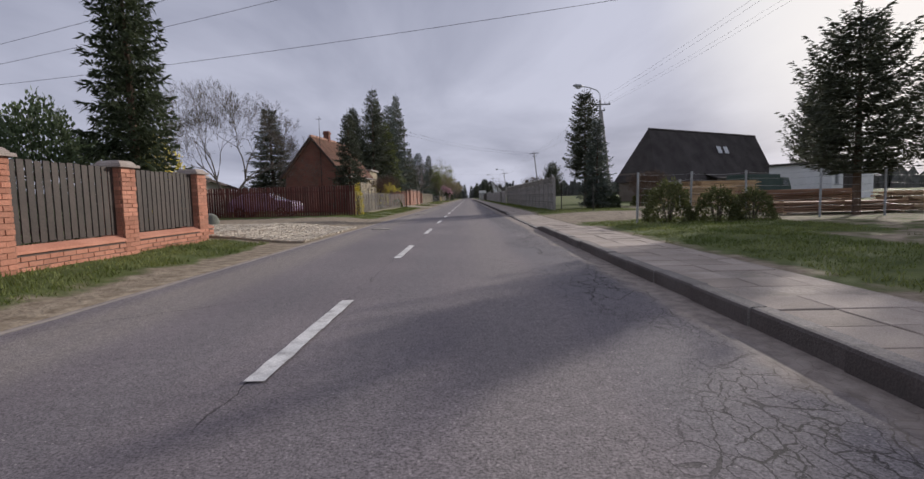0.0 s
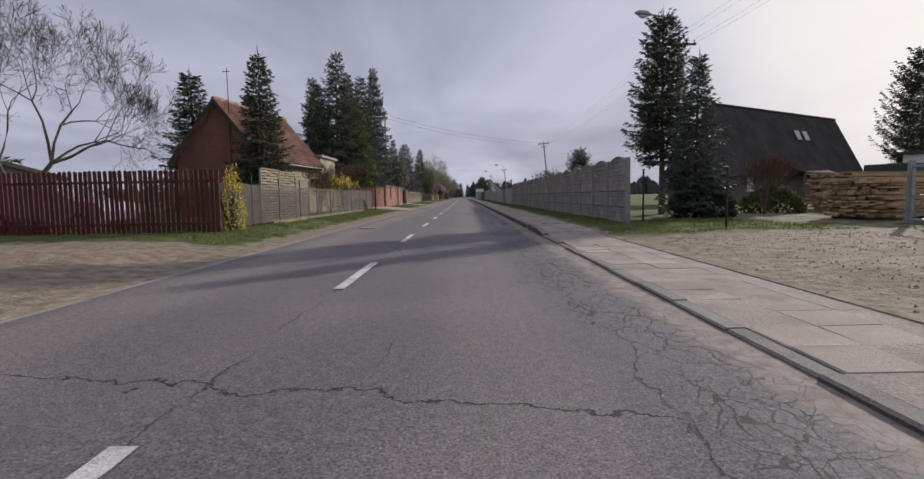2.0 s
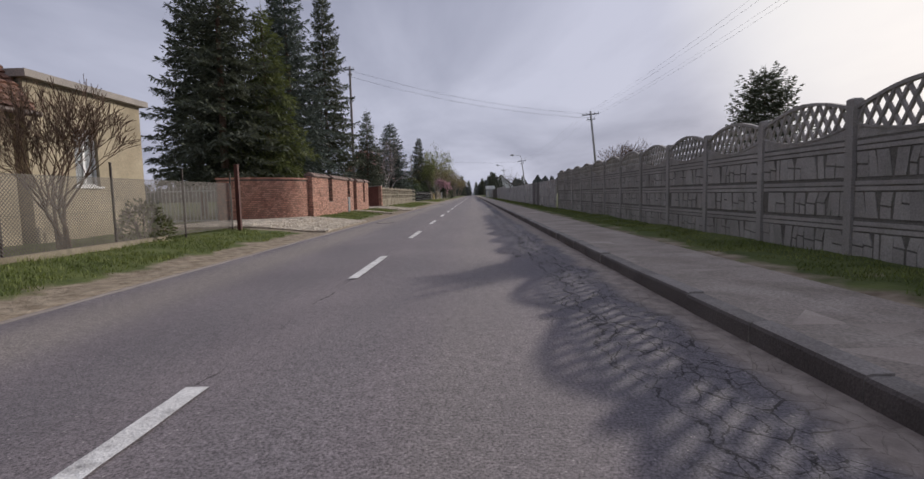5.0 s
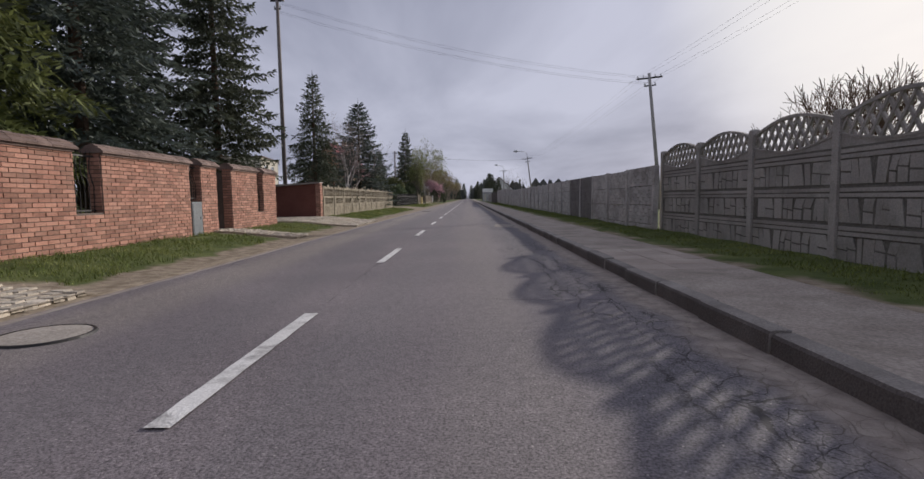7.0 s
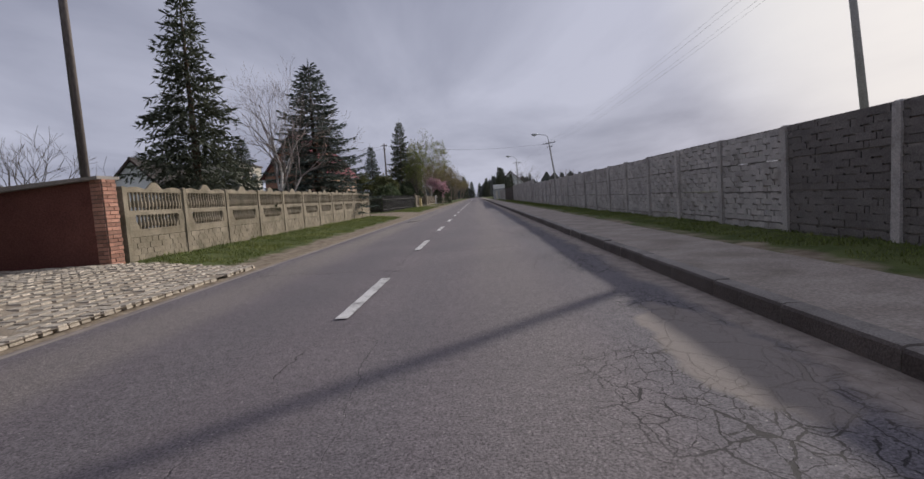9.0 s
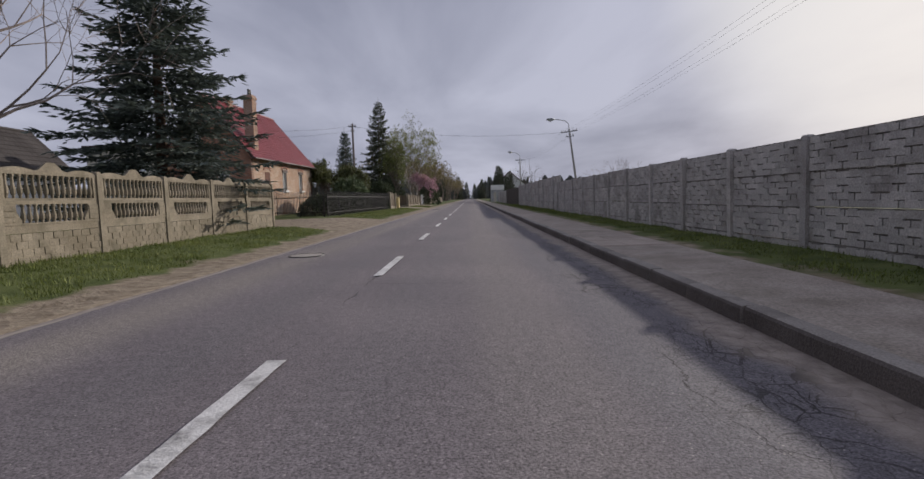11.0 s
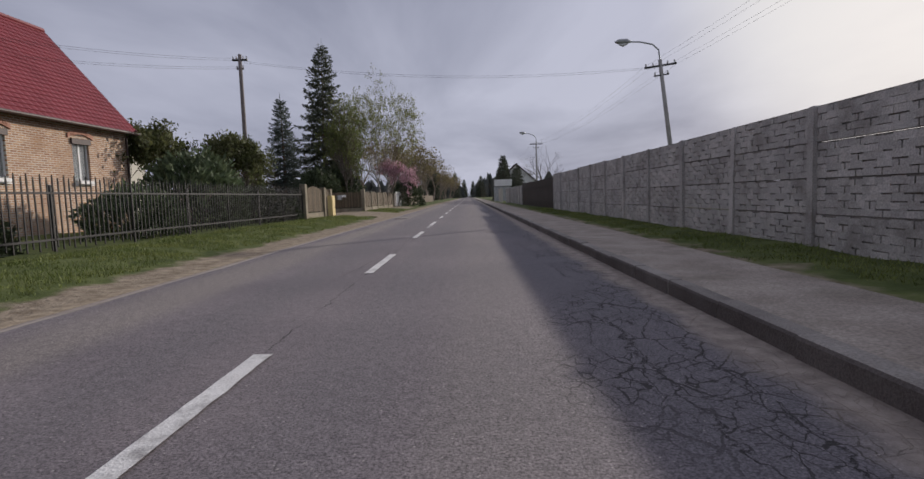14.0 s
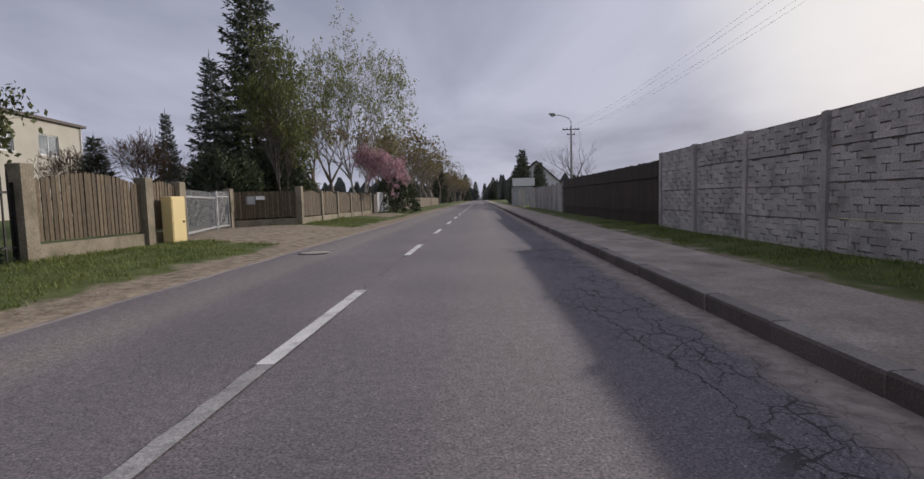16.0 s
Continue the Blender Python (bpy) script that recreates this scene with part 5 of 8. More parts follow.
def sheet_gate():
    """Brown sheet metal sliding gate and door between fence and house."""
    a, b = Vector((-8.3, 101.9)), Vector((-14.0, 116.5))
    d = b - a
    ang = math.degrees(math.atan2(d.y, d.x))
    ln = d.length
    th = thing("sheet_gate", "brown corrugated sheet metal gate, closed", "gate", (a.x, a.y, 0.2), ang)
    g = Geo()
    n = int((ln - 3.9) / 0.1)
    for i in range(n):
        x = 0.1 * i
        g.box(x, -0.02 + 0.012 * (i % 2), 0.06, x + 0.1, 0.0, 1.62)
    g.box(0, -0.04, 0.04, 0.1 * n, 0.02, 0.1).box(0, -0.04, 1.58, 0.1 * n, 0.02, 1.64)
    part("gate_leaf", g, BROWN_STEEL, th)
    x = 0.1 * n + 0.1
    door = part("door_leaf", Geo().box(x, -0.03, 0.05, x + 1.3, 0.0, 1.64, 0.01), BROWN_STEEL, th)
    part("door_sign", Geo().box(x + 0.55, -0.036, 1.28, x + 0.78, -0.031, 1.42), YELLOW, door, "small yellow sign")
    part("door_handle", Geo().box(x + 1.15, -0.07, 0.9, x + 1.19, -0.03, 1.02), IRON, door)
    part("side_panel", Geo().box(x + 1.36, -0.03, 0.05, ln, 0.0, 1.6), BROWN_STEEL, th)
    for px in (-0.05, x - 0.06, x + 1.3):
        part("post", Geo().box(px, -0.05, -0.3, px + 0.07, 0.03, 1.72), BROWN_STEEL, th)


lattice_fence()
slate_fence(4.78, 64.98, 112.05, 22, 1.75, "grey precast concrete slab fence with slate pattern, two panels dark", (3, 4))
slate_fence(4.93, 112.15, 136.7, 11, 2.1, "taller grey precast concrete slab fence with slate pattern")
baluster_fence()
pillar_fence()
brick_wall()
pent_roof_wall()
bar_gate("bar_gate", "grey-green gate of upright steel bars, closed", (-10.6, 70.6), (-10.2, 77.6), 0.15, 1.5, 46, mat("grey_green_paint", (0.12, 0.14, 0.13), (0.16, 0.18, 0.17), 1, 30, 0.6, 0.05), half=0.048)
bar_gate("bar_gate", "pale steel bar gate beside the curved wall, closed", (-13.5, 55.2), (-9.8, 55.7), 0.15, 1.45, 26, GREY_STEEL)
picket_fence("picket_fence", "red-brown stained wooden picket fence", (-6.45, 26.0), (-15.1, 26.1), 0.14, 1.72, 0.1, 0.035, RED_PICKET)
picket_fence("picket_fence", "grey weathered picket fence behind the wire", (-6.95, 26.3), (-7.0, 30.0), 0.15, 1.4, 0.08, 0.05, OLD_WOOD)
woven_fence()
wire_fence()
iron_fence()
sheet_gate()


# ---- houses ----
def wall_panel(g, length, top, breaks, holes, t, place):
    """A wall of thickness t along u with a top line top(u), cut by rectangular holes (u0, u1, z0, z1); place(u, w, z) gives the point."""
    us = sorted({0.0, length, *breaks, *[h[0] for h in holes], *[h[1] for h in holes]})
    for a, b in zip(us, us[1:]):
        cuts = sorted((h[2], h[3]) for h in holes if h[0] <= a + 1e-6 and h[1] >= b - 1e-6)
        z = 0.0
        spans = []
        for lo, hi in cuts:
            spans.append((z, z, lo, lo))
            z = hi
        spans.append((z, z, top(a), top(b)))
        for za, zb, ta, tb in spans:
            if ta - za < 0.01 and tb - zb < 0.01:
                continue
            i = len(g.v)
            for w in (0.0, t):
                g.v += [place(a, w, za), place(b, w, zb), place(b, w, tb), place(a, w, ta)]
            g.f += [(i, i + 1, i + 2, i + 3), (i + 7, i + 6, i + 5, i + 4)]
            g.f += [(i + q, i + (q + 1) % 4, i + 4 + (q + 1) % 4, i + 4 + q) for q in range(4)]
    g.weld()


def window(parent, hole, place, t, frame=WHITE, sill=None, bars=1, curtain=True):
    """A framed window set back in its opening, with panes, a mullion and a sill."""
    u0, u1, z0, z1 = hole

    def block(g, a, b, w0, w1, c, d):
        i = len(g.v)
        g.box(0, 0, 0, 1, 1, 1)
        g.v[i:] = [place(a + (b - a) * x, w0 + (w1 - w0) * y, c + (d - c) * z) for x, y, z in g.v[i:]]

    fr = Geo()
    e = 0.06
    for a, b, c, d in ((u0, u0 + e, z0, z1), (u1 - e, u1, z0, z1), (u0 + e, u1 - e, z0, z0 + e), (u0 + e, u1 - e, z1 - e, z1)):
        block(fr, a, b, 0.08, 0.14, c, d)
    for q in range(bars):
        m = u0 + (u1 - u0) * (q + 1) / (bars + 1)
        block(fr, m - 0.035, m + 0.035, 0.08, 0.14, z0 + e, z1 - e)
    win = part("window", fr, frame, parent)
    for q in range(bars + 1):
        g = Geo()
        a, b = u0 + (u1 - u0) * q / (bars + 1), u0 + (u1 - u0) * (q + 1) / (bars + 1)
        block(g, a + 0.03, b - 0.03, 0.105, 0.115, z0 + 0.03, z1 - 0.03)
        part("pane", g, GLASS, win)
    if curtain:
        g = Geo()
        block(g, u0, u1, 0.2, 0.21, z0, z0 + (z1 - z0) * 0.96)
        part("curtain", g, CURTAIN, win)
    g = Geo()
    block(g, u0 - 0.06, u1 + 0.06, -0.06, 0.1, z0 - 0.05, z0)
    part("sill", g, sill or frame, win)


def tiled_slope(parent, name, a, b, c, d, rows, cols, material, depth=0.03, thick=0.12):
    """A roof slope a (eave start), b (eave end), c (ridge end), d (ridge start) with stepped courses of rounded tiles."""
    a, b, c, d = (Vector(q) for q in (a, b, c, d))
    nrm = (b - a).cross(d - a).normalized()
    if nrm.z < 0:
        nrm = -nrm
    g = Geo()
    sub = 3
    for r in range(rows):
        for edge in (0, 1):
            t = (r + edge) / rows
            lift = depth * (1 - edge)
            p, q = a.lerp(d, t), b.lerp(c, t)
            for i in range(cols * sub + 1):
                u = i / (cols * sub)
                wave = depth * 0.8 * math.sin(math.pi * ((u * cols + 0.001) % 1.0))
                g.v.append(tuple(p.lerp(q, u) + nrm * (lift + wave + 0.01)))
    w = cols * sub + 1
    for r in range(2 * rows - 1):
        g.f += [(r * w + i, r * w + i + 1, (r + 1) * w + i + 1, (r + 1) * w + i) for i in range(w - 1)]
    i = len(g.v)
    g.v += [tuple(p - nrm * 0.005) for p in (a, b, c, d)] + [tuple(p - nrm * thick) for p in (a, b, c, d)]
    g.f += [(i, i + 1, i + 2, i + 3), (i + 7, i + 6, i + 5, i + 4)] + [(i + q, i + (q + 1) % 4, i + 4 + (q + 1) % 4, i + 4 + q) for q in range(4)]
    return part(name, g, material, parent, kind="")


def gable_house(label, at, turn, ln, wd, eave, ridge, front, gable, roof, front_holes=(), gable_holes=(), over=0.35, rows=22, cols=40, depth=0.03, frame=WHITE, sill=None, hip=0.0, hip_near=0.0):
    """Local frame: front wall on x = 0 from y = 0 to ln, the house lies on the -x side, its near gable on y = 0."""
    th = thing("house", label, "house", at, turn)
    t = 0.3
    flat = lambda u: eave
    f_place = lambda u, w, z: (-w, u, z)
    g_place = lambda u, w, z: (-u, w, z)
    slope = lambda u: eave + (ridge - eave) * (1 - abs(u - wd / 2) / (wd / 2)) - 0.06
    g = Geo()
    wall_panel(g, ln, flat, [], front_holes, t, f_place)
    part("front_wall", g, front, th)
    g = Geo()
    wall_panel(g, wd - 2 * 0.002, flat if hip_near else slope, [wd / 2], gable_holes, t, lambda u, w, z: (-u + 0.004, w - 0.006, z))
    part("gable_wall", g, gable, th)
    g = Geo()
    wall_panel(g, wd - 0.004, slope, [wd / 2], [], t, lambda u, w, z: (-u - 0.002, ln - w - 0.002, z))
    part("gable_wall", g, gable, th)
    g = Geo()
    wall_panel(g, ln - 0.01, flat, [], [], t, lambda u, w, z: (-wd + w, u + 0.005, z))
    part("back_wall", g, front, th)
    for h in front_holes:
        window(th, h, f_place, t, frame, sill)
    for h in gable_holes:
        window(th, h, g_place, t, frame, sill)
    k = (ridge - eave) / (wd / 2)
    oz = over * k
    e, o = 0.3, over
    y0, y1 = -e, ln + e
    rz = ridge + 0.05
    tiled_slope(th, "roof_slope", (o, y0, eave - oz + 0.05), (o, y1, eave - oz + 0.05), (-wd / 2, y1 - hip, rz), (-wd / 2, y0 + hip_near, rz), rows, cols, roof, depth)
    tiled_slope(th, "roof_slope", (-wd - o, y1, eave - oz + 0.05), (-wd - o, y0, eave - oz + 0.05), (-wd / 2, y0 + hip_near, rz), (-wd / 2, y1 - hip, rz), rows, cols, roof, depth)
    if hip:
        tiled_slope(th, "roof_slope", (o, y1, eave - oz + 0.05), (-wd - o, y1, eave - oz + 0.05), (-wd / 2 - 0.05, y1 - hip, rz), (-wd / 2 + 0.05, y1 - hip, rz), rows, cols // 2, roof, depth)
    if hip_near:
        tiled_slope(th, "roof_slope", (-wd - o, y0, eave - oz + 0.05), (o, y0, eave - oz + 0.05), (-wd / 2 + 0.05, y0 + hip_near, rz), (-wd / 2 - 0.05, y0 + hip_near, rz), rows, cols // 2, roof, depth)
    part("ridge_cap", Geo().tube([(-wd / 2, y0 + hip_near, rz + 0.02), (-wd / 2, y1 - hip, rz + 0.02)], [0.11, 0.11], 8), roof, th)
    gut = Geo().tube([(o + 0.05, y0, eave - oz + 0.02), (o + 0.05, y1, eave - oz + 0.0)], [0.065, 0.065], 8)
    part("gutter", gut, GUTTER, th)
    if not hip_near:
        part("verge_board", Geo().beam((o, y0 - 0.01, eave - oz), (-wd / 2, y0 - 0.01, rz - 0.06), 0.03, 0.16).beam((-wd - o, y0 - 0.01, eave - oz), (-wd / 2, y0 - 0.01, rz - 0.06), 0.03, 0.16), GUTTER, th)
    return th


def chimney(house, x, y, z0, z1, w, d, material, pots=0, flare=True):
    g = Geo().box(x - w / 2, y - d / 2, z0, x + w / 2, y + d / 2, z1)
    if flare:
        g.box(x - w / 2 - 0.05, y - d / 2 - 0.05, z1 - 0.28, x + w / 2 + 0.05, y + d / 2 + 0.05, z1 - 0.12)
    ch = part("chimney", g, material, house)
    for i in range(pots):
        part("flue_pipe", Geo().tube([(x, y - 0.1 + 0.25 * i, z1), (x, y - 0.1 + 0.25 * i, z1 + 0.4)], [0.07, 0.07], 8), IRON, ch)


BRICK_Y = brick_mat("house_brick_front", "y", (0.50, 0.31, 0.185), (0.30, 0.16, 0.095), (0.60, 0.56, 0.49), dirt=(0.30, 0.17, 0.10))
BRICK_STACK = brick_mat("chimney_brick", "x", (0.38, 0.215, 0.135), (0.26, 0.13, 0.08), (0.48, 0.43, 0.37), dirt=(0.17, 0.11, 0.08))
BRICK_X = brick_mat("house_brick_gable", "x", (0.47, 0.235, 0.15), (0.30, 0.135, 0.088), (0.24, 0.19, 0.155), dirt=(0.20, 0.105, 0.07))
BRICK_OLD = brick_mat("old_dark_brick", "x", (0.27, 0.10, 0.07), (0.21, 0.075, 0.055), (0.20, 0.13, 0.10))
DARK_PLASTER = mat("brown_grey_plaster", (0.15, 0.125, 0.105), (0.21, 0.175, 0.15), 0.8, 25, 0.95, 0.2)


def old_house():
    th = gable_house("old single-storey house, ochre stucco front, brick gable and clay tile roof", (-10.35, 39.15, 0.15), -7.0, 7.3, 4.7, 3.2, 6.0, STUCCO, BRICK_OLD, ROOF_TILE,
                     [(0.75, 1.6, 1.1, 2.35)], (), rows=24, cols=36, depth=0.055)
    for i in range(19):
        y = -0.3 + 7.9 * i / 19
        part("ridge_tile", Geo().tube([(-2.35, y, 6.08), (-2.35, y + 0.5, 6.12)], [0.1, 0.13], 8), ROOF_TILE, th)
    chimney(th, -2.4, 3.4, 5.6, 6.9, 0.45, 0.45, BRICK_OLD)
    mast = part("aerial_mast", Geo().tube([(-1.6, -0.12, 0.0), (-1.6, -0.12, 7.6)], [0.03, 0.02], 6).box(-1.85, -0.14, 7.4, -1.4, -0.11, 7.43), IRON, th)
    # annex with a flat roof
    an = thing("annex", "flat-roofed stucco annex with one white window", "annex", (-9.45, 46.75, 0.15))
    g = Geo()
    pl = lambda u, w, z: (-w, u, z)
    hole = (1.3, 2.1, 1.3, 2.7)
    wall_panel(g, 3.9, lambda u: 3.6, [], [hole], 0.3, pl)
    g.box(-4.5, 0.002, 0, -0.302, 0.3, 3.59).box(-4.5, 3.6, 0, -0.302, 3.898, 3.59).box(-4.8, 0, 0, -4.5, 3.9, 3.59)
    part("wall", g, STUCCO, an)
    part("roof", Geo().box(-4.95, -0.12, 3.6, 0.18, 4.05, 3.76), CAP, an, "flat felt roof")
    window(an, hole, pl, 0.3)


def red_house():
    th = gable_house("brick house with carmine metal roof and chimney stacks", (-14.34, 116.9, 0.15), -1.6, 11.5, 5.9, 4.3, 8.0, BRICK_Y, BRICK_X, ROOF_RED,
                     [(5.2, 6.0, 1.75, 3.35), (8.6, 9.4, 1.75, 3.35)], [(1.5, 2.25, 1.7, 3.1), (3.2, 3.95, 4.75, 6.1)], over=0.35, rows=24, cols=44, depth=0.022, frame=WHITE, hip=0.5)
    # blind arched niche, window heads, cornice
    part("niche", Geo().box(-0.012, 2.05, 0.9, 0.012, 2.9, 3.1), mat("dark_recess_boards", (0.14, 0.07, 0.05), (0.19, 0.10, 0.07), 1, 30, 0.9, 0.1), th, "brown boarded-up doorway")
    for y0, y1, z in ((1.9, 3.05, 3.2), (5.0, 6.2, 3.4), (8.4, 9.6, 3.4)):
        head = part("window_head", Geo().box(-0.01, y0 + 0.05, z + 0.1, 0.02, y1 - 0.05, z + 0.2), MORTAR, th, "segmental brick arch")
        n = 9
        for i in range(n):
            g = Geo()
            u0, u1 = i / n, (i + 1) / n
            a, b = y0 + (y1 - y0) * u0, y0 + (y1 - y0) * u1
            za, zb = z + 0.16 * math.sin(math.pi * u0), z + 0.16 * math.sin(math.pi * u1)
            g.prism([(a + 0.004, za), (b - 0.004, zb), (b - 0.004, zb + 0.16), (a + 0.004, za + 0.16)], "x", -0.01, 0.05)
            part("brick", g, BRICK, head)
    for y0, y1 in ((5.15, 6.05), (8.55, 9.45)):
        part("shutter_box", Geo().box(-0.02, y0, 3.2, 0.07, y1, 3.4), GUTTER, th, "dark brown roller shutter box")
        part("flower_box", Geo().box(0.02, y0 + 0.1, 1.76, 0.2, y1 - 0.1, 1.88), WHITE, th, "white flower box")
    part("cornice", Geo().box(-0.01, 0, 3.86, 0.07, 11.5, 3.98).box(-0.01, 0, 3.98, 0.13, 11.5, 4.1), BRICK, th, "stepped brick cornice")
    chimney(th, -0.4, 1.25, 4.2, 8.15, 0.6, 0.62, BRICK_STACK, 2)
    chimney(th, -2.9, 3.2, 7.4, 8.45, 0.5, 0.6, BRICK_STACK)
    chimney(th, -2.6, 6.3, 7.2, 8.85, 0.5, 0.7, BRICK_STACK)
    part("downpipe", Geo().tube([(0.38, 11.6, 4.0), (0.08, 11.4, 3.7), (0.08, 11.4, 0.2)], [0.045] * 3, 8), GUTTER, th)
    part("aerial", Geo().tube([(-3.6, 0.3, 7.0), (-3.6, 0.3, 9.2)], [0.02, 0.015], 5).box(-4.0, 0.29, 8.95, -3.3, 0.31, 8.98), IRON, th)


def dark_house():
    th = gable_house("large dark-roofed house behind the timber yard, brown plaster", (18.6, 49.7, 0.15), -58, 21.5, 4.6, 2.95, 7.5, DARK_PLASTER, DARK_PLASTER, ROOF_DARK,
                     [(15.0, 16.1, 0.9, 2.2), (3.0, 4.2, 0.9, 2.2)], (), over=0.5, rows=14, cols=30, depth=0.005, frame=WHITE, hip=0.0, hip_near=2.2)
    for y in (12.2, 13.5):
        sk = Geo()
        for a, b in ((0.42, 0.56),):
            p = lambda u, w: (-2.3 * u, w, 2.95 + 5.0 * u + 0.22)
            sk.face(p(a, y), p(a, y + 0.75), p(b, y + 0.75), p(b, y))
            q = [p(a, y), p(a, y + 0.75), p(b, y + 0.75), p(b, y)]
            for i in range(4):
                m, n = q[i], q[(i + 1) % 4]
                sk.face(m, n, (n[0], n[1], n[2] - 0.12), (m[0], m[1], m[2] - 0.12))
        part("roof_window", sk, CURTAIN, th, "pale roof window")
    part("porch_roof", Geo().prism([(0.0, 2.75), (1.7, 2.15), (1.7, 2.25), (0.0, 2.9)], "y", 8.0, 13.0), ROOF_DARK, th)
    for y in (8.2, 12.8):
        part("porch_post", Geo().box(1.5, y - 0.06, 0, 1.62, y + 0.06, 2.2), DARK_PLASTER, th)


def far_house(label, at, turn, ln, wd, eave, ridge, front, roof, holes=()):
    return gable_house(label, at, turn, ln, wd, eave, ridge, front, front, roof, holes, (), over=0.3, rows=10, cols=16, depth=0.02)


def flat_house():
    """Cream two-storey cube with a low roof edge."""
    th = thing("house", "cream two-storey flat-roofed house with white windows", "house", (-46.6, 172.0, 0.15), 8)
    th.matrix_basis = pose(-46.6, 172.0, 0.15, 0, 0, 8) @ Matrix.Diagonal((1.3, 1.3, 1.68, 1))
    g = Geo()
    ln, h = 12.0, 6.4
    holes = [(1.2, 2.9, 4.0, 5.4), (5.6, 7.2, 4.0, 5.4), (9.2, 10.8, 4.0, 5.4), (1.2, 2.9, 1.0, 2.5), (5.6, 7.2, 1.0, 2.5)]
    pl = lambda u, w, z: (u - ln, w - 3.0, z)
    wall_panel(g, ln, lambda u: h, [], holes, 0.3, pl)
    part("front_wall", g, STUCCO_LIGHT, th)
    side = Geo()
    side_holes = [(1.7, 4.0, 4.15, 5.5), (6.8, 9.3, 4.15, 5.5)]
    side_pl = lambda u, w, z: (-w, u - 2.69, z)
    wall_panel(side, 12.68, lambda u: h, [], side_holes, 0.3, side_pl)
    part("side_wall", side, STUCCO_LIGHT, th)
    for q in side_holes:
        window(th, q, side_pl, 0.3)
    part("body", Geo().box(-ln, -2.68, 0, -0.32, 10, h - 0.01), STUCCO_LIGHT, th)
    part("roof", Geo().box(-ln - 0.3, -3.3, h, 0.3, 10.3, h + 0.18), GUTTER, th)
    for q in holes:
        window(th, q, pl, 0.3)
    part("downpipe", Geo().tube([(0.08, 9.7, h), (0.08, 9.7, 0.1)], [0.05, 0.05], 6), WHITE, th)


old_house()
red_house()
dark_house()
flat_house()
far_house("low house with dark roof behind the conifers", (-29, 180, 0.1), 20, 10, 8, 3.0, 5.4, STUCCO_LIGHT, ROOF_DARK)
far_house("white house with steep roof far along the road", (14, 215, 0.1), 0, 9, 8, 3.6, 7.2, WHITE, ROOF_DARK)
far_house("white house with a steep gable behind the garden trees", (-25.8, 110, 0.1), 4, 7, 5, 3.4, 6.0, WHITE, ROOF_DARK)


# ---- poles and wires ----
def sag_wire(g, a, b, sag, r=0.005, n=14):
    a, b = Vector(a), Vector(b)
    pts = [a.lerp(b, i / n) - Vector((0, 0, sag * 4 * (i / n) * (1 - i / n))) for i in range(n + 1)]
    g.tube(pts, [r] * (n + 1), 3, False)


def street_pole(at, h, label, lamp=True, twin=False, turn=0.0, lean=0.0, material=PALE_POST, stay=False):
    th = thing("street_lamp" if lamp else "utility_pole", label, "street lamp" if lamp else "utility pole", at, turn)
    th.matrix_basis = pose(*at, 0, lean, turn)
    p = Geo().tube([(0, 0, -0.4), (0, 0, h * 0.5), (0, 0, h)], [0.125, 0.105, 0.085], 8)
    if twin:
        p.tube([(0.95, 0.3, -0.4), (0.1, 0.03, h - 0.7)], [0.12, 0.09], 8)
    part("pole", p, material, th, smooth=True)
    w = 1.0 if material == PALE_POST else 0.5
    part("crossarm", Geo().box(-0.75 * w, -0.05, h - 0.32, 0.75 * w, 0.05, h - 0.24).box(-0.35 * w, -0.04, h - 0.75, 0.35 * w, 0.04, h - 0.69), IRON, th)
    ins = Geo().tube([(0, 0, 0), (0, 0, 0.05), (0, 0, 0.09), (0, 0, 0.14)], [0.03, 0.045, 0.03, 0.04], 7).mesh("insulator")
    for x, z in ((-0.68, h - 0.24), (-0.35, h - 0.24), (0.35, h - 0.24), (0.68, h - 0.24), (-0.3, h - 0.69), (0.3, h - 0.69)):
        part("insulator", ins, CURTAIN, th, at=(x * w, 0, z))
    if lamp:
        arm = [(0, 0, h - 0.1), (0, 0, h + 0.45), (-0.25, 0, h + 0.75), (-0.8, 0, h + 0.95), (-1.35, 0, h + 1.05)]
        arm = part("lamp_arm", Geo().tube(arm, [0.035] * 5, 7), GREY_STEEL, th)
        part("lamp_head", Geo().tube([(-1.25, 0, h + 1.03), (-1.45, 0, h + 1.08), (-1.8, 0, h + 1.12), (-1.98, 0, h + 1.12)], [0.05, 0.13, 0.12, 0.04], 8), GREY_STEEL, arm, smooth=True)
        part("lamp_glass", Geo().tube([(-1.42, 0, h + 0.99), (-1.6, 0, h + 0.94), (-1.8, 0, h + 1.0)], [0.06, 0.09, 0.05], 8), CURTAIN, arm)
    return th


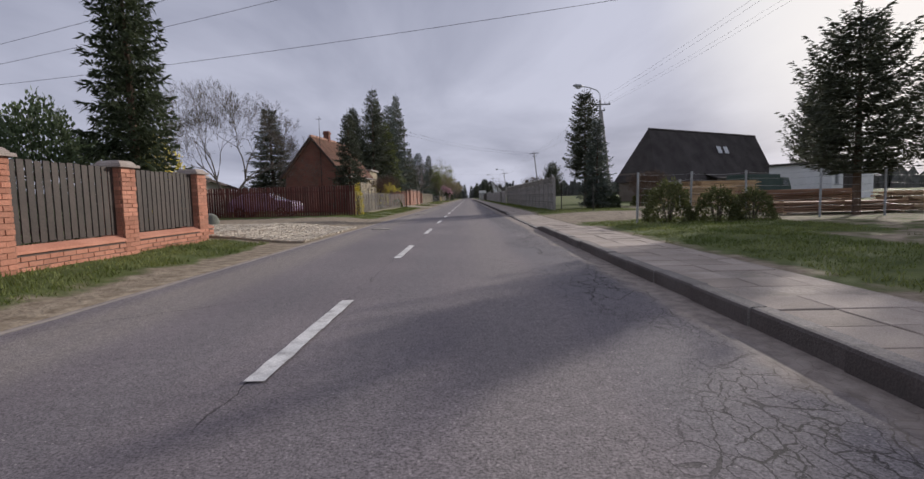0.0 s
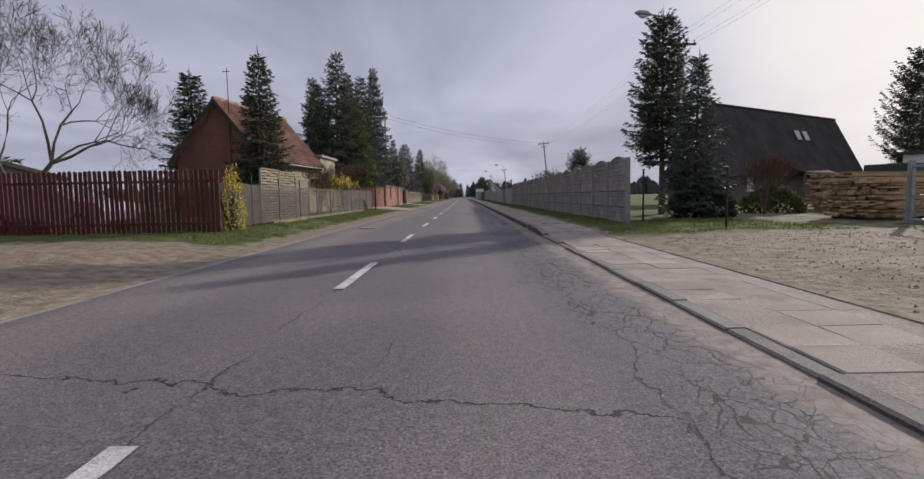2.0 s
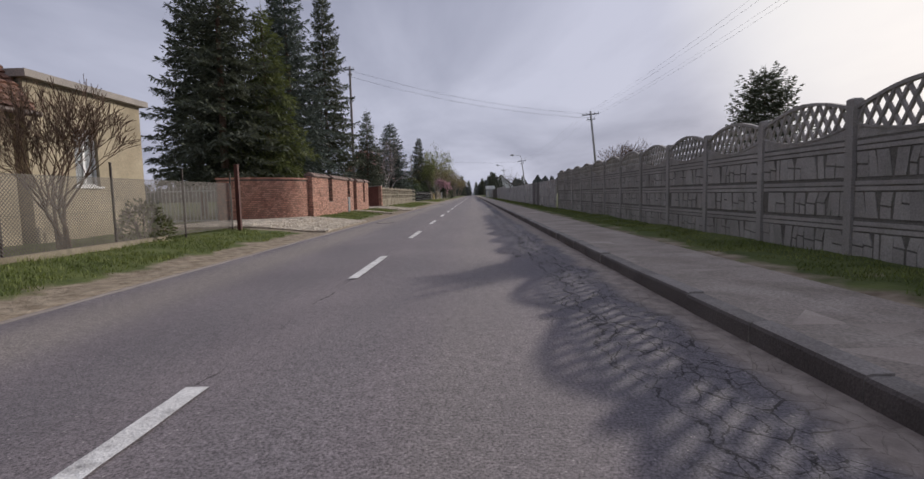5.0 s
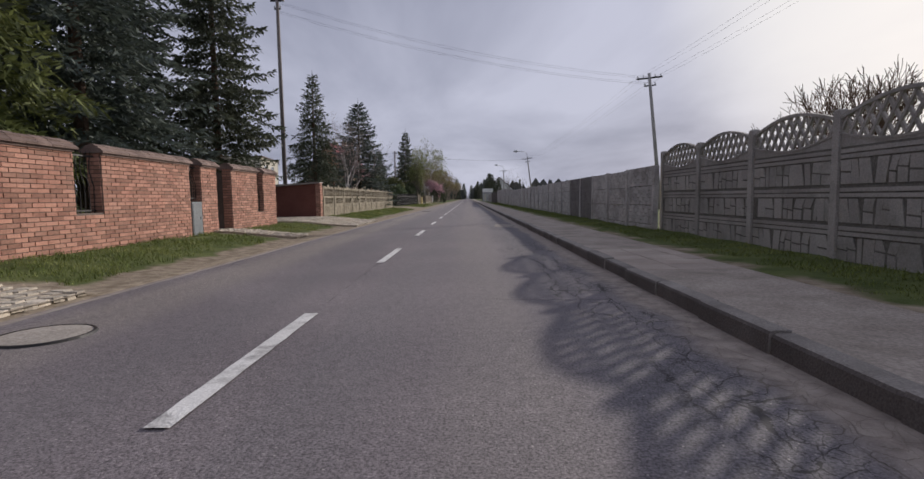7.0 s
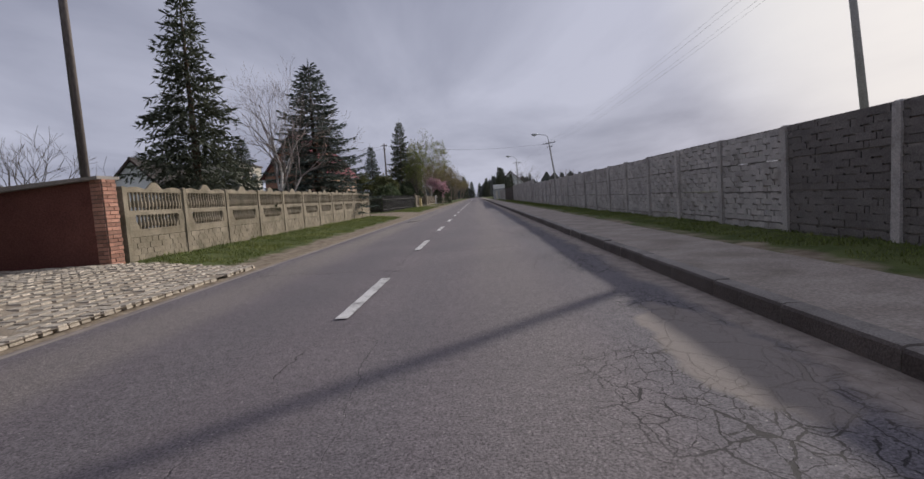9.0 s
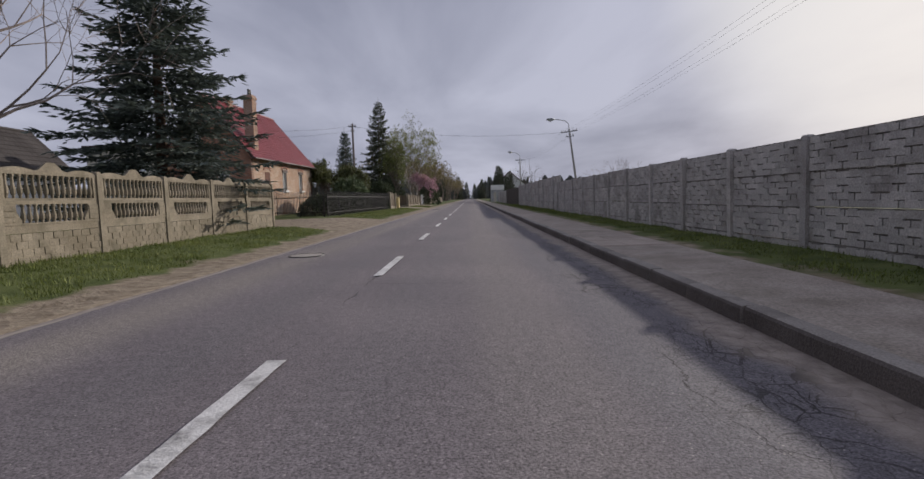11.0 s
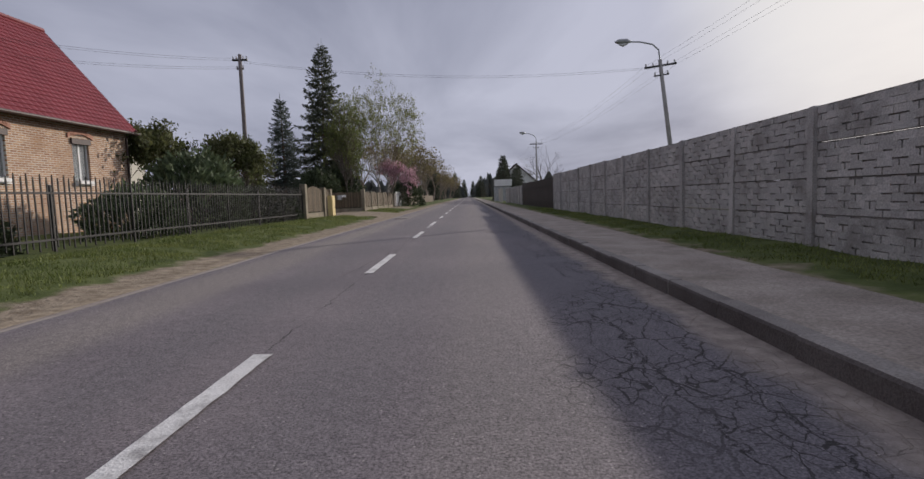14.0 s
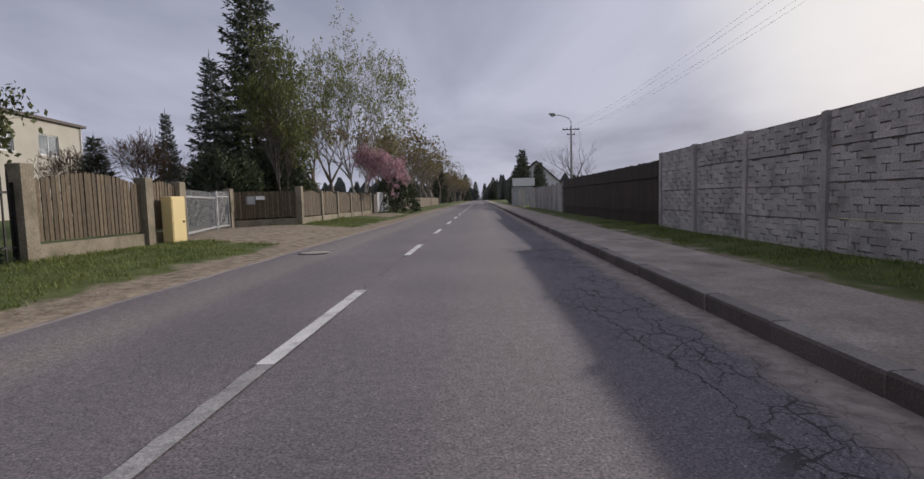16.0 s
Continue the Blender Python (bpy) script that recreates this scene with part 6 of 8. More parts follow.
def poles():
    street_pole((9.7, 36.0, 0.1), 7.75, "concrete street lamp pole with a leaning stay", True, True)
    street_pole((11.6, 83.1, 0.1), 8.1, "grey utility pole with crossarms", False, lean=-5.5)
    street_pole((10.1, 132.2, 0.1), 7.1, "concrete street lamp pole with crossarm", True, lean=-7)
    street_pole((8.2, 169.5, 0.1), 7.1, "concrete street lamp pole far along the road", True)
    street_pole((8.2, 215.0, 0.1), 7.1, "concrete street lamp pole far along the road", True)
    street_pole((-10.1, 80.6, 0.1), 12.0, "tall brown utility pole behind the gate", False, material=POLE_WOOD)
    street_pole((-11.3, 133.6, 0.1), 8.4, "grey-brown utility pole beside the railing", False, material=POLE_WOOD)
    street_pole((-14.5, 215.0, 0.1), 8.0, "distant brown utility pole beside the trees", False, material=POLE_WOOD)
    w = thing("overhead_wires", "thin overhead power lines between the poles", "power line", (0, 0, 0))
    run = [(9.7, -14, 7.6), (9.7, 36, 7.6), (10.85, 83.1, 7.95), (9.3, 132.2, 6.9), (8.2, 169.5, 6.95), (8.2, 215, 6.95)]
    for i, (a, b) in enumerate(zip(run, run[1:])):
        g = Geo()
        for dx in (-0.68, -0.35, 0.35, 0.68):
            sag_wire(g, (a[0] + dx, a[1], a[2]), (b[0] + dx, b[1], b[2]), 0.55, 0.004)
        part("wire", g, IRON, w)
    for a, b, s in (((-10.1, 80.6, 11.8), (10.85, 83.1, 7.95), 0.6), ((-10.1, 80.6, 11.3), (10.85, 83.1, 7.6), 0.6), ((-11.3, 133.6, 8.2), (9.3, 132.2, 6.85), 0.6),
                    ((-11.3, 133.6, 8.3), (-17.5, 121, 6.6), 0.3), ((-11.3, 133.6, 7.9), (-17.5, 121.5, 6.1), 0.3)):
        g = Geo()
        sag_wire(g, a, b, s)
        sag_wire(g, (a[0], a[1] + 0.4, a[2]), (b[0], b[1] + 0.4, b[2]), s)
        part("wire", g, IRON, w)
    for a, b in (((-28, 25.4, 7.5), (16, 13.8, 8.5)), ((-28, 25.4, 8.3), (12, 13.0, 11.0)), ((-28, 25.4, 9.2), (12, 13.0, 12.6))):
        g = Geo()
        sag_wire(g, a, b, 0.35, 0.011, 20)
        part("wire", g, IRON, w)


# ---- plants ----
def spruce_meshes(seed, h, r, bare=0.06, droop=0.35, gap=0.4, fine=1.0, ragged=0.3, power=0.9, boughs=8, hang=0.5):
    """Trunk and needled crown of a conifer: whorls of boughs, each a flat spray of twigs set with short needle tufts."""
    q = random.Random(seed)
    trunk, crown = Geo(), Geo()
    bend = q.uniform(-0.02, 0.02)
    trunk.tube([(bend * h * t * t, 0, h * t - (0.3 if t == 0 else 0)) for t in (0, 0.3, 0.6, 0.85, 1.0)], [0.012 * h + 0.05, 0.010 * h + 0.03, 0.006 * h + 0.02, 0.03, 0.008], 7)
    v, f = crown.v, crown.f

    def tuft(px, py, pz, ex, ey, ez, ln, hw):
        m = math.hypot(ex, ey) or 1.0
        roll = q.uniform(-1.25, 1.25)
        c, w = math.cos(roll) * hw, math.sin(roll) * hw
        sx, sy = -ey / m * c, ex / m * c
        k = len(v)
        b = 0.38 * ln
        v.append((px, py, pz))
        v.append((px + ex * b + sx, py + ey * b + sy, pz + ez * b + w))
        v.append((px + ex * ln, py + ey * ln, pz + ez * ln))
        v.append((px + ex * b - sx, py + ey * b - sy, pz + ez * b - w))
        f.append((k, k + 1, k + 2, k + 3))

    z = h * bare
    step = 0.135 * fine
    while z < h - 0.15:
        t = (z - h * bare) / (h * (1 - bare))
        rad = r * (1 - t) ** power * (0.6 + 0.4 * min(1, t / 0.1 + 0.3)) + 0.12
        n = max(4, int(boughs * (0.6 + 0.4 * (1 - t)) + q.uniform(-0.6, 0.6)))
        start = q.uniform(0, 6.28)
        for i in range(n):
            a = start + 6.283 * i / n + q.uniform(-0.35, 0.35)
            ln = rad * q.uniform(1 - ragged, 1 + ragged * 0.5)
            dx, dy = math.cos(a), math.sin(a)
            zz = z + q.uniform(-0.3, 0.3) * gap
            rise = q.uniform(0.05, 0.25) + 0.6 * max(0, t - 0.5)
            dr = droop * q.uniform(0.7, 1.3) * (1.25 - 0.8 * t)
            ox = bend * z * z / h
            u = q.uniform(0.12, 0.2)
            while u < 1.0:
                px, py, pz = dx * ln * u + ox, dy * ln * u, zz + ln * (rise * u - dr * u * u + 0.25 * u ** 4)
                tuft(px, py, pz, dx, dy, q.uniform(-0.3, 0.4), 0.24 * fine, 0.05 * fine)
                reach = min(0.75, 0.42 * ln) * (1 - u) ** 0.7 * q.uniform(0.6, 1.15) + 0.1 * fine
                for side in (-1, 1):
                    c = a + side * q.uniform(0.65, 1.15)
                    ex, ey = math.cos(c), math.sin(c)
                    fall = hang * q.uniform(0.25, 1.0)
                    d = 0.0
                    while d < reach:
                        tuft(px + ex * d, py + ey * d, pz - fall * d * (0.35 + 0.65 * d / (reach + 0.1)), ex + q.uniform(-0.45, 0.45), ey + q.uniform(-0.45, 0.45), q.uniform(-0.8, 0.35) * (0.4 + hang), 0.19 * fine * q.uniform(0.7, 1.3), 0.036 * fine * q.uniform(0.7, 1.3))
                        d += step * q.uniform(0.75, 1.15)
                u += step * q.uniform(0.75, 1.15) / ln
            for e in range(3):
                c = a + q.uniform(-0.6, 0.6)
                u = 0.94
                tuft(dx * ln * u + ox, dy * ln * u, zz + ln * (rise * u - dr * u * u + 0.25 * u ** 4), math.cos(c), math.sin(c), q.uniform(-0.1, 0.5), 0.26 * fine, 0.035 * fine)
        z += gap * (1 - 0.4 * t) * q.uniform(0.8, 1.2)
    for i in range(22):
        a = q.uniform(0, 6.28)
        tuft(bend * h, 0, h - 0.05 * i, math.cos(a) * 0.6, math.sin(a) * 0.6, 0.9, 0.1 + 0.016 * i, 0.025)
    tuft(bend * h, 0, h - 0.1, 0.03, 0.02, 1.0, 0.5, 0.022)
    return trunk.mesh("trunk"), crown.mesh("crown")


def conifer(meshes, label, at, scale=1.0, turn=0.0, needles=SPRUCE, wide=1.0, name="spruce_tree", group="", category="tree"):
    th = thing(name, label, category, at, 0, group)
    th.matrix_basis = pose(*at, 0, 0, turn) @ Matrix.Diagonal((scale * wide, scale * wide, scale, 1))
    part("trunk", meshes[0], BARK_RED, th)
    c = part("crown", meshes[1], needles, th)
    if c.data.materials[0] != needles:
        c.material_slots[0].link = "OBJECT"
        c.material_slots[0].material = needles
    return th


def bough_meshes(seed, h, spread, levels=5, trunk_r=0.12, first=0.25, weep=0.0, split=3, leaf=0, leaf_size=0.08, twist=0.5, stems=1, low=False):
    """A broad-leaved tree: forking limbs as tapered tubes; leaf: leaves to each twig."""
    q = random.Random(seed)
    wood, limbs, leaves = Geo(), Geo(), Geo()
    tips = []

    def grow(p, d, ln, r, lev):
        pts, rad = [p], [r]
        cur, dr = Vector(p), Vector(d)
        segs = 3 if lev < levels else 2
        for s in range(segs):
            dr = (dr + Vector((q.uniform(-1, 1), q.uniform(-1, 1), q.uniform(-0.6, 0.9))) * 0.2 * twist * 2 + Vector((0, 0, -weep * max(0, lev - 1)))).normalized()
            cur = cur + dr * ln / segs
            pts.append(tuple(cur))
            rad.append(max(0.004, r * (1 - 0.42 * (s + 1) / segs)))
        (wood if lev < 2 else limbs).tube(pts, rad, 6 if lev < 2 else 4 if lev < 4 else 3, False)
        if lev >= levels:
            tips.append((pts[-2], pts[-1]))
            return
        n = split + (1 if lev == 0 else 0) + (2 if low and lev < 2 else 0)
        for i in range(n):
            a = 6.283 * i / n + q.uniform(-0.6, 0.6)
            side = dr.cross(Vector((math.cos(a), math.sin(a), 0.15)))
            side = side.normalized() if side.length > 1e-3 else Vector((1, 0, 0))
            nd = (dr * q.uniform(0.7, 1.0) + side * spread * q.uniform(0.6, 1.15) + Vector((0, 0, 0.12))).normalized()
            j = (-1 if i < 2 else q.choice((1, 2, 3))) if low and lev < 3 else q.choice((-1, -1, -2)) if lev else -1
            base = pts[j]
            grow(base, tuple(nd), ln * q.uniform(0.6, 0.82), rad[j] * q.uniform(0.6, 0.8), lev + 1)

    for s in range(stems):
        lean = Vector((q.uniform(-0.3, 0.3), q.uniform(-0.3, 0.3), 1)) if stems > 1 else Vector((q.uniform(-0.08, 0.08), q.uniform(-0.08, 0.08), 1))
        grow((q.uniform(-0.1, 0.1) * (stems > 1), q.uniform(-0.1, 0.1) * (stems > 1), -0.2), tuple(lean.normalized()), h * first, trunk_r, 0)
    for a, b in tips:
        a, b = Vector(a), Vector(b)
        for i in range(leaf):
            p = a.lerp(b, q.uniform(0, 1.25)) + Vector((q.gauss(0, 1), q.gauss(0, 1), q.gauss(0, 1))) * leaf_size * 1.3
            u = Vector((q.gauss(0, 1), q.gauss(0, 1), q.gauss(0, 1))).normalized() * leaf_size * q.uniform(0.6, 1.3)
            w = u.cross(Vector((q.gauss(0, 1), q.gauss(0, 1), q.gauss(0, 1))))
            w = w.normalized() * u.length * 0.5
            leaves.face(p - u, p + w, p + u, p - w)
    # bring the whole to the wanted height
    k = h / max(p[2] for p in limbs.v)
    for g in (wood, limbs, leaves):
        g.v = [(x * k, y * k, z * k if z > 0 else z) for x, y, z in g.v]
    return wood.mesh("trunk"), (leaves.mesh("crown") if leaf else None), limbs.mesh("limbs")


def tree(meshes, label, at, bark=BARK, leaves=None, scale=1.0, turn=0.0, name="bare_tree", group="", category="tree", wide=1.0, limb=None):
    th = thing(name, label, category, at, 0, group)
    th.matrix_basis = pose(*at, 0, 0, turn) @ Matrix.Diagonal((scale * wide, scale * wide, scale, 1))
    part("trunk", meshes[0], bark, th)
    part("branchwork", meshes[2], limb or bark, th)
    if meshes[1] and leaves:
        part("crown", meshes[1], leaves, th)
    return th


def bush_mesh(seed, rx, ry, h, n, size, spiky=0.0):
    """Small leaves massed near the surface of an uneven mound."""
    q = random.Random(seed)
    g = Geo()
    for i in range(n):
        a, t = q.uniform(0, 6.283), q.uniform(0.0, 1.0)
        el = math.asin(t)
        lump = 1 + 0.22 * noise.noise((math.cos(a) * 2.2 + seed, math.sin(a) * 2.2, el * 2.5)) + 0.12 * noise.noise((math.cos(a) * 6, math.sin(a) * 6 + seed, el * 6))
        rr = lump * q.uniform(0.72, 1.0) ** 0.6
        d = Vector((math.cos(a) * math.cos(el), math.sin(a) * math.cos(el), t))
        p = Vector((d.x * rx * rr, d.y * ry * rr, 0.05 + d.z * h * rr))
        u = (d + Vector((q.gauss(0, 1), q.gauss(0, 1), q.gauss(0, 1) + spiky)) * 0.6).normalized() * size * q.uniform(0.6, 1.5)
        w = u.cross(Vector((q.gauss(0, 1), q.gauss(0, 1), q.gauss(0, 1)))).normalized() * size * 0.38
        g.face(p - u * 0.4, p + w, p + u, p - w)
    stems = Geo()
    for i in range(7):
        a = q.uniform(0, 6.28)
        stems.tube([(0.05 * math.cos(a), 0.05 * math.sin(a), -0.1), (rx * 0.3 * math.cos(a), ry * 0.3 * math.sin(a), h * 0.45), (rx * 0.6 * math.cos(a), ry * 0.6 * math.sin(a), h * 0.8)], [0.03, 0.02, 0.006], 4, False)
    return stems.mesh("woody_base"), g.mesh("foliage")


def bush(meshes, label, at, leaves, scale=1.0, turn=0.0, name="bush", wide=1.0, group=""):
    th = thing(name, label, "bush", at, 0, group)
    th.matrix_basis = pose(*at, 0, 0, turn) @ Matrix.Diagonal((scale * wide, scale * wide, scale, 1))
    part("woody_base", meshes[0], BARK, th)
    c = part("foliage", meshes[1], leaves, th)
    if c.data.materials[0] != leaves:
        c.material_slots[0].link = "OBJECT"
        c.material_slots[0].material = leaves
    return th


S_FAR = spruce_meshes(9, 10.0, 3.1, 0.03, 0.4, gap=0.42, fine=2.2, boughs=9)
S_SLIM = spruce_meshes(1, 9.4, 1.45, 0.02, 0.5, gap=0.28, fine=1.0, ragged=0.3, power=0.42, boughs=9, hang=1.1)
S_WIDE = spruce_meshes(2, 10.0, 2.9, 0.04, 0.4, gap=0.32, fine=1.05, ragged=0.4, boughs=10, hang=0.5)
S_THIN = spruce_meshes(3, 8.0, 1.75, 0.05, 0.35, gap=0.25, fine=0.92, ragged=0.4, boughs=10, hang=0.6)
S_SPARSE = spruce_meshes(14, 16.5, 2.9, 0.1, 0.45, gap=0.62, fine=1.5, ragged=0.45, power=0.55, boughs=7, hang=1.4)
S_PINE = spruce_meshes(4, 7.0, 1.95, 0.22, -0.12, gap=0.25, fine=0.78, boughs=12, ragged=0.45, power=0.42, hang=0.15)
S_DROOP = spruce_meshes(5, 9.0, 2.3, 0.08, 0.62, gap=0.33, fine=0.95, ragged=0.4, power=1.05, boughs=9, hang=1.2)
S_BARE = spruce_meshes(7, 7.5, 1.3, 0.27, 0.2, gap=0.2, fine=0.8, ragged=0.45, power=0.5, boughs=11, hang=0.5)

# the first garden and the drive
conifer(S_SLIM, "dark columnar thuja behind the brick fence", (-7.95, 9.4, 0.15), 0.76, 70, LEAF_DARK, 0.95)
conifer(S_SPARSE, "tall sparse spruce behind the russet board fence", (-24.6, 36.0, 0.15), 1.0, 70, SPRUCE, 1.0)
bush(bush_mesh(11, 1.7, 1.7, 3.5, 11000, 0.085, 0.9), "bushy juniper behind the brick fence", (-10.3, 9.5, 0.1), JUNIPER, 0.95, name="juniper")
tree(bough_meshes(21, 8.4, 0.6, 7, 0.085, 0.22, split=3, stems=2, twist=0.7), "leafless walnut tree with spreading crown", (-15.4, 30.0, 0.1), BARK, None, 1.08, wide=0.84)
conifer(S_THIN, "slim dark spruce behind the old house", (-21.6, 54.5, 0.1), 1.4, 30, SPRUCE, 1.35)
bush(bush_mesh(12, 0.9, 0.9, 2.5, 1500, 0.08), "flowering yellow forsythia behind the brick fence", (-9.7, 13.3, 0.1), YELLOW_BLOOM, 1.15, name="forsythia_bush")
# beside the old house
conifer(S_THIN, "spruce before the brick gable", (-8.7, 35.0, 0.1), 0.9, 100, SPRUCE, 1.0)
FORS = bough_meshes(31, 2.3, 0.4, 4, 0.025, 0.3, split=3, leaf=5, leaf_size=0.045, stems=7)
tree(FORS, "yellow flowering forsythia by the stucco wall", (-7.45, 41.6, 0.15), BARK, YELLOW_BLOOM, 0.95, 0, "forsythia_bush", category="bush")
bush(bush_mesh(36, 0.5, 0.95, 1.3, 1500, 0.045, 0.8), "low flowering forsythia shoots by the stucco wall", (-7.4, 41.3, 0.55), YELLOW_BLOOM, name="forsythia_bush")
bush(bush_mesh(35, 0.3, 0.34, 1.75, 900, 0.05, 0.8), "yellow flowering forsythia at the picket corner", (-6.42, 26.75, 0.15), YELLOW_BLOOM, name="forsythia_bush")
TWIGS = bough_meshes(33, 2.9, 0.45, 5, 0.035, 0.25, split=3, stems=4)
tree(TWIGS, "leafless shrub before the old house", (-7.5, 38.9, 0.15), BARK_RED, None, 0.95, 20, "bare_shrub", category="bush")
tree(TWIGS, "leafless shrub before the annex", (-7.4, 45.0, 0.15), BARK_RED, None, 1.15, 140, "bare_shrub", category="bush")
bush(bush_mesh(14, 0.55, 0.5, 0.85, 1100, 0.06), "small clipped green bush at the wire fence", (-6.95, 46.6, 0.15), LEAF_OLIVE)
# conifers behind the brick wall
S_HIGH = spruce_meshes(6, 12.0, 3.0, 0.15, 0.42, gap=0.38, fine=1.02, ragged=0.4, power=0.85, boughs=10, hang=0.8)
S_HIGH_B = spruce_meshes(8, 12.0, 2.9, 0.14, 0.4, gap=0.36, fine=1.02, ragged=0.4, power=0.8, boughs=11, hang=0.6)
S_CEDAR = spruce_meshes(16, 10.5, 2.9, 0.13, 0.75, gap=0.38, fine=1.05, ragged=0.35, boughs=9, hang=1.5)
for x, y, s, t, m, w, ms in ((-11.4, 59.8, 1.06, 0, SPRUCE, 0.95, S_HIGH), (-10.1, 61.9, 0.9, 50, CEDAR, 1.0, S_CEDAR), (-10.2, 65.6, 1.0, 130, SPRUCE_BLUE, 1.0, S_HIGH),
                             (-14.2, 63.0, 0.95, 200, SPRUCE, 0.9, S_HIGH), (-10.3, 73.4, 1.2, 280, SPRUCE, 0.66, S_HIGH_B), (-15.5, 69.0, 1.0, 20, SPRUCE, 0.85, S_HIGH_B), (-12.6, 70.9, 1.12, 160, SPRUCE, 0.75, S_HIGH)):
    conifer(ms, "tall conifer behind the brick garden wall", (x, y, 0.1), s * 1.1, t, m, w, group="conifers behind the brick wall")
# behind the baluster fence
conifer(S_DROOP, "spruce with drooping boughs behind the baluster fence", (-9.9, 85.7, 0.1), 1.0, 40, SPRUCE, 1.08)
conifer(S_WIDE, "broad blue-green spruce behind the baluster fence", (-9.9, 99.6, 0.1), 0.98, 80, SPRUCE_BLUE, 1.3)
conifer(S_THIN, "young spruce behind the baluster fence", (-11.3, 92.5, 0.1), 0.55, 10, SPRUCE_BLUE, 1.3)
tree(bough_meshes(41, 8.0, 0.62, 5, 0.13, 0.3, weep=0.02, split=3, twist=0.7, low=True), "leafless white birch with hanging twigs", (-9.2, 91.4, 0.1), BIRCH, None, 1.0, name="birch_tree", wide=0.8, limb=BIRCH_TWIG)
tree(bough_meshes(42, 4.2, 0.6, 4, 0.07, 0.28, split=3, stems=2), "leafless fruit tree behind the gate", (-14.5, 84.0, 0.1), BARK, None, 1.0, name="fruit_tree")
# round the red-roofed house
B_BIG = bush_mesh(15, 1.5, 1.2, 1.35, 4200, 0.1)
bush(B_BIG, "dark rounded evergreen bush behind the railing", (-9.6, 115.8, 0.15), LEAF_DARK, 0.95)
bush(B_BIG, "spreading juniper behind the railing", (-9.4, 121.5, 0.15), JUNIPER, 1.05, 90)
bush(B_BIG, "low evergreen shrub behind the railing end", (-9.2, 129.6, 0.15), LEAF_DARK, 1.1, 200)
bush(bush_mesh(16, 1.6, 1.6, 2.4, 4200, 0.14, 0.5), "broad green juniper at the house corner", (-10.2, 126.3, 0.15), JUNIPER, 1.15)
EVER = bough_meshes(51, 4.9, 0.5, 5, 0.06, 0.22, split=3, leaf=9, leaf_size=0.075, stems=2)
for x, y, s, t in ((-13.6, 129.7, 0.95, 0), (-11.6, 133.0, 0.9, 120), (-15.4, 129.2, 0.95, 220), (-11.2, 132.0, 0.85, 300)):
    tree(EVER, "leafy evergreen tree beside the brick house", (x, y, 0.1), BARK, LEAF_OLIVE, s, t, "evergreen_tree", "evergreens beside the brick house", wide=0.75)
conifer(S_WIDE, "very tall spruce at the far garden", (-11.6, 149.3, 0.1), 1.34, 15, SPRUCE, 0.86)
conifer(S_THIN, "slim spruce at the far garden", (-17.6, 157.0, 0.1), 1.35, 60, SPRUCE_BLUE, 1.0)
conifer(S_THIN, "little spiky blue spruce in the far garden", (-20.6, 156.5, 0.1), 0.9, 60, SPRUCE_BLUE, 0.8)
GREEN = bough_meshes(52, 10.4, 0.5, 5, 0.1, 0.3, weep=0.03, split=3, leaf=9, leaf_size=0.058, stems=2, low=True)
tree(GREEN, "birch with fresh green leaves by the road", (-8.5, 158.5, 0.1), BIRCH, LEAF_NEW, 1.25, 0, "birch_tree", wide=0.75, limb=TWIG_TAN)
conifer(S_CEDAR, "low spreading yew under the tall spruce", (-10.2, 149.2, 0.1), 0.52, 120, CEDAR, 1.6, "yew_tree")
conifer(S_THIN, "small dense spruce behind the slatted fence", (-21.0, 150.5, 0.1), 0.62, 30, SPRUCE, 1.5)
tree(TWIGS, "leafless shrub with upright shoots behind the slatted fence", (-19.4, 151.5, 0.1), BARK, None, 1.9, 30, "bare_shrub", category="bush")
tree(TWIGS, "leafless shrub with upright shoots behind the slatted fence", (-23.4, 152.0, 0.1), BARK, None, 1.7, 150, "bare_shrub", category="bush")
tree(bough_meshes(53, 8.2, 0.45, 5, 0.07, 0.2, split=3, leaf=5, leaf_size=0.06, stems=2, low=True), "dense young green tree by the far fence", (-8.9, 146.0, 0.1), BARK, LEAF_YOUNG, 1.08, 40, "leafy_tree", wide=0.62)
tree(bough_meshes(54, 5.8, 0.55, 6, 0.05, 0.2, split=3, leaf=6, leaf_size=0.045, stems=2), "ornamental tree in pink blossom", (-7.2, 158.5, 0.1), BARK, PINK_BLOOM, 0.84, 0, "blossom_tree", wide=0.75)
B_HEDGE = bush_mesh(17, 1.4, 1.4, 2.4, 3600, 0.12, 0.4)
bush(B_HEDGE, "dark evergreen bush under the tall spruce", (-10.3, 147.0, 0.1), LEAF_DARK, 1.5)
bush(B_HEDGE, "dark evergreen bush under the tall spruce", (-10.6, 143.8, 0.1), LEAF_DARK, 1.3, 70)
bush(B_HEDGE, "round evergreen bush by the far fence", (-6.6, 163.0, 0.1), LEAF_DARK, 1.25)
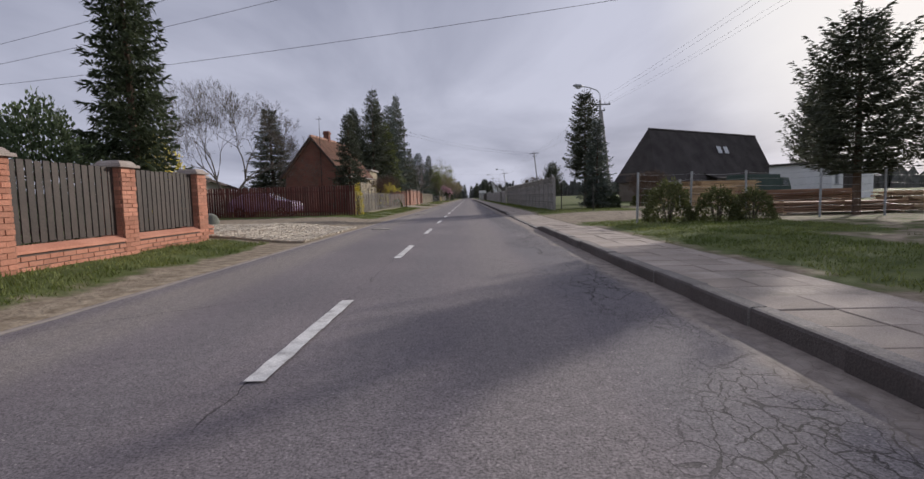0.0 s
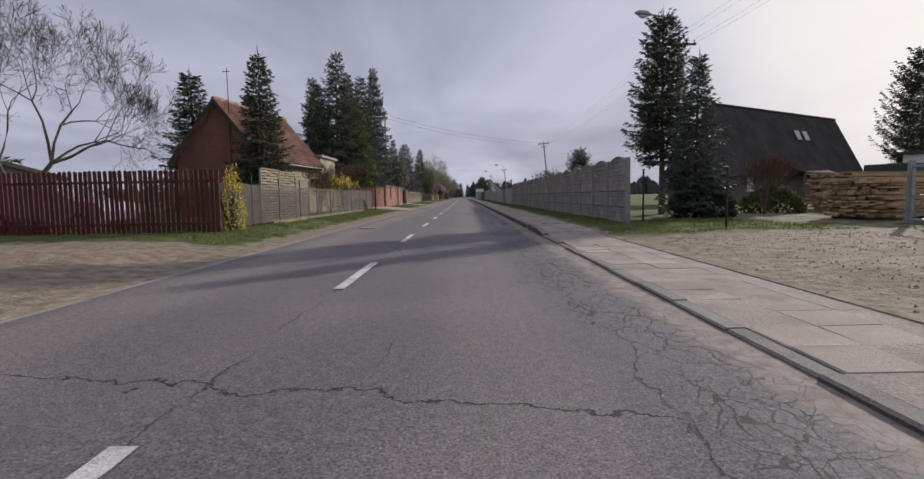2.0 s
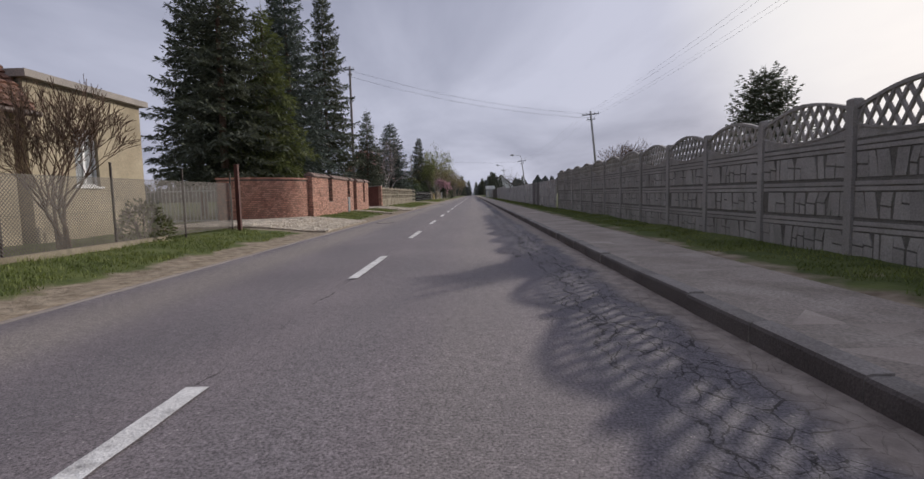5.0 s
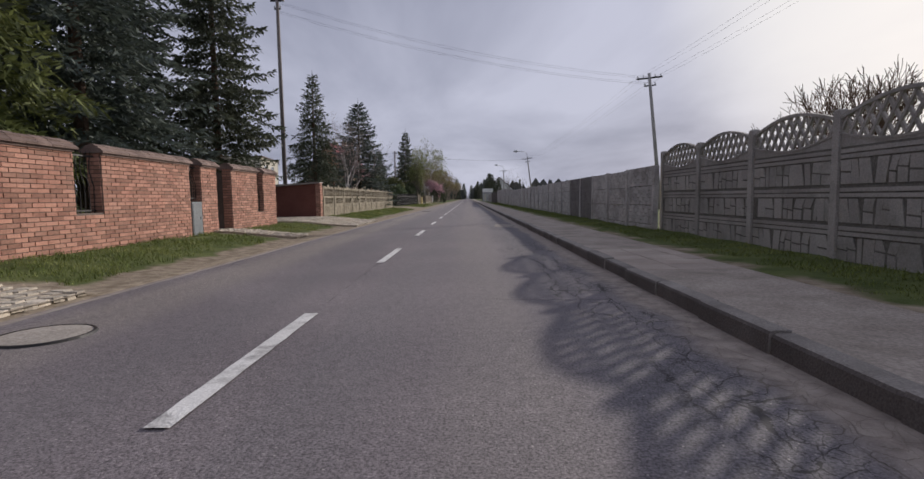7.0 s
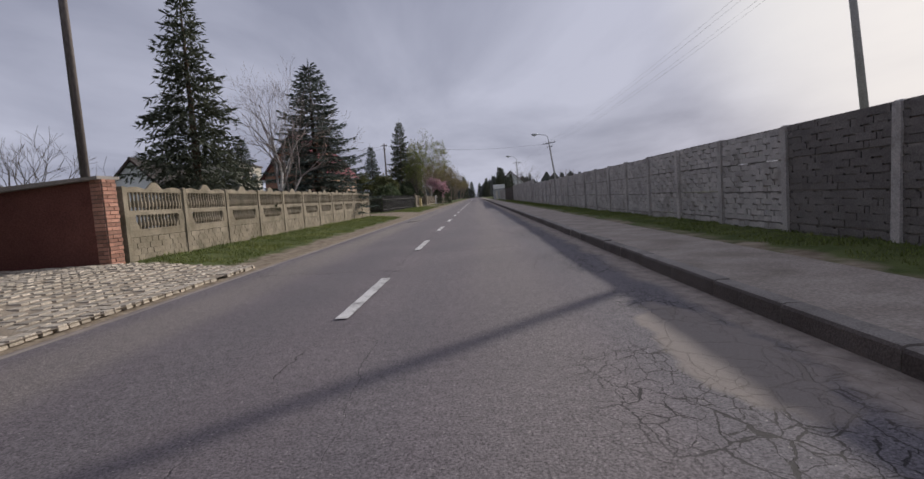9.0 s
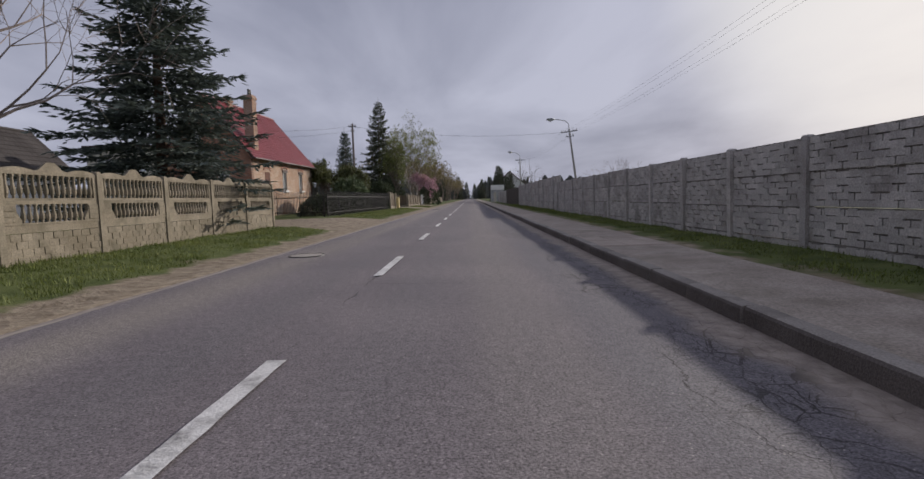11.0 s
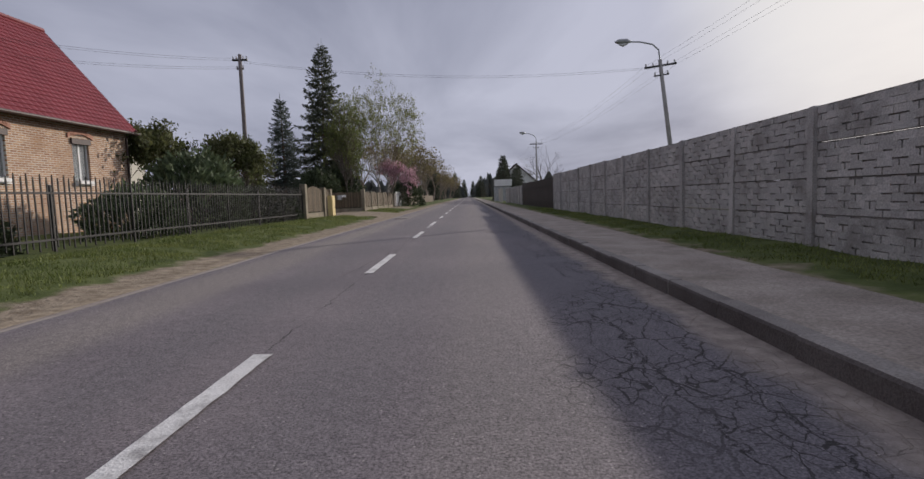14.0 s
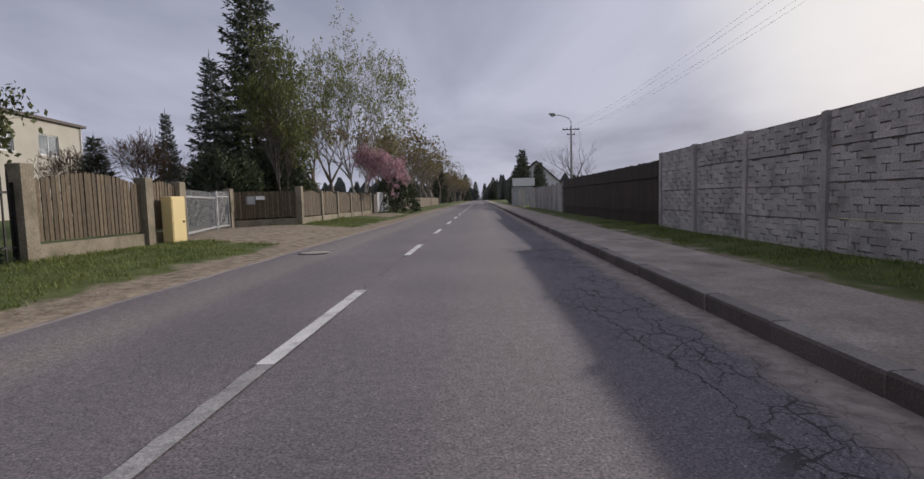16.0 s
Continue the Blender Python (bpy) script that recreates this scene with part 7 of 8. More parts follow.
# right side: timber yard and gardens
conifer(S_PINE, "dark pine in the timber yard", (12.7, 14.5, 0.1), 0.92, 0, SPRUCE, 1.15, "pine_tree")
conifer(S_PINE, "tall scraggy pine beyond the timber yard", (41.5, 60.0, 0.1), 1.9, 200, SPRUCE, 0.85, "pine_tree")
conifer(S_PINE, "second dark pine in the timber yard", (15.2, 13.3, 0.1), 0.95, 120, SPRUCE, 0.85, "pine_tree")
conifer(S_BARE, "dark spruce with a bare lower trunk at the concrete fence", (8.0, 33.3, 0.1), 1.06, 10, SPRUCE, 0.92)
conifer(S_THIN, "second blue-grey spruce at the start of the concrete fence", (8.1, 30.5, 0.1), 0.71, 150, SPRUCE_BLUE, 1.0)
CLIP = bush_mesh(18, 0.75, 0.75, 1.15, 3600, 0.06)
for x, y, sc, w in ((5.85, 12.75, 1.05, 0.88), (7.3, 12.75, 0.85, 1.05), (8.4, 12.85, 0.8, 1.05)):
    bush(CLIP, "clipped dark hedge bush behind the yard fence", (x, y, 0.1), LEAF_OLIVE, sc, y * 30, "hedge_bush", w, "clipped bushes at the yard fence")
tree(TWIGS, "leafless shrub beside the dark-roofed house", (11.2, 31.6, 0.1), BARK_RED, None, 0.85, 60, "bare_shrub", category="bush")
tree(TWIGS, "leafless shrub beside the dark-roofed house", (13.4, 34.6, 0.1), BARK_RED, None, 0.95, 160, "bare_shrub", category="bush")
bush(B_BIG, "unkempt brown-green shrub in the timber yard", (12.4, 33.2, 0.1), LEAF_OLIVE, 0.8)
bush(B_BIG, "unkempt dark shrub under the spruces", (8.6, 30.9, 0.1), LEAF_DARK, 0.85, 40)
conifer(S_PINE, "broad low pine behind the concrete fence", (8.6, 51.0, 0.1), 0.6, 40, SPRUCE, 1.0, "pine_tree")
tree(TWIGS, "leafless shrub behind the concrete fence", (8.0, 62.5, 0.1), BARK, None, 1.25, 60, "bare_shrub", category="bush")
REEDS = bough_meshes(34, 2.9, 0.3, 3, 0.012, 0.4, split=2, stems=3)
tree(REEDS, "thin leafless shoots behind the slab fence", (7.0, 110.0, 0.1), TWIG_TAN, None, 0.95, 60, "bare_shrub", category="bush")
tree(REEDS, "thin leafless shoots behind the slab fence", (7.2, 107.0, 0.1), TWIG_TAN, None, 0.9, 200, "bare_shrub", category="bush")
# far end of the road
BARE = bough_meshes(61, 8.0, 0.6, 4, 0.14, 0.26, split=3)
BUDS = bough_meshes(62, 8.0, 0.5, 4, 0.09, 0.16, split=3, leaf=7, leaf_size=0.06, stems=2)
far = random.Random(3)
for i in range(22):
    y = 160 + i * 9 + far.uniform(-3, 3)
    tree(BUDS, "distant budding roadside tree", (-7.6 - far.uniform(0, 5), y, 0.1), TWIG_TAN, LEAF_RUST, far.uniform(0.9, 1.25), far.uniform(0, 360), "roadside_tree", "distant trees along the road")
for i in range(14):
    y = 185 + i * 14 + far.uniform(-4, 4)
    tree(BARE, "distant leafless tree beside the road", (7.5 + far.uniform(0, 9), y, 0.1), BARK, None, far.uniform(0.8, 1.1), far.uniform(0, 360), "bare_tree", "distant bare trees")
for x, y, s in ((6.0, 196, 0.75), (7.3, 189, 0.5), (8.9, 200, 0.6), (5.9, 206, 0.6), (7.5, 214, 0.8), (-9.5, 245, 1.0), (-11, 300, 1.0), (9, 260, 0.8), (-6.5, 360, 1.2), (6.5, 380, 1.1), (-3, 460, 1.2), (3, 470, 1.1)):
    conifer(S_FAR, "distant dark conifer beside the road", (x, y, 0.1), s, y, SPRUCE, 0.9, group="distant conifers")
woods = Geo()
for i in range(420):
    a = -1.35 + 2.7 * i / 419
    d = 420 + far.uniform(-30, 40)
    x, y = d * math.sin(a), d * math.cos(a)
    if abs(x) < 7:
        continue
    w, h = far.uniform(3, 6), far.uniform(7, 13)
    for k in range(5):
        b = far.uniform(0, 3.14)
        zz = far.uniform(0.0, 0.35) * h
        woods.face((x - w * math.cos(b), y - w * math.sin(b), zz - 2), (x + w * math.cos(b), y + w * math.sin(b), zz - 2), (x + w * 0.7 * math.cos(b), y + w * 0.7 * math.sin(b), zz + h * 0.5), (x + far.uniform(-1, 1), y, h + zz * 0.3), (x - w * 0.75 * math.cos(b), y - w * 0.75 * math.sin(b), zz + h * 0.45))
tagged(part("far_woods", woods, mat("hazy_woods", (0.10, 0.11, 0.10), (0.15, 0.15, 0.135), 0.05, 0.4, 1.0, 0.0), None, "hazy belt of distant trees", kind="stuff"), category="woods")
poles()


# ---- the drive of the first garden ----
def board_gate():
    a, b = Vector((-12.0, 18.9)), Vector((-15.1, 26.0))
    d = b - a
    th = thing("board_fence", "russet solid board fence beside the sett drive", "fence", (a.x, a.y, 0.13), math.degrees(math.atan2(d.y, d.x)))
    ln = d.length
    me = Geo().box(0.003, -0.03, 0.06, 0.145, 0.0, 1.42).mesh("board")
    for i in range(int(ln / 0.15)):
        part("board", me, BOARD_RED, th, at=(0.15 * i, 0, rng.uniform(-0.01, 0.01)))
    part("rail", Geo().box(0, 0.0, 0.3, ln, 0.05, 0.38), BOARD_RED, th)
    part("sign", Geo().box(3.0, -0.045, 1.15, 3.5, -0.035, 1.4), WHITE, th, "small white notice with red bars")
    part("notice_bar", Geo().box(3.06, -0.05, 1.3, 3.44, -0.046, 1.34).box(3.06, -0.05, 1.22, 3.3, -0.046, 1.25), RED_PICKET, th)
    box = thing("letter_box", "black steel letter box on the board fence", "letter box", (-12.15, 19.3, 0.13), math.degrees(math.atan2(d.y, d.x)))
    part("box_body", Geo().box(0, -0.25, 0.25, 0.5, -0.03, 1.2, 0.02), IRON, box)
    part("box_post", Geo().box(0.1, -0.2, -0.2, 0.4, -0.08, 0.25), WHITE, box)
    st = thing("boulder", "mossy grey boulder at the drive", "boulder", (-10.9, 18.6, 0.1))
    g = Geo()
    n, m = 10, 6
    for j in range(m + 1):
        for i in range(n):
            a, e = 6.283 * i / n, -0.3 + 1.87 * j / m
            q = 0.38 * (1 + 0.25 * noise.noise((math.cos(a) * 1.5, math.sin(a) * 1.5, e * 1.5)))
            g.v.append((q * math.cos(a) * math.cos(e), q * math.sin(a) * math.cos(e), 1.1 * q * math.sin(e) + 0.08))
    for j in range(m):
        g.f += [(j * n + i, j * n + (i + 1) % n, (j + 1) * n + (i + 1) % n, (j + 1) * n + i) for i in range(n)]
    part("stone", g, mat("mossy_granite", (0.11, 0.12, 0.10), (0.19, 0.195, 0.17), 4, 40, 0.95, 0.4), st, smooth=True)


def car(label, at, turn, paint):
    """A parked hatchback."""
    th = thing("parked_car", label, "car", at, turn)
    prof = [(-1.95, 0.35), (-2.0, 0.62), (-1.9, 0.86), (-1.1, 0.95), (-0.45, 1.38), (0.95, 1.42), (1.75, 1.0), (1.95, 0.8), (1.95, 0.35)]
    body = Geo().prism(prof, "y", -0.78, 0.78)
    body.v = [(x, y * (0.86 if z > 1.1 else 1.0), z) for x, y, z in body.v]
    part("body", body, paint, th)
    for s in (-1, 1):
        part("side_window", Geo().prism([(-0.95, 0.97), (-0.42, 1.32), (0.9, 1.35), (1.4, 0.99)], "y", *sorted((s * 0.72, s * 0.785))), GLASS, th)
    part("windscreen", Geo().face((-1.1, -0.68, 0.985), (-1.1, 0.68, 0.985), (-0.5, 0.6, 1.39), (-0.5, -0.6, 1.39)), GLASS, th)
    tyre = Geo().tube([(0, -0.09, 0), (0, 0.09, 0)], [0.3, 0.3], 16).mesh("tyre")
    rim = Geo().tube([(0, -0.1, 0), (0, 0.1, 0)], [0.18, 0.18], 12).mesh("rim")
    for x in (-1.3, 1.25):
        for y in (-0.72, 0.72):
            w = part("wheel", tyre, RUBBER, th, at=(x, y, 0.3))
            part("rim", rim, GREY_STEEL, w)
    for y in (-0.55, 0.55):
        part("headlight", Geo().box(-2.0, y - 0.15, 0.62, -1.94, y + 0.15, 0.76), CURTAIN, th)


# ---- the timber yard ----
def lumber_stack(at, turn, ln, wd, h, material, label, seed):
    r = random.Random(seed)
    th = thing("timber_stack", label, "timber stack", at, turn, "timber stacks in the yard")
    z = 0.12
    for x in (0.4, ln - 0.4):
        part("bearer", Geo().box(x - 0.06, 0, 0, x + 0.06, wd, 0.12), LUMBER, th)
    boards = [Geo().box(0, 0, 0, ln, 0.19, 0.045, 0.004).mesh("board"), Geo().box(0, 0, 0, ln * 0.93, 0.19, 0.07, 0.004).mesh("board")]
    while z < h:
        k = r.randrange(2)
        t = 0.045 if k == 0 else 0.07
        y = r.uniform(0, 0.05)
        while y < wd - 0.15:
            part("board", boards[k], material, th).matrix_basis = pose(r.uniform(-0.2, 0.15), y, z, 0, 0, r.uniform(-0.6, 0.6))
            y += 0.2
        z += t
        if r.random() < 0.45:
            for x in (0.3, ln / 2, ln - 0.3):
                part("spacer", Geo().box(x, 0, z, x + 0.05, wd, z + 0.03), LUMBER, th)
            z += 0.03


def yard_fence():
    """Slack wire on thin posts beside the yard's drive, a steel gate leaf standing open."""
    th = thing("wire_fence", "slack wire fence on thin grey posts before the timber yard", "fence", (0, 0, 0.1))
    spots = [(5.05, 13.2), (6.75, 13.4), (8.55, 13.5), (10.9, 13.6), (13.0, 13.7), (15.2, 13.8), (17.5, 13.9)]
    post = Geo().tube([(0, 0, -0.2), (0, 0, 1.55)], [0.035, 0.035], 7).mesh("post")
    for x, y in spots:
        part("post", post, GREY_STEEL, th).matrix_basis = pose(x, y, 0, rng.uniform(-2, 2), rng.uniform(-2, 2), 0)
    for z in (0.2, 0.42, 0.64, 0.86, 1.08, 1.3, 1.48):
        for a, b in zip(spots, spots[1:]):
            g = Geo()
            sag_wire(g, (*a, z), (*b, z), rng.uniform(0.02, 0.07), 0.005, 6)
            part("wire", g, GREY_STEEL, th)
    gt = thing("steel_gate", "open blue-grey steel gate leaf in the timber yard", "gate", (11.3, 25.4, 0.1), -112)
    frame = Geo()
    for x in (0.0, 1.6, 3.2, 4.8):
        frame.box(x, -0.03, 0.12, x + 0.06, 0.03, 1.5)
    for z in (0.12, 0.7, 1.44):
        frame.box(0.0, -0.025, z, 4.86, 0.025, z + 0.06)
    for x in (0.0, 1.6, 3.2):
        frame.beam((x + 0.03, 0, 0.15), (x + 1.63, 0, 1.45), 0.03, 0.03)
    part("gate_frame", frame, GREY_STEEL, gt)
    part("gate_post", Geo().box(-0.2, -0.06, -0.3, -0.06, 0.06, 1.62), GREY_STEEL, gt)
    for x, y, h in ((6.6, 25.3, 1.5), (5.3, 27.6, 1.6)):
        p = thing("fence_post", "lone dark steel fence post beyond the drive", "fence post", (x, y, 0.1), group="posts beyond the drive")
        part("post", Geo().tube([(0, 0, -0.2), (0, 0, h)], [0.028, 0.028], 7).box(-0.034, -0.034, h, 0.034, 0.034, h + 0.02), IRON, p)


def shed():
    th = thing("shed", "small white rendered shed with dark doors and flat roof", "shed", (27.4, 40.0, 0.1), 28)
    th.matrix_basis = pose(29.5, 40.0, 0.1, 0, 0, 28) @ Matrix.Diagonal((1.3, 1.3, 1.25, 1))
    pl = lambda u, w, z: (u, w, z)
    g = Geo()
    hole = (1.3, 2.9, 0.02, 2.05)
    win = (0.35, 0.85, 1.0, 1.8)
    wall_panel(g, 5.0, lambda u: 2.4, [], [hole, win], 0.2, pl)
    part("front_wall", g, WHITE, th)
    part("body", Geo().box(0, 0.22, 0, 5, 4, 2.38), WHITE, th)
    part("roof", Geo().box(-0.2, -0.3, 2.4, 5.2, 4.2, 2.52), ROOF_DARK, th)
    part("door", Geo().box(1.3, 0.1, 0.0, 2.08, 0.14, 2.05).box(2.12, 0.1, 0.0, 2.9, 0.14, 2.05), DARK_SLAT, th)
    window(th, win, pl, 0.2, GREY_STEEL, curtain=False)


def green_truck():
    th = thing("lorry", "dull green box lorry parked in the timber yard", "lorry", (21.5, 37.5, 0.1), 25)
    part("cargo_box", Geo().box(0, 0, 0.8, 3.6, 2.0, 2.15, 0.03), TRUCK_GREEN, th)
    part("cab", Geo().prism([(3.7, 0.5), (5.0, 0.5), (5.05, 1.1), (4.7, 1.85), (3.7, 1.9)], "y", 0.05, 1.95), TRUCK_GREEN, th)
    part("chassis", Geo().box(0, 0.5, 0.5, 4.9, 1.5, 0.8), IRON, th)
    part("side_window", Geo().box(3.95, 0.03, 1.2, 4.6, 0.05, 1.7), GLASS, th)
    tyre = Geo().tube([(0, -0.12, 0), (0, 0.12, 0)], [0.4, 0.4], 16).mesh("tyre")
    for x in (0.8, 4.3):
        for y in (0.12, 1.88):
            part("wheel", tyre, RUBBER, th, at=(x, y, 0.4))


# ---- the far gardens ----
def slat_panel(name, label, a, b, z, h, arch, base=0.25, posts=True):
    th = picket_fence(name, label, a, b, z, h, 0.085, 0.022, BROWN_WOOD, None, arch, base)
    return th


def far_gardens():
    post = Geo().box(-0.13, -0.13, -0.3, 0.13, 0.13, 1.62, 0.02)
    me = post.mesh("post")
    for x, y, h in ((-7.6, 130.85, 1.0), (-7.6, 134.0, 0.93), (-7.65, 135.4, 0.9), (-9.4, 141.6, 0.9), (-7.5, 143.8, 0.95)):
        th = thing("gate_post", "buff concrete fence post beside the slatted panels", "fence post", (x, y, 0.2), group="posts of the far garden")
        part("post", me, CONCRETE_BUFF, th).matrix_basis = Matrix.Diagonal((1, 1, h, 1))
    slat_panel("slat_fence", "arched brown slatted fence panel on a concrete plinth", (-7.6, 131.0), (-7.6, 133.85), 0.2, 1.35, 0.2)
    slat_panel("slat_fence", "narrow brown slatted panel behind the gas box", (-7.62, 134.15), (-7.64, 135.25), 0.2, 1.35, 0.1)
    gas = thing("gas_meter_box", "pale yellow metal gas meter box on the verge", "meter box", (-7.38, 134.65, 0.2))
    part("cabinet", Geo().box(-0.08, -0.28, 0.0, 0.16, 0.28, 1.08, 0.012), YELLOW, gas)
    part("cabinet_door", Geo().box(0.16, -0.25, 0.05, 0.172, 0.25, 0.5).box(0.16, -0.25, 0.54, 0.172, 0.25, 1.03), YELLOW, gas)
    part("handle", Geo().box(0.172, 0.14, 0.45, 0.19, 0.2, 0.5), IRON, gas)
    bar_gate("steel_gate", "double gate of pale grey steel bars, closed", (-7.75, 135.6), (-9.2, 140.2), 0.2, 1.3, 30, GREY_STEEL)
    bar_gate("steel_gate", "narrow blue-grey steel garden gate, closed", (-9.22, 140.3), (-9.35, 141.45), 0.2, 1.35, 9, GREY_STEEL)
    slat_panel("slat_fence", "brown slatted fence with letter box beside the gate", (-9.3, 141.75), (-7.6, 143.7), 0.2, 1.35, 0.0)
    lb = thing("letter_box", "grey letter box with white house plate on the slats", "letter box", (-9.0, 141.85, 0.2), 49)
    part("box_body", Geo().box(0.1, -0.2, 0.85, 0.4, -0.04, 1.15, 0.01), GREY_STEEL, lb)
    part("plate", Geo().box(0.5, -0.07, 1.02, 0.85, -0.05, 1.16), WHITE, lb)
    y = 144.0
    for i in range(5):
        slat_panel("slat_fence", "arched brown slatted fence panel on a concrete plinth", (-7.5, y), (-7.45, y + 2.4), 0.2, 1.25, 0.16)
        th = thing("gate_post", "buff concrete fence post beside the slatted panels", "fence post", (-7.47, y + 2.55, 0.2), group="posts of the far garden")
        part("post", me, CONCRETE_BUFF, th).matrix_basis = Matrix.Diagonal((0.8, 0.8, 0.87, 1))
        y += 2.7
    wg = thing("white_gate", "white corrugated sheet gate at the far fence, closed", "gate", (-7.4, 159.5, 0.2), 90)
    part("gate_leaf", Geo().box(0, -0.03, 0.05, 4.4, 0.0, 1.5), WHITE, wg)
    for i in range(8):
        part("gate_rib", Geo().box(0.1 + 0.55 * i, -0.06, 0.05, 0.2 + 0.55 * i, -0.03, 1.5), WHITE, wg)
    part("side_door", Geo().box(-1.3, -0.03, 0.05, -0.2, 0.0, 1.35), DARK_SLAT, wg)
    kn = thing("hedge_wall", "far brown slatted fence beyond the white gate", "fence", (-7.3, 172, 0.15), 90)
    part("fence_boards", Geo().box(0, -0.05, 0, 40, 0.0, 1.2), BROWN_WOOD, kn)
    # right side beyond the slab fence
    df = thing("board_fence", "dark brown tarred board fence beyond the slab fence", "fence", (4.93, 136.85, 0.08), 91.2)
    bm = Geo().box(0.002, -0.03, 0.0, 0.19, 0.0, 1.85).mesh("board")
    for i in range(76):
        part("board", bm, DARK_SLAT, df, at=(0.195 * i, 0, rng.uniform(-0.02, 0.02)))
    part("rail", Geo().box(0, 0.0, 0.4, 14.9, 0.05, 0.5).box(0, 0, 1.4, 14.9, 0.05, 1.5), DARK_SLAT, df)
    cf = thing("concrete_fence", "low grey concrete fence far along the pavement", "fence", (4.62, 151.8, 0.08), 90)
    for i in range(10):
        part("post", Geo().box(-0.07, -0.07, -0.2, 0.07, 0.07, 1.75), CONCRETE, cf, at=(2.1 * i, 0, 0))
        if i < 9:
            part("plank", Geo().box(0.08, -0.02, 0, 2.02, 0.02, 1.65), CONCRETE, cf, at=(2.1 * i, 0, 0))
    wp = thing("white_wall", "pale rendered yard wall far along the pavement", "wall", (4.3, 172.5, 0.1), 90)
    part("wall_body", Geo().box(0, 0, 0, 6, 0.2, 1.75), STUCCO_LIGHT, wp)
    ks = thing("kiosk", "small grey kiosk with a white sign board on top", "kiosk", (3.9, 184.0, 0.1))
    part("body", Geo().box(0, 0, 0, 2.4, 3.2, 2.2), GREY_STEEL, ks)
    part("sign_board", Geo().box(-0.1, -0.15, 2.25, 2.5, -0.05, 3.2), WHITE, ks)
    part("roof", Geo().box(-0.15, -0.1, 2.2, 2.55, 3.35, 2.3), ROOF_DARK, ks)


board_gate()
car("lilac hatchback parked behind the picket fence", (-12.2, 27.9, 0.15), 175, LILAC)
far_house("low grey outbuilding behind the picket fence", (-17.0, 34.0, 0.1), 70, 9, 4, 2.0, 2.5, STUCCO_LIGHT, CAP)
yard_fence()
lumber_stack((12.0, 18.4, 0.1), 10, 4.2, 1.8, 0.9, LUMBER_RED, "stack of reddish timber boards", 2)
lumber_stack((10.6, 15.6, 0.1), -6, 4.6, 1.4, 0.42, LUMBER_RED, "low pile of weathered boards", 3)
lumber_stack((15.4, 15.4, 0.1), 5, 4.0, 1.6, 0.75, LUMBER, "stack of pale timber beams", 4)
lumber_stack((11.9, 26.6, 0.1), 20, 4.2, 2.0, 1.25, LUMBER, "stack of fresh sawn timber on bearers", 5)
lumber_stack((14.9, 32.0, 0.1), 12, 4.4, 1.8, 0.85, LUMBER, "stack of fresh sawn timber on bearers", 6)
lumber_stack((16.4, 34.4, 0.1), 14, 5.0, 2.0, 1.65, LUMBER, "high stack of pale sawn timber", 7)
shed()
green_truck()
far_gardens()


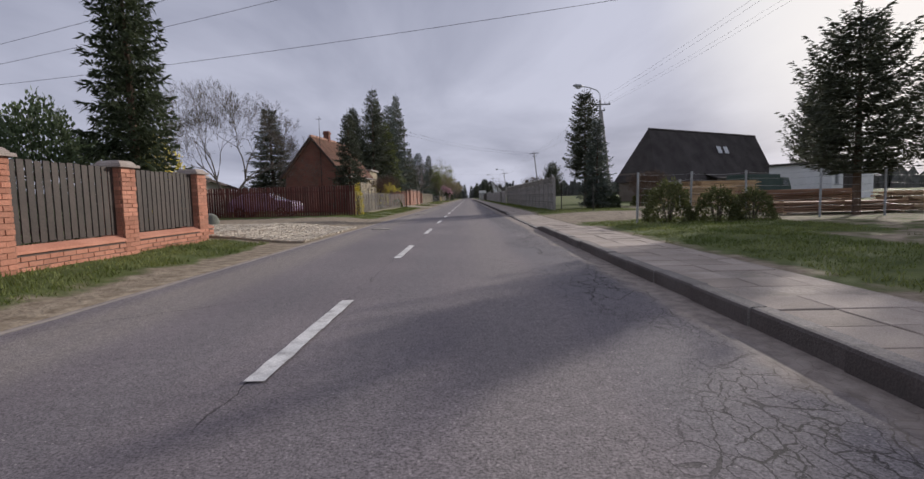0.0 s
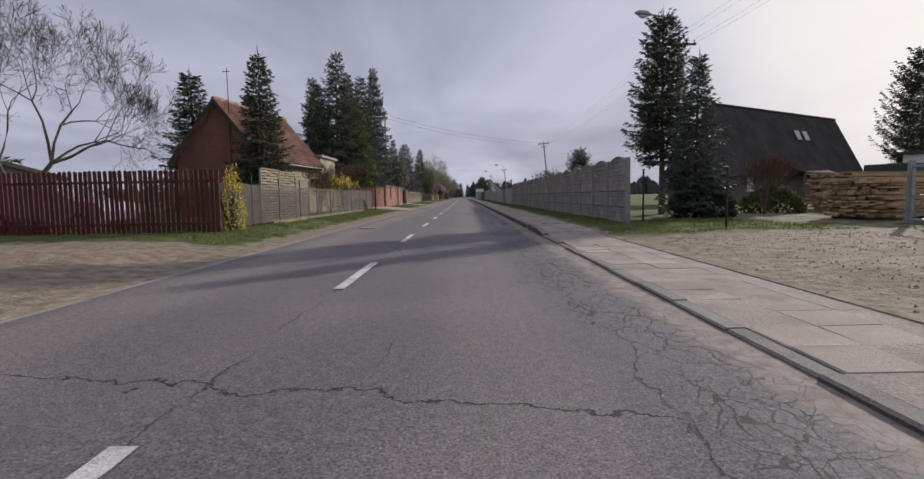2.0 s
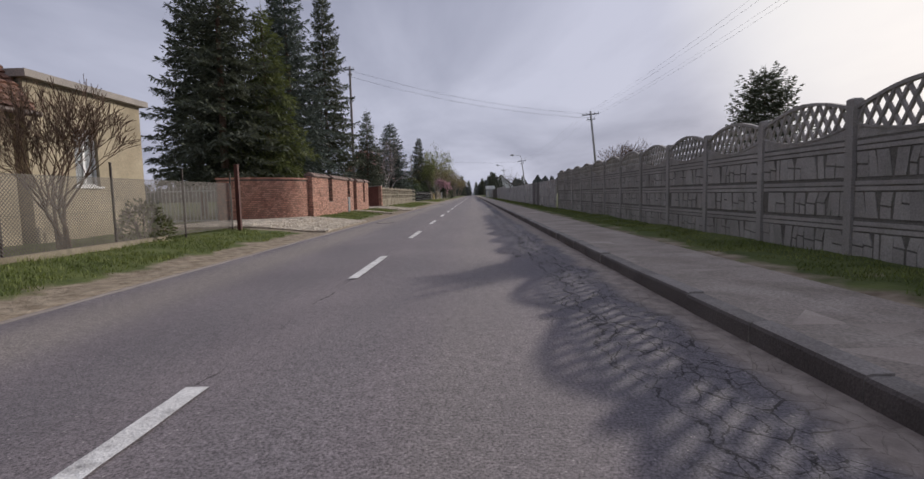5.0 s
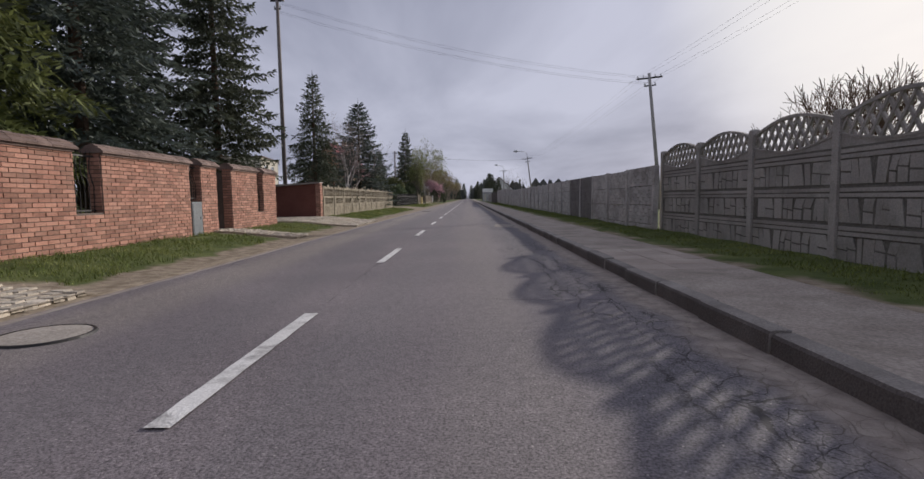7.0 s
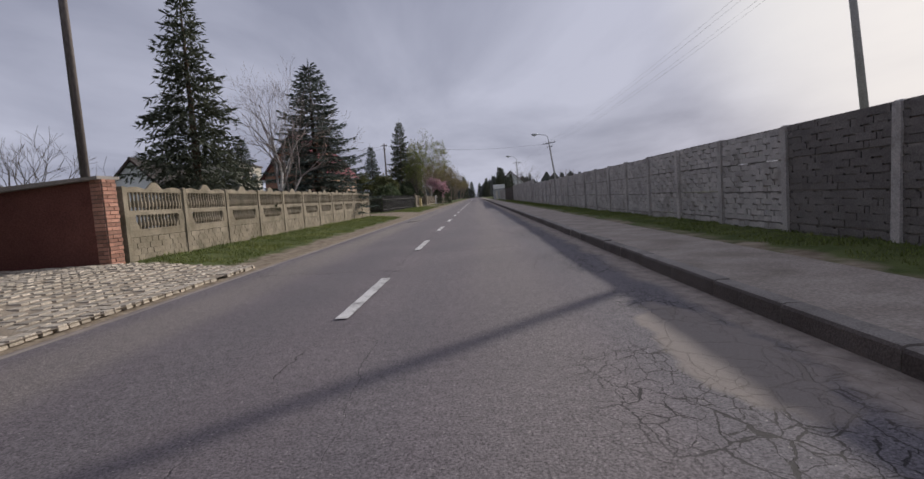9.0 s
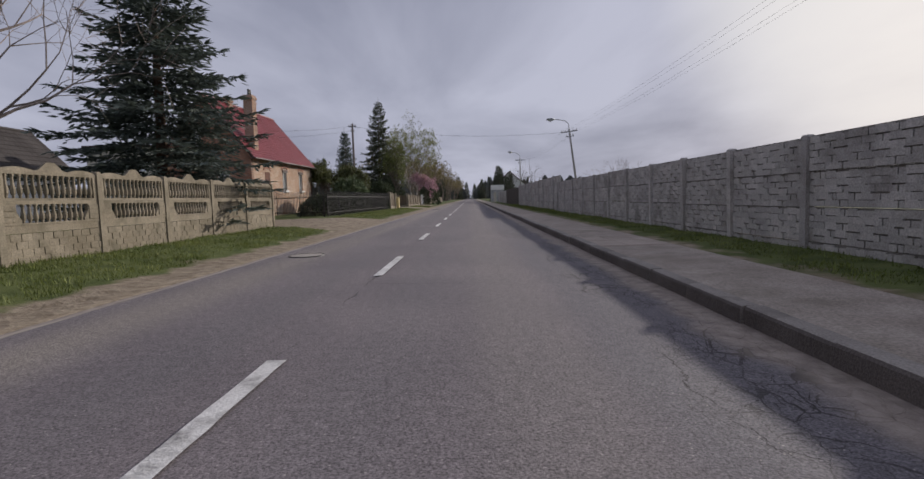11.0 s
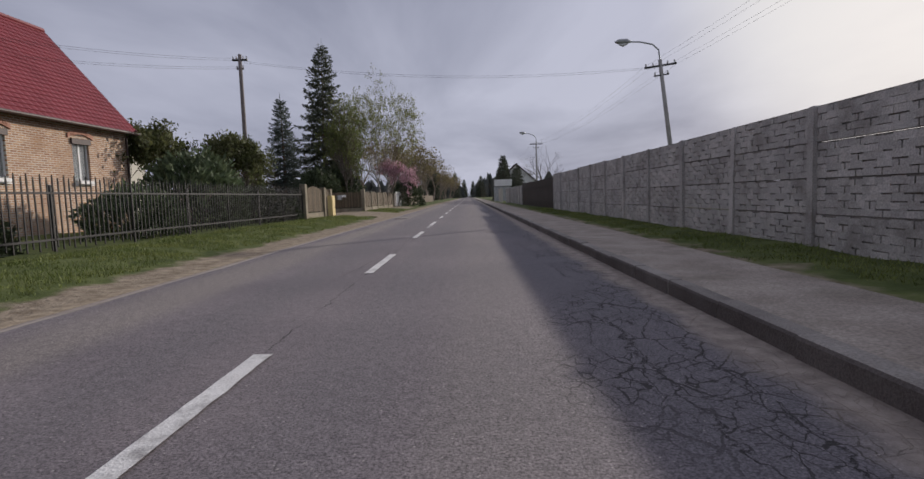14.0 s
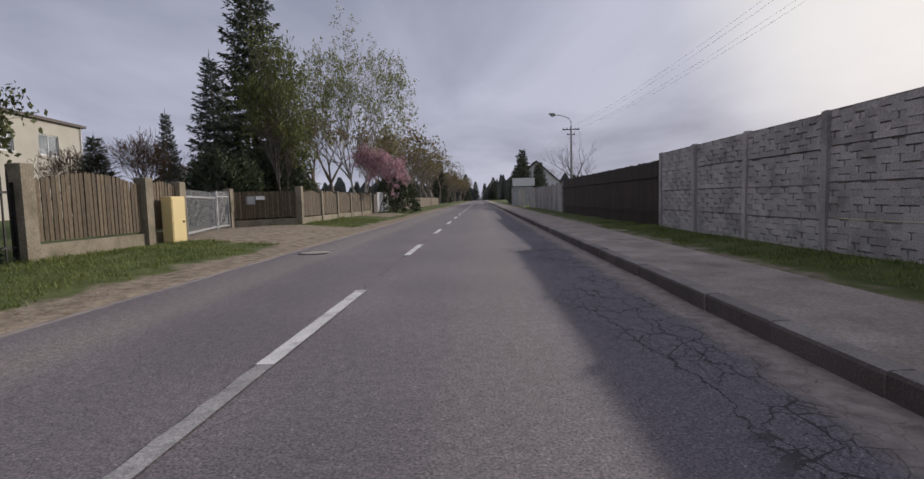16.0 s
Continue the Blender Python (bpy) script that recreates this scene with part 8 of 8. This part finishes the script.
# ---- grass ----
def grass(name, label, x0, x1, y0, y1, density, seed, tall=1.0):
    r = random.Random(seed)
    g = Geo()
    n = int((x1 - x0) * (y1 - y0) * density)
    for i in range(n):
        x, y = r.uniform(x0, x1), r.uniform(y0, y1)
        if dirt_at(x, y) + 0.55 * noise.noise((x * 1.3, y * 1.3, 4)) + 0.3 * noise.noise((x * 4.1, y * 4.1, 9)) > 0.2:
            continue
        z = ground_z(x, y) - 0.01
        h = r.uniform(0.03, 0.095) * tall * (1 + 0.6 * noise.noise((x * 0.7, y * 0.7, 8)))
        a, w = r.uniform(0, 6.28), r.uniform(0.005, 0.010)
        dx, dy = math.cos(a) * w, math.sin(a) * w
        lx, ly = r.uniform(-0.6, 0.6) * h, r.uniform(-0.6, 0.6) * h
        g.face((x - dx, y - dy, z), (x + dx, y + dy, z), (x + lx, y + ly, z + h))
    me = g.mesh(name)
    me.materials.append(GRASS)
    tagged(new(name, me), label, "grass", kind="stuff")


grass("grass", "short spring grass on the verge by the gardens", -7.6, -4.6, -1, 150, 520, 1)
grass("grass", "short spring grass between pavement and fence", 3.4, 4.85, 0, 140, 620, 2, 0.7)
grass("grass", "rough grass before the timber yard", 4.85, 9.0, 0, 29, 420, 3, 0.9)


def chips(x0, x1, y0, y1, n, seed):
    """Small stones and splinters of wood strewn over the drive."""
    r = random.Random(seed)
    g = Geo()
    for i in range(n):
        x, y = x0 + (x1 - x0) * r.random() ** 0.7, r.uniform(y0, y1)
        s, z = r.uniform(0.008, 0.028), ground_z(x, y)
        a = r.uniform(0, 6.28)
        c, d, ln = math.cos(a) * s, math.sin(a) * s, r.uniform(0.4, 1.0)
        k = len(g.v)
        g.v += [(x + c, y + d, z - 0.004), (x - d * ln, y + c * ln, z - 0.004), (x - c, y - d, z - 0.004), (x + d * ln, y - c * ln, z - 0.004), (x + c * 0.2, y + d * 0.2, z + s * r.uniform(0.35, 0.8))]
        g.f += [(k, k + 1, k + 4), (k + 1, k + 2, k + 4), (k + 2, k + 3, k + 4), (k + 3, k, k + 4)]
    me = g.mesh("gravel")
    me.materials.append(mat("chips_and_stones", (0.12, 0.095, 0.075), (0.46, 0.40, 0.33), 9.0, 60, 0.9, 0.2))
    tagged(new("gravel", me), "small stones and wood chips strewn on the sandy drive", "gravel", kind="stuff")


chips(3.5, 8.5, 11.5, 28.0, 4200, 12)

# ---- paving pieces last ----
pavement()
setts("driveway", -10.0, -4.25, 9.9, 16.2, 5)
setts("driveway", -9.6, -4.25, 50.9, 57.6, 6)
setts("driveway", -9.8, -4.25, 71.6, 76.9, 8)
setts("garden_path", -7.7, -4.6, 65.7, 66.95, 9, "short path of rough granite setts to the recessed door")
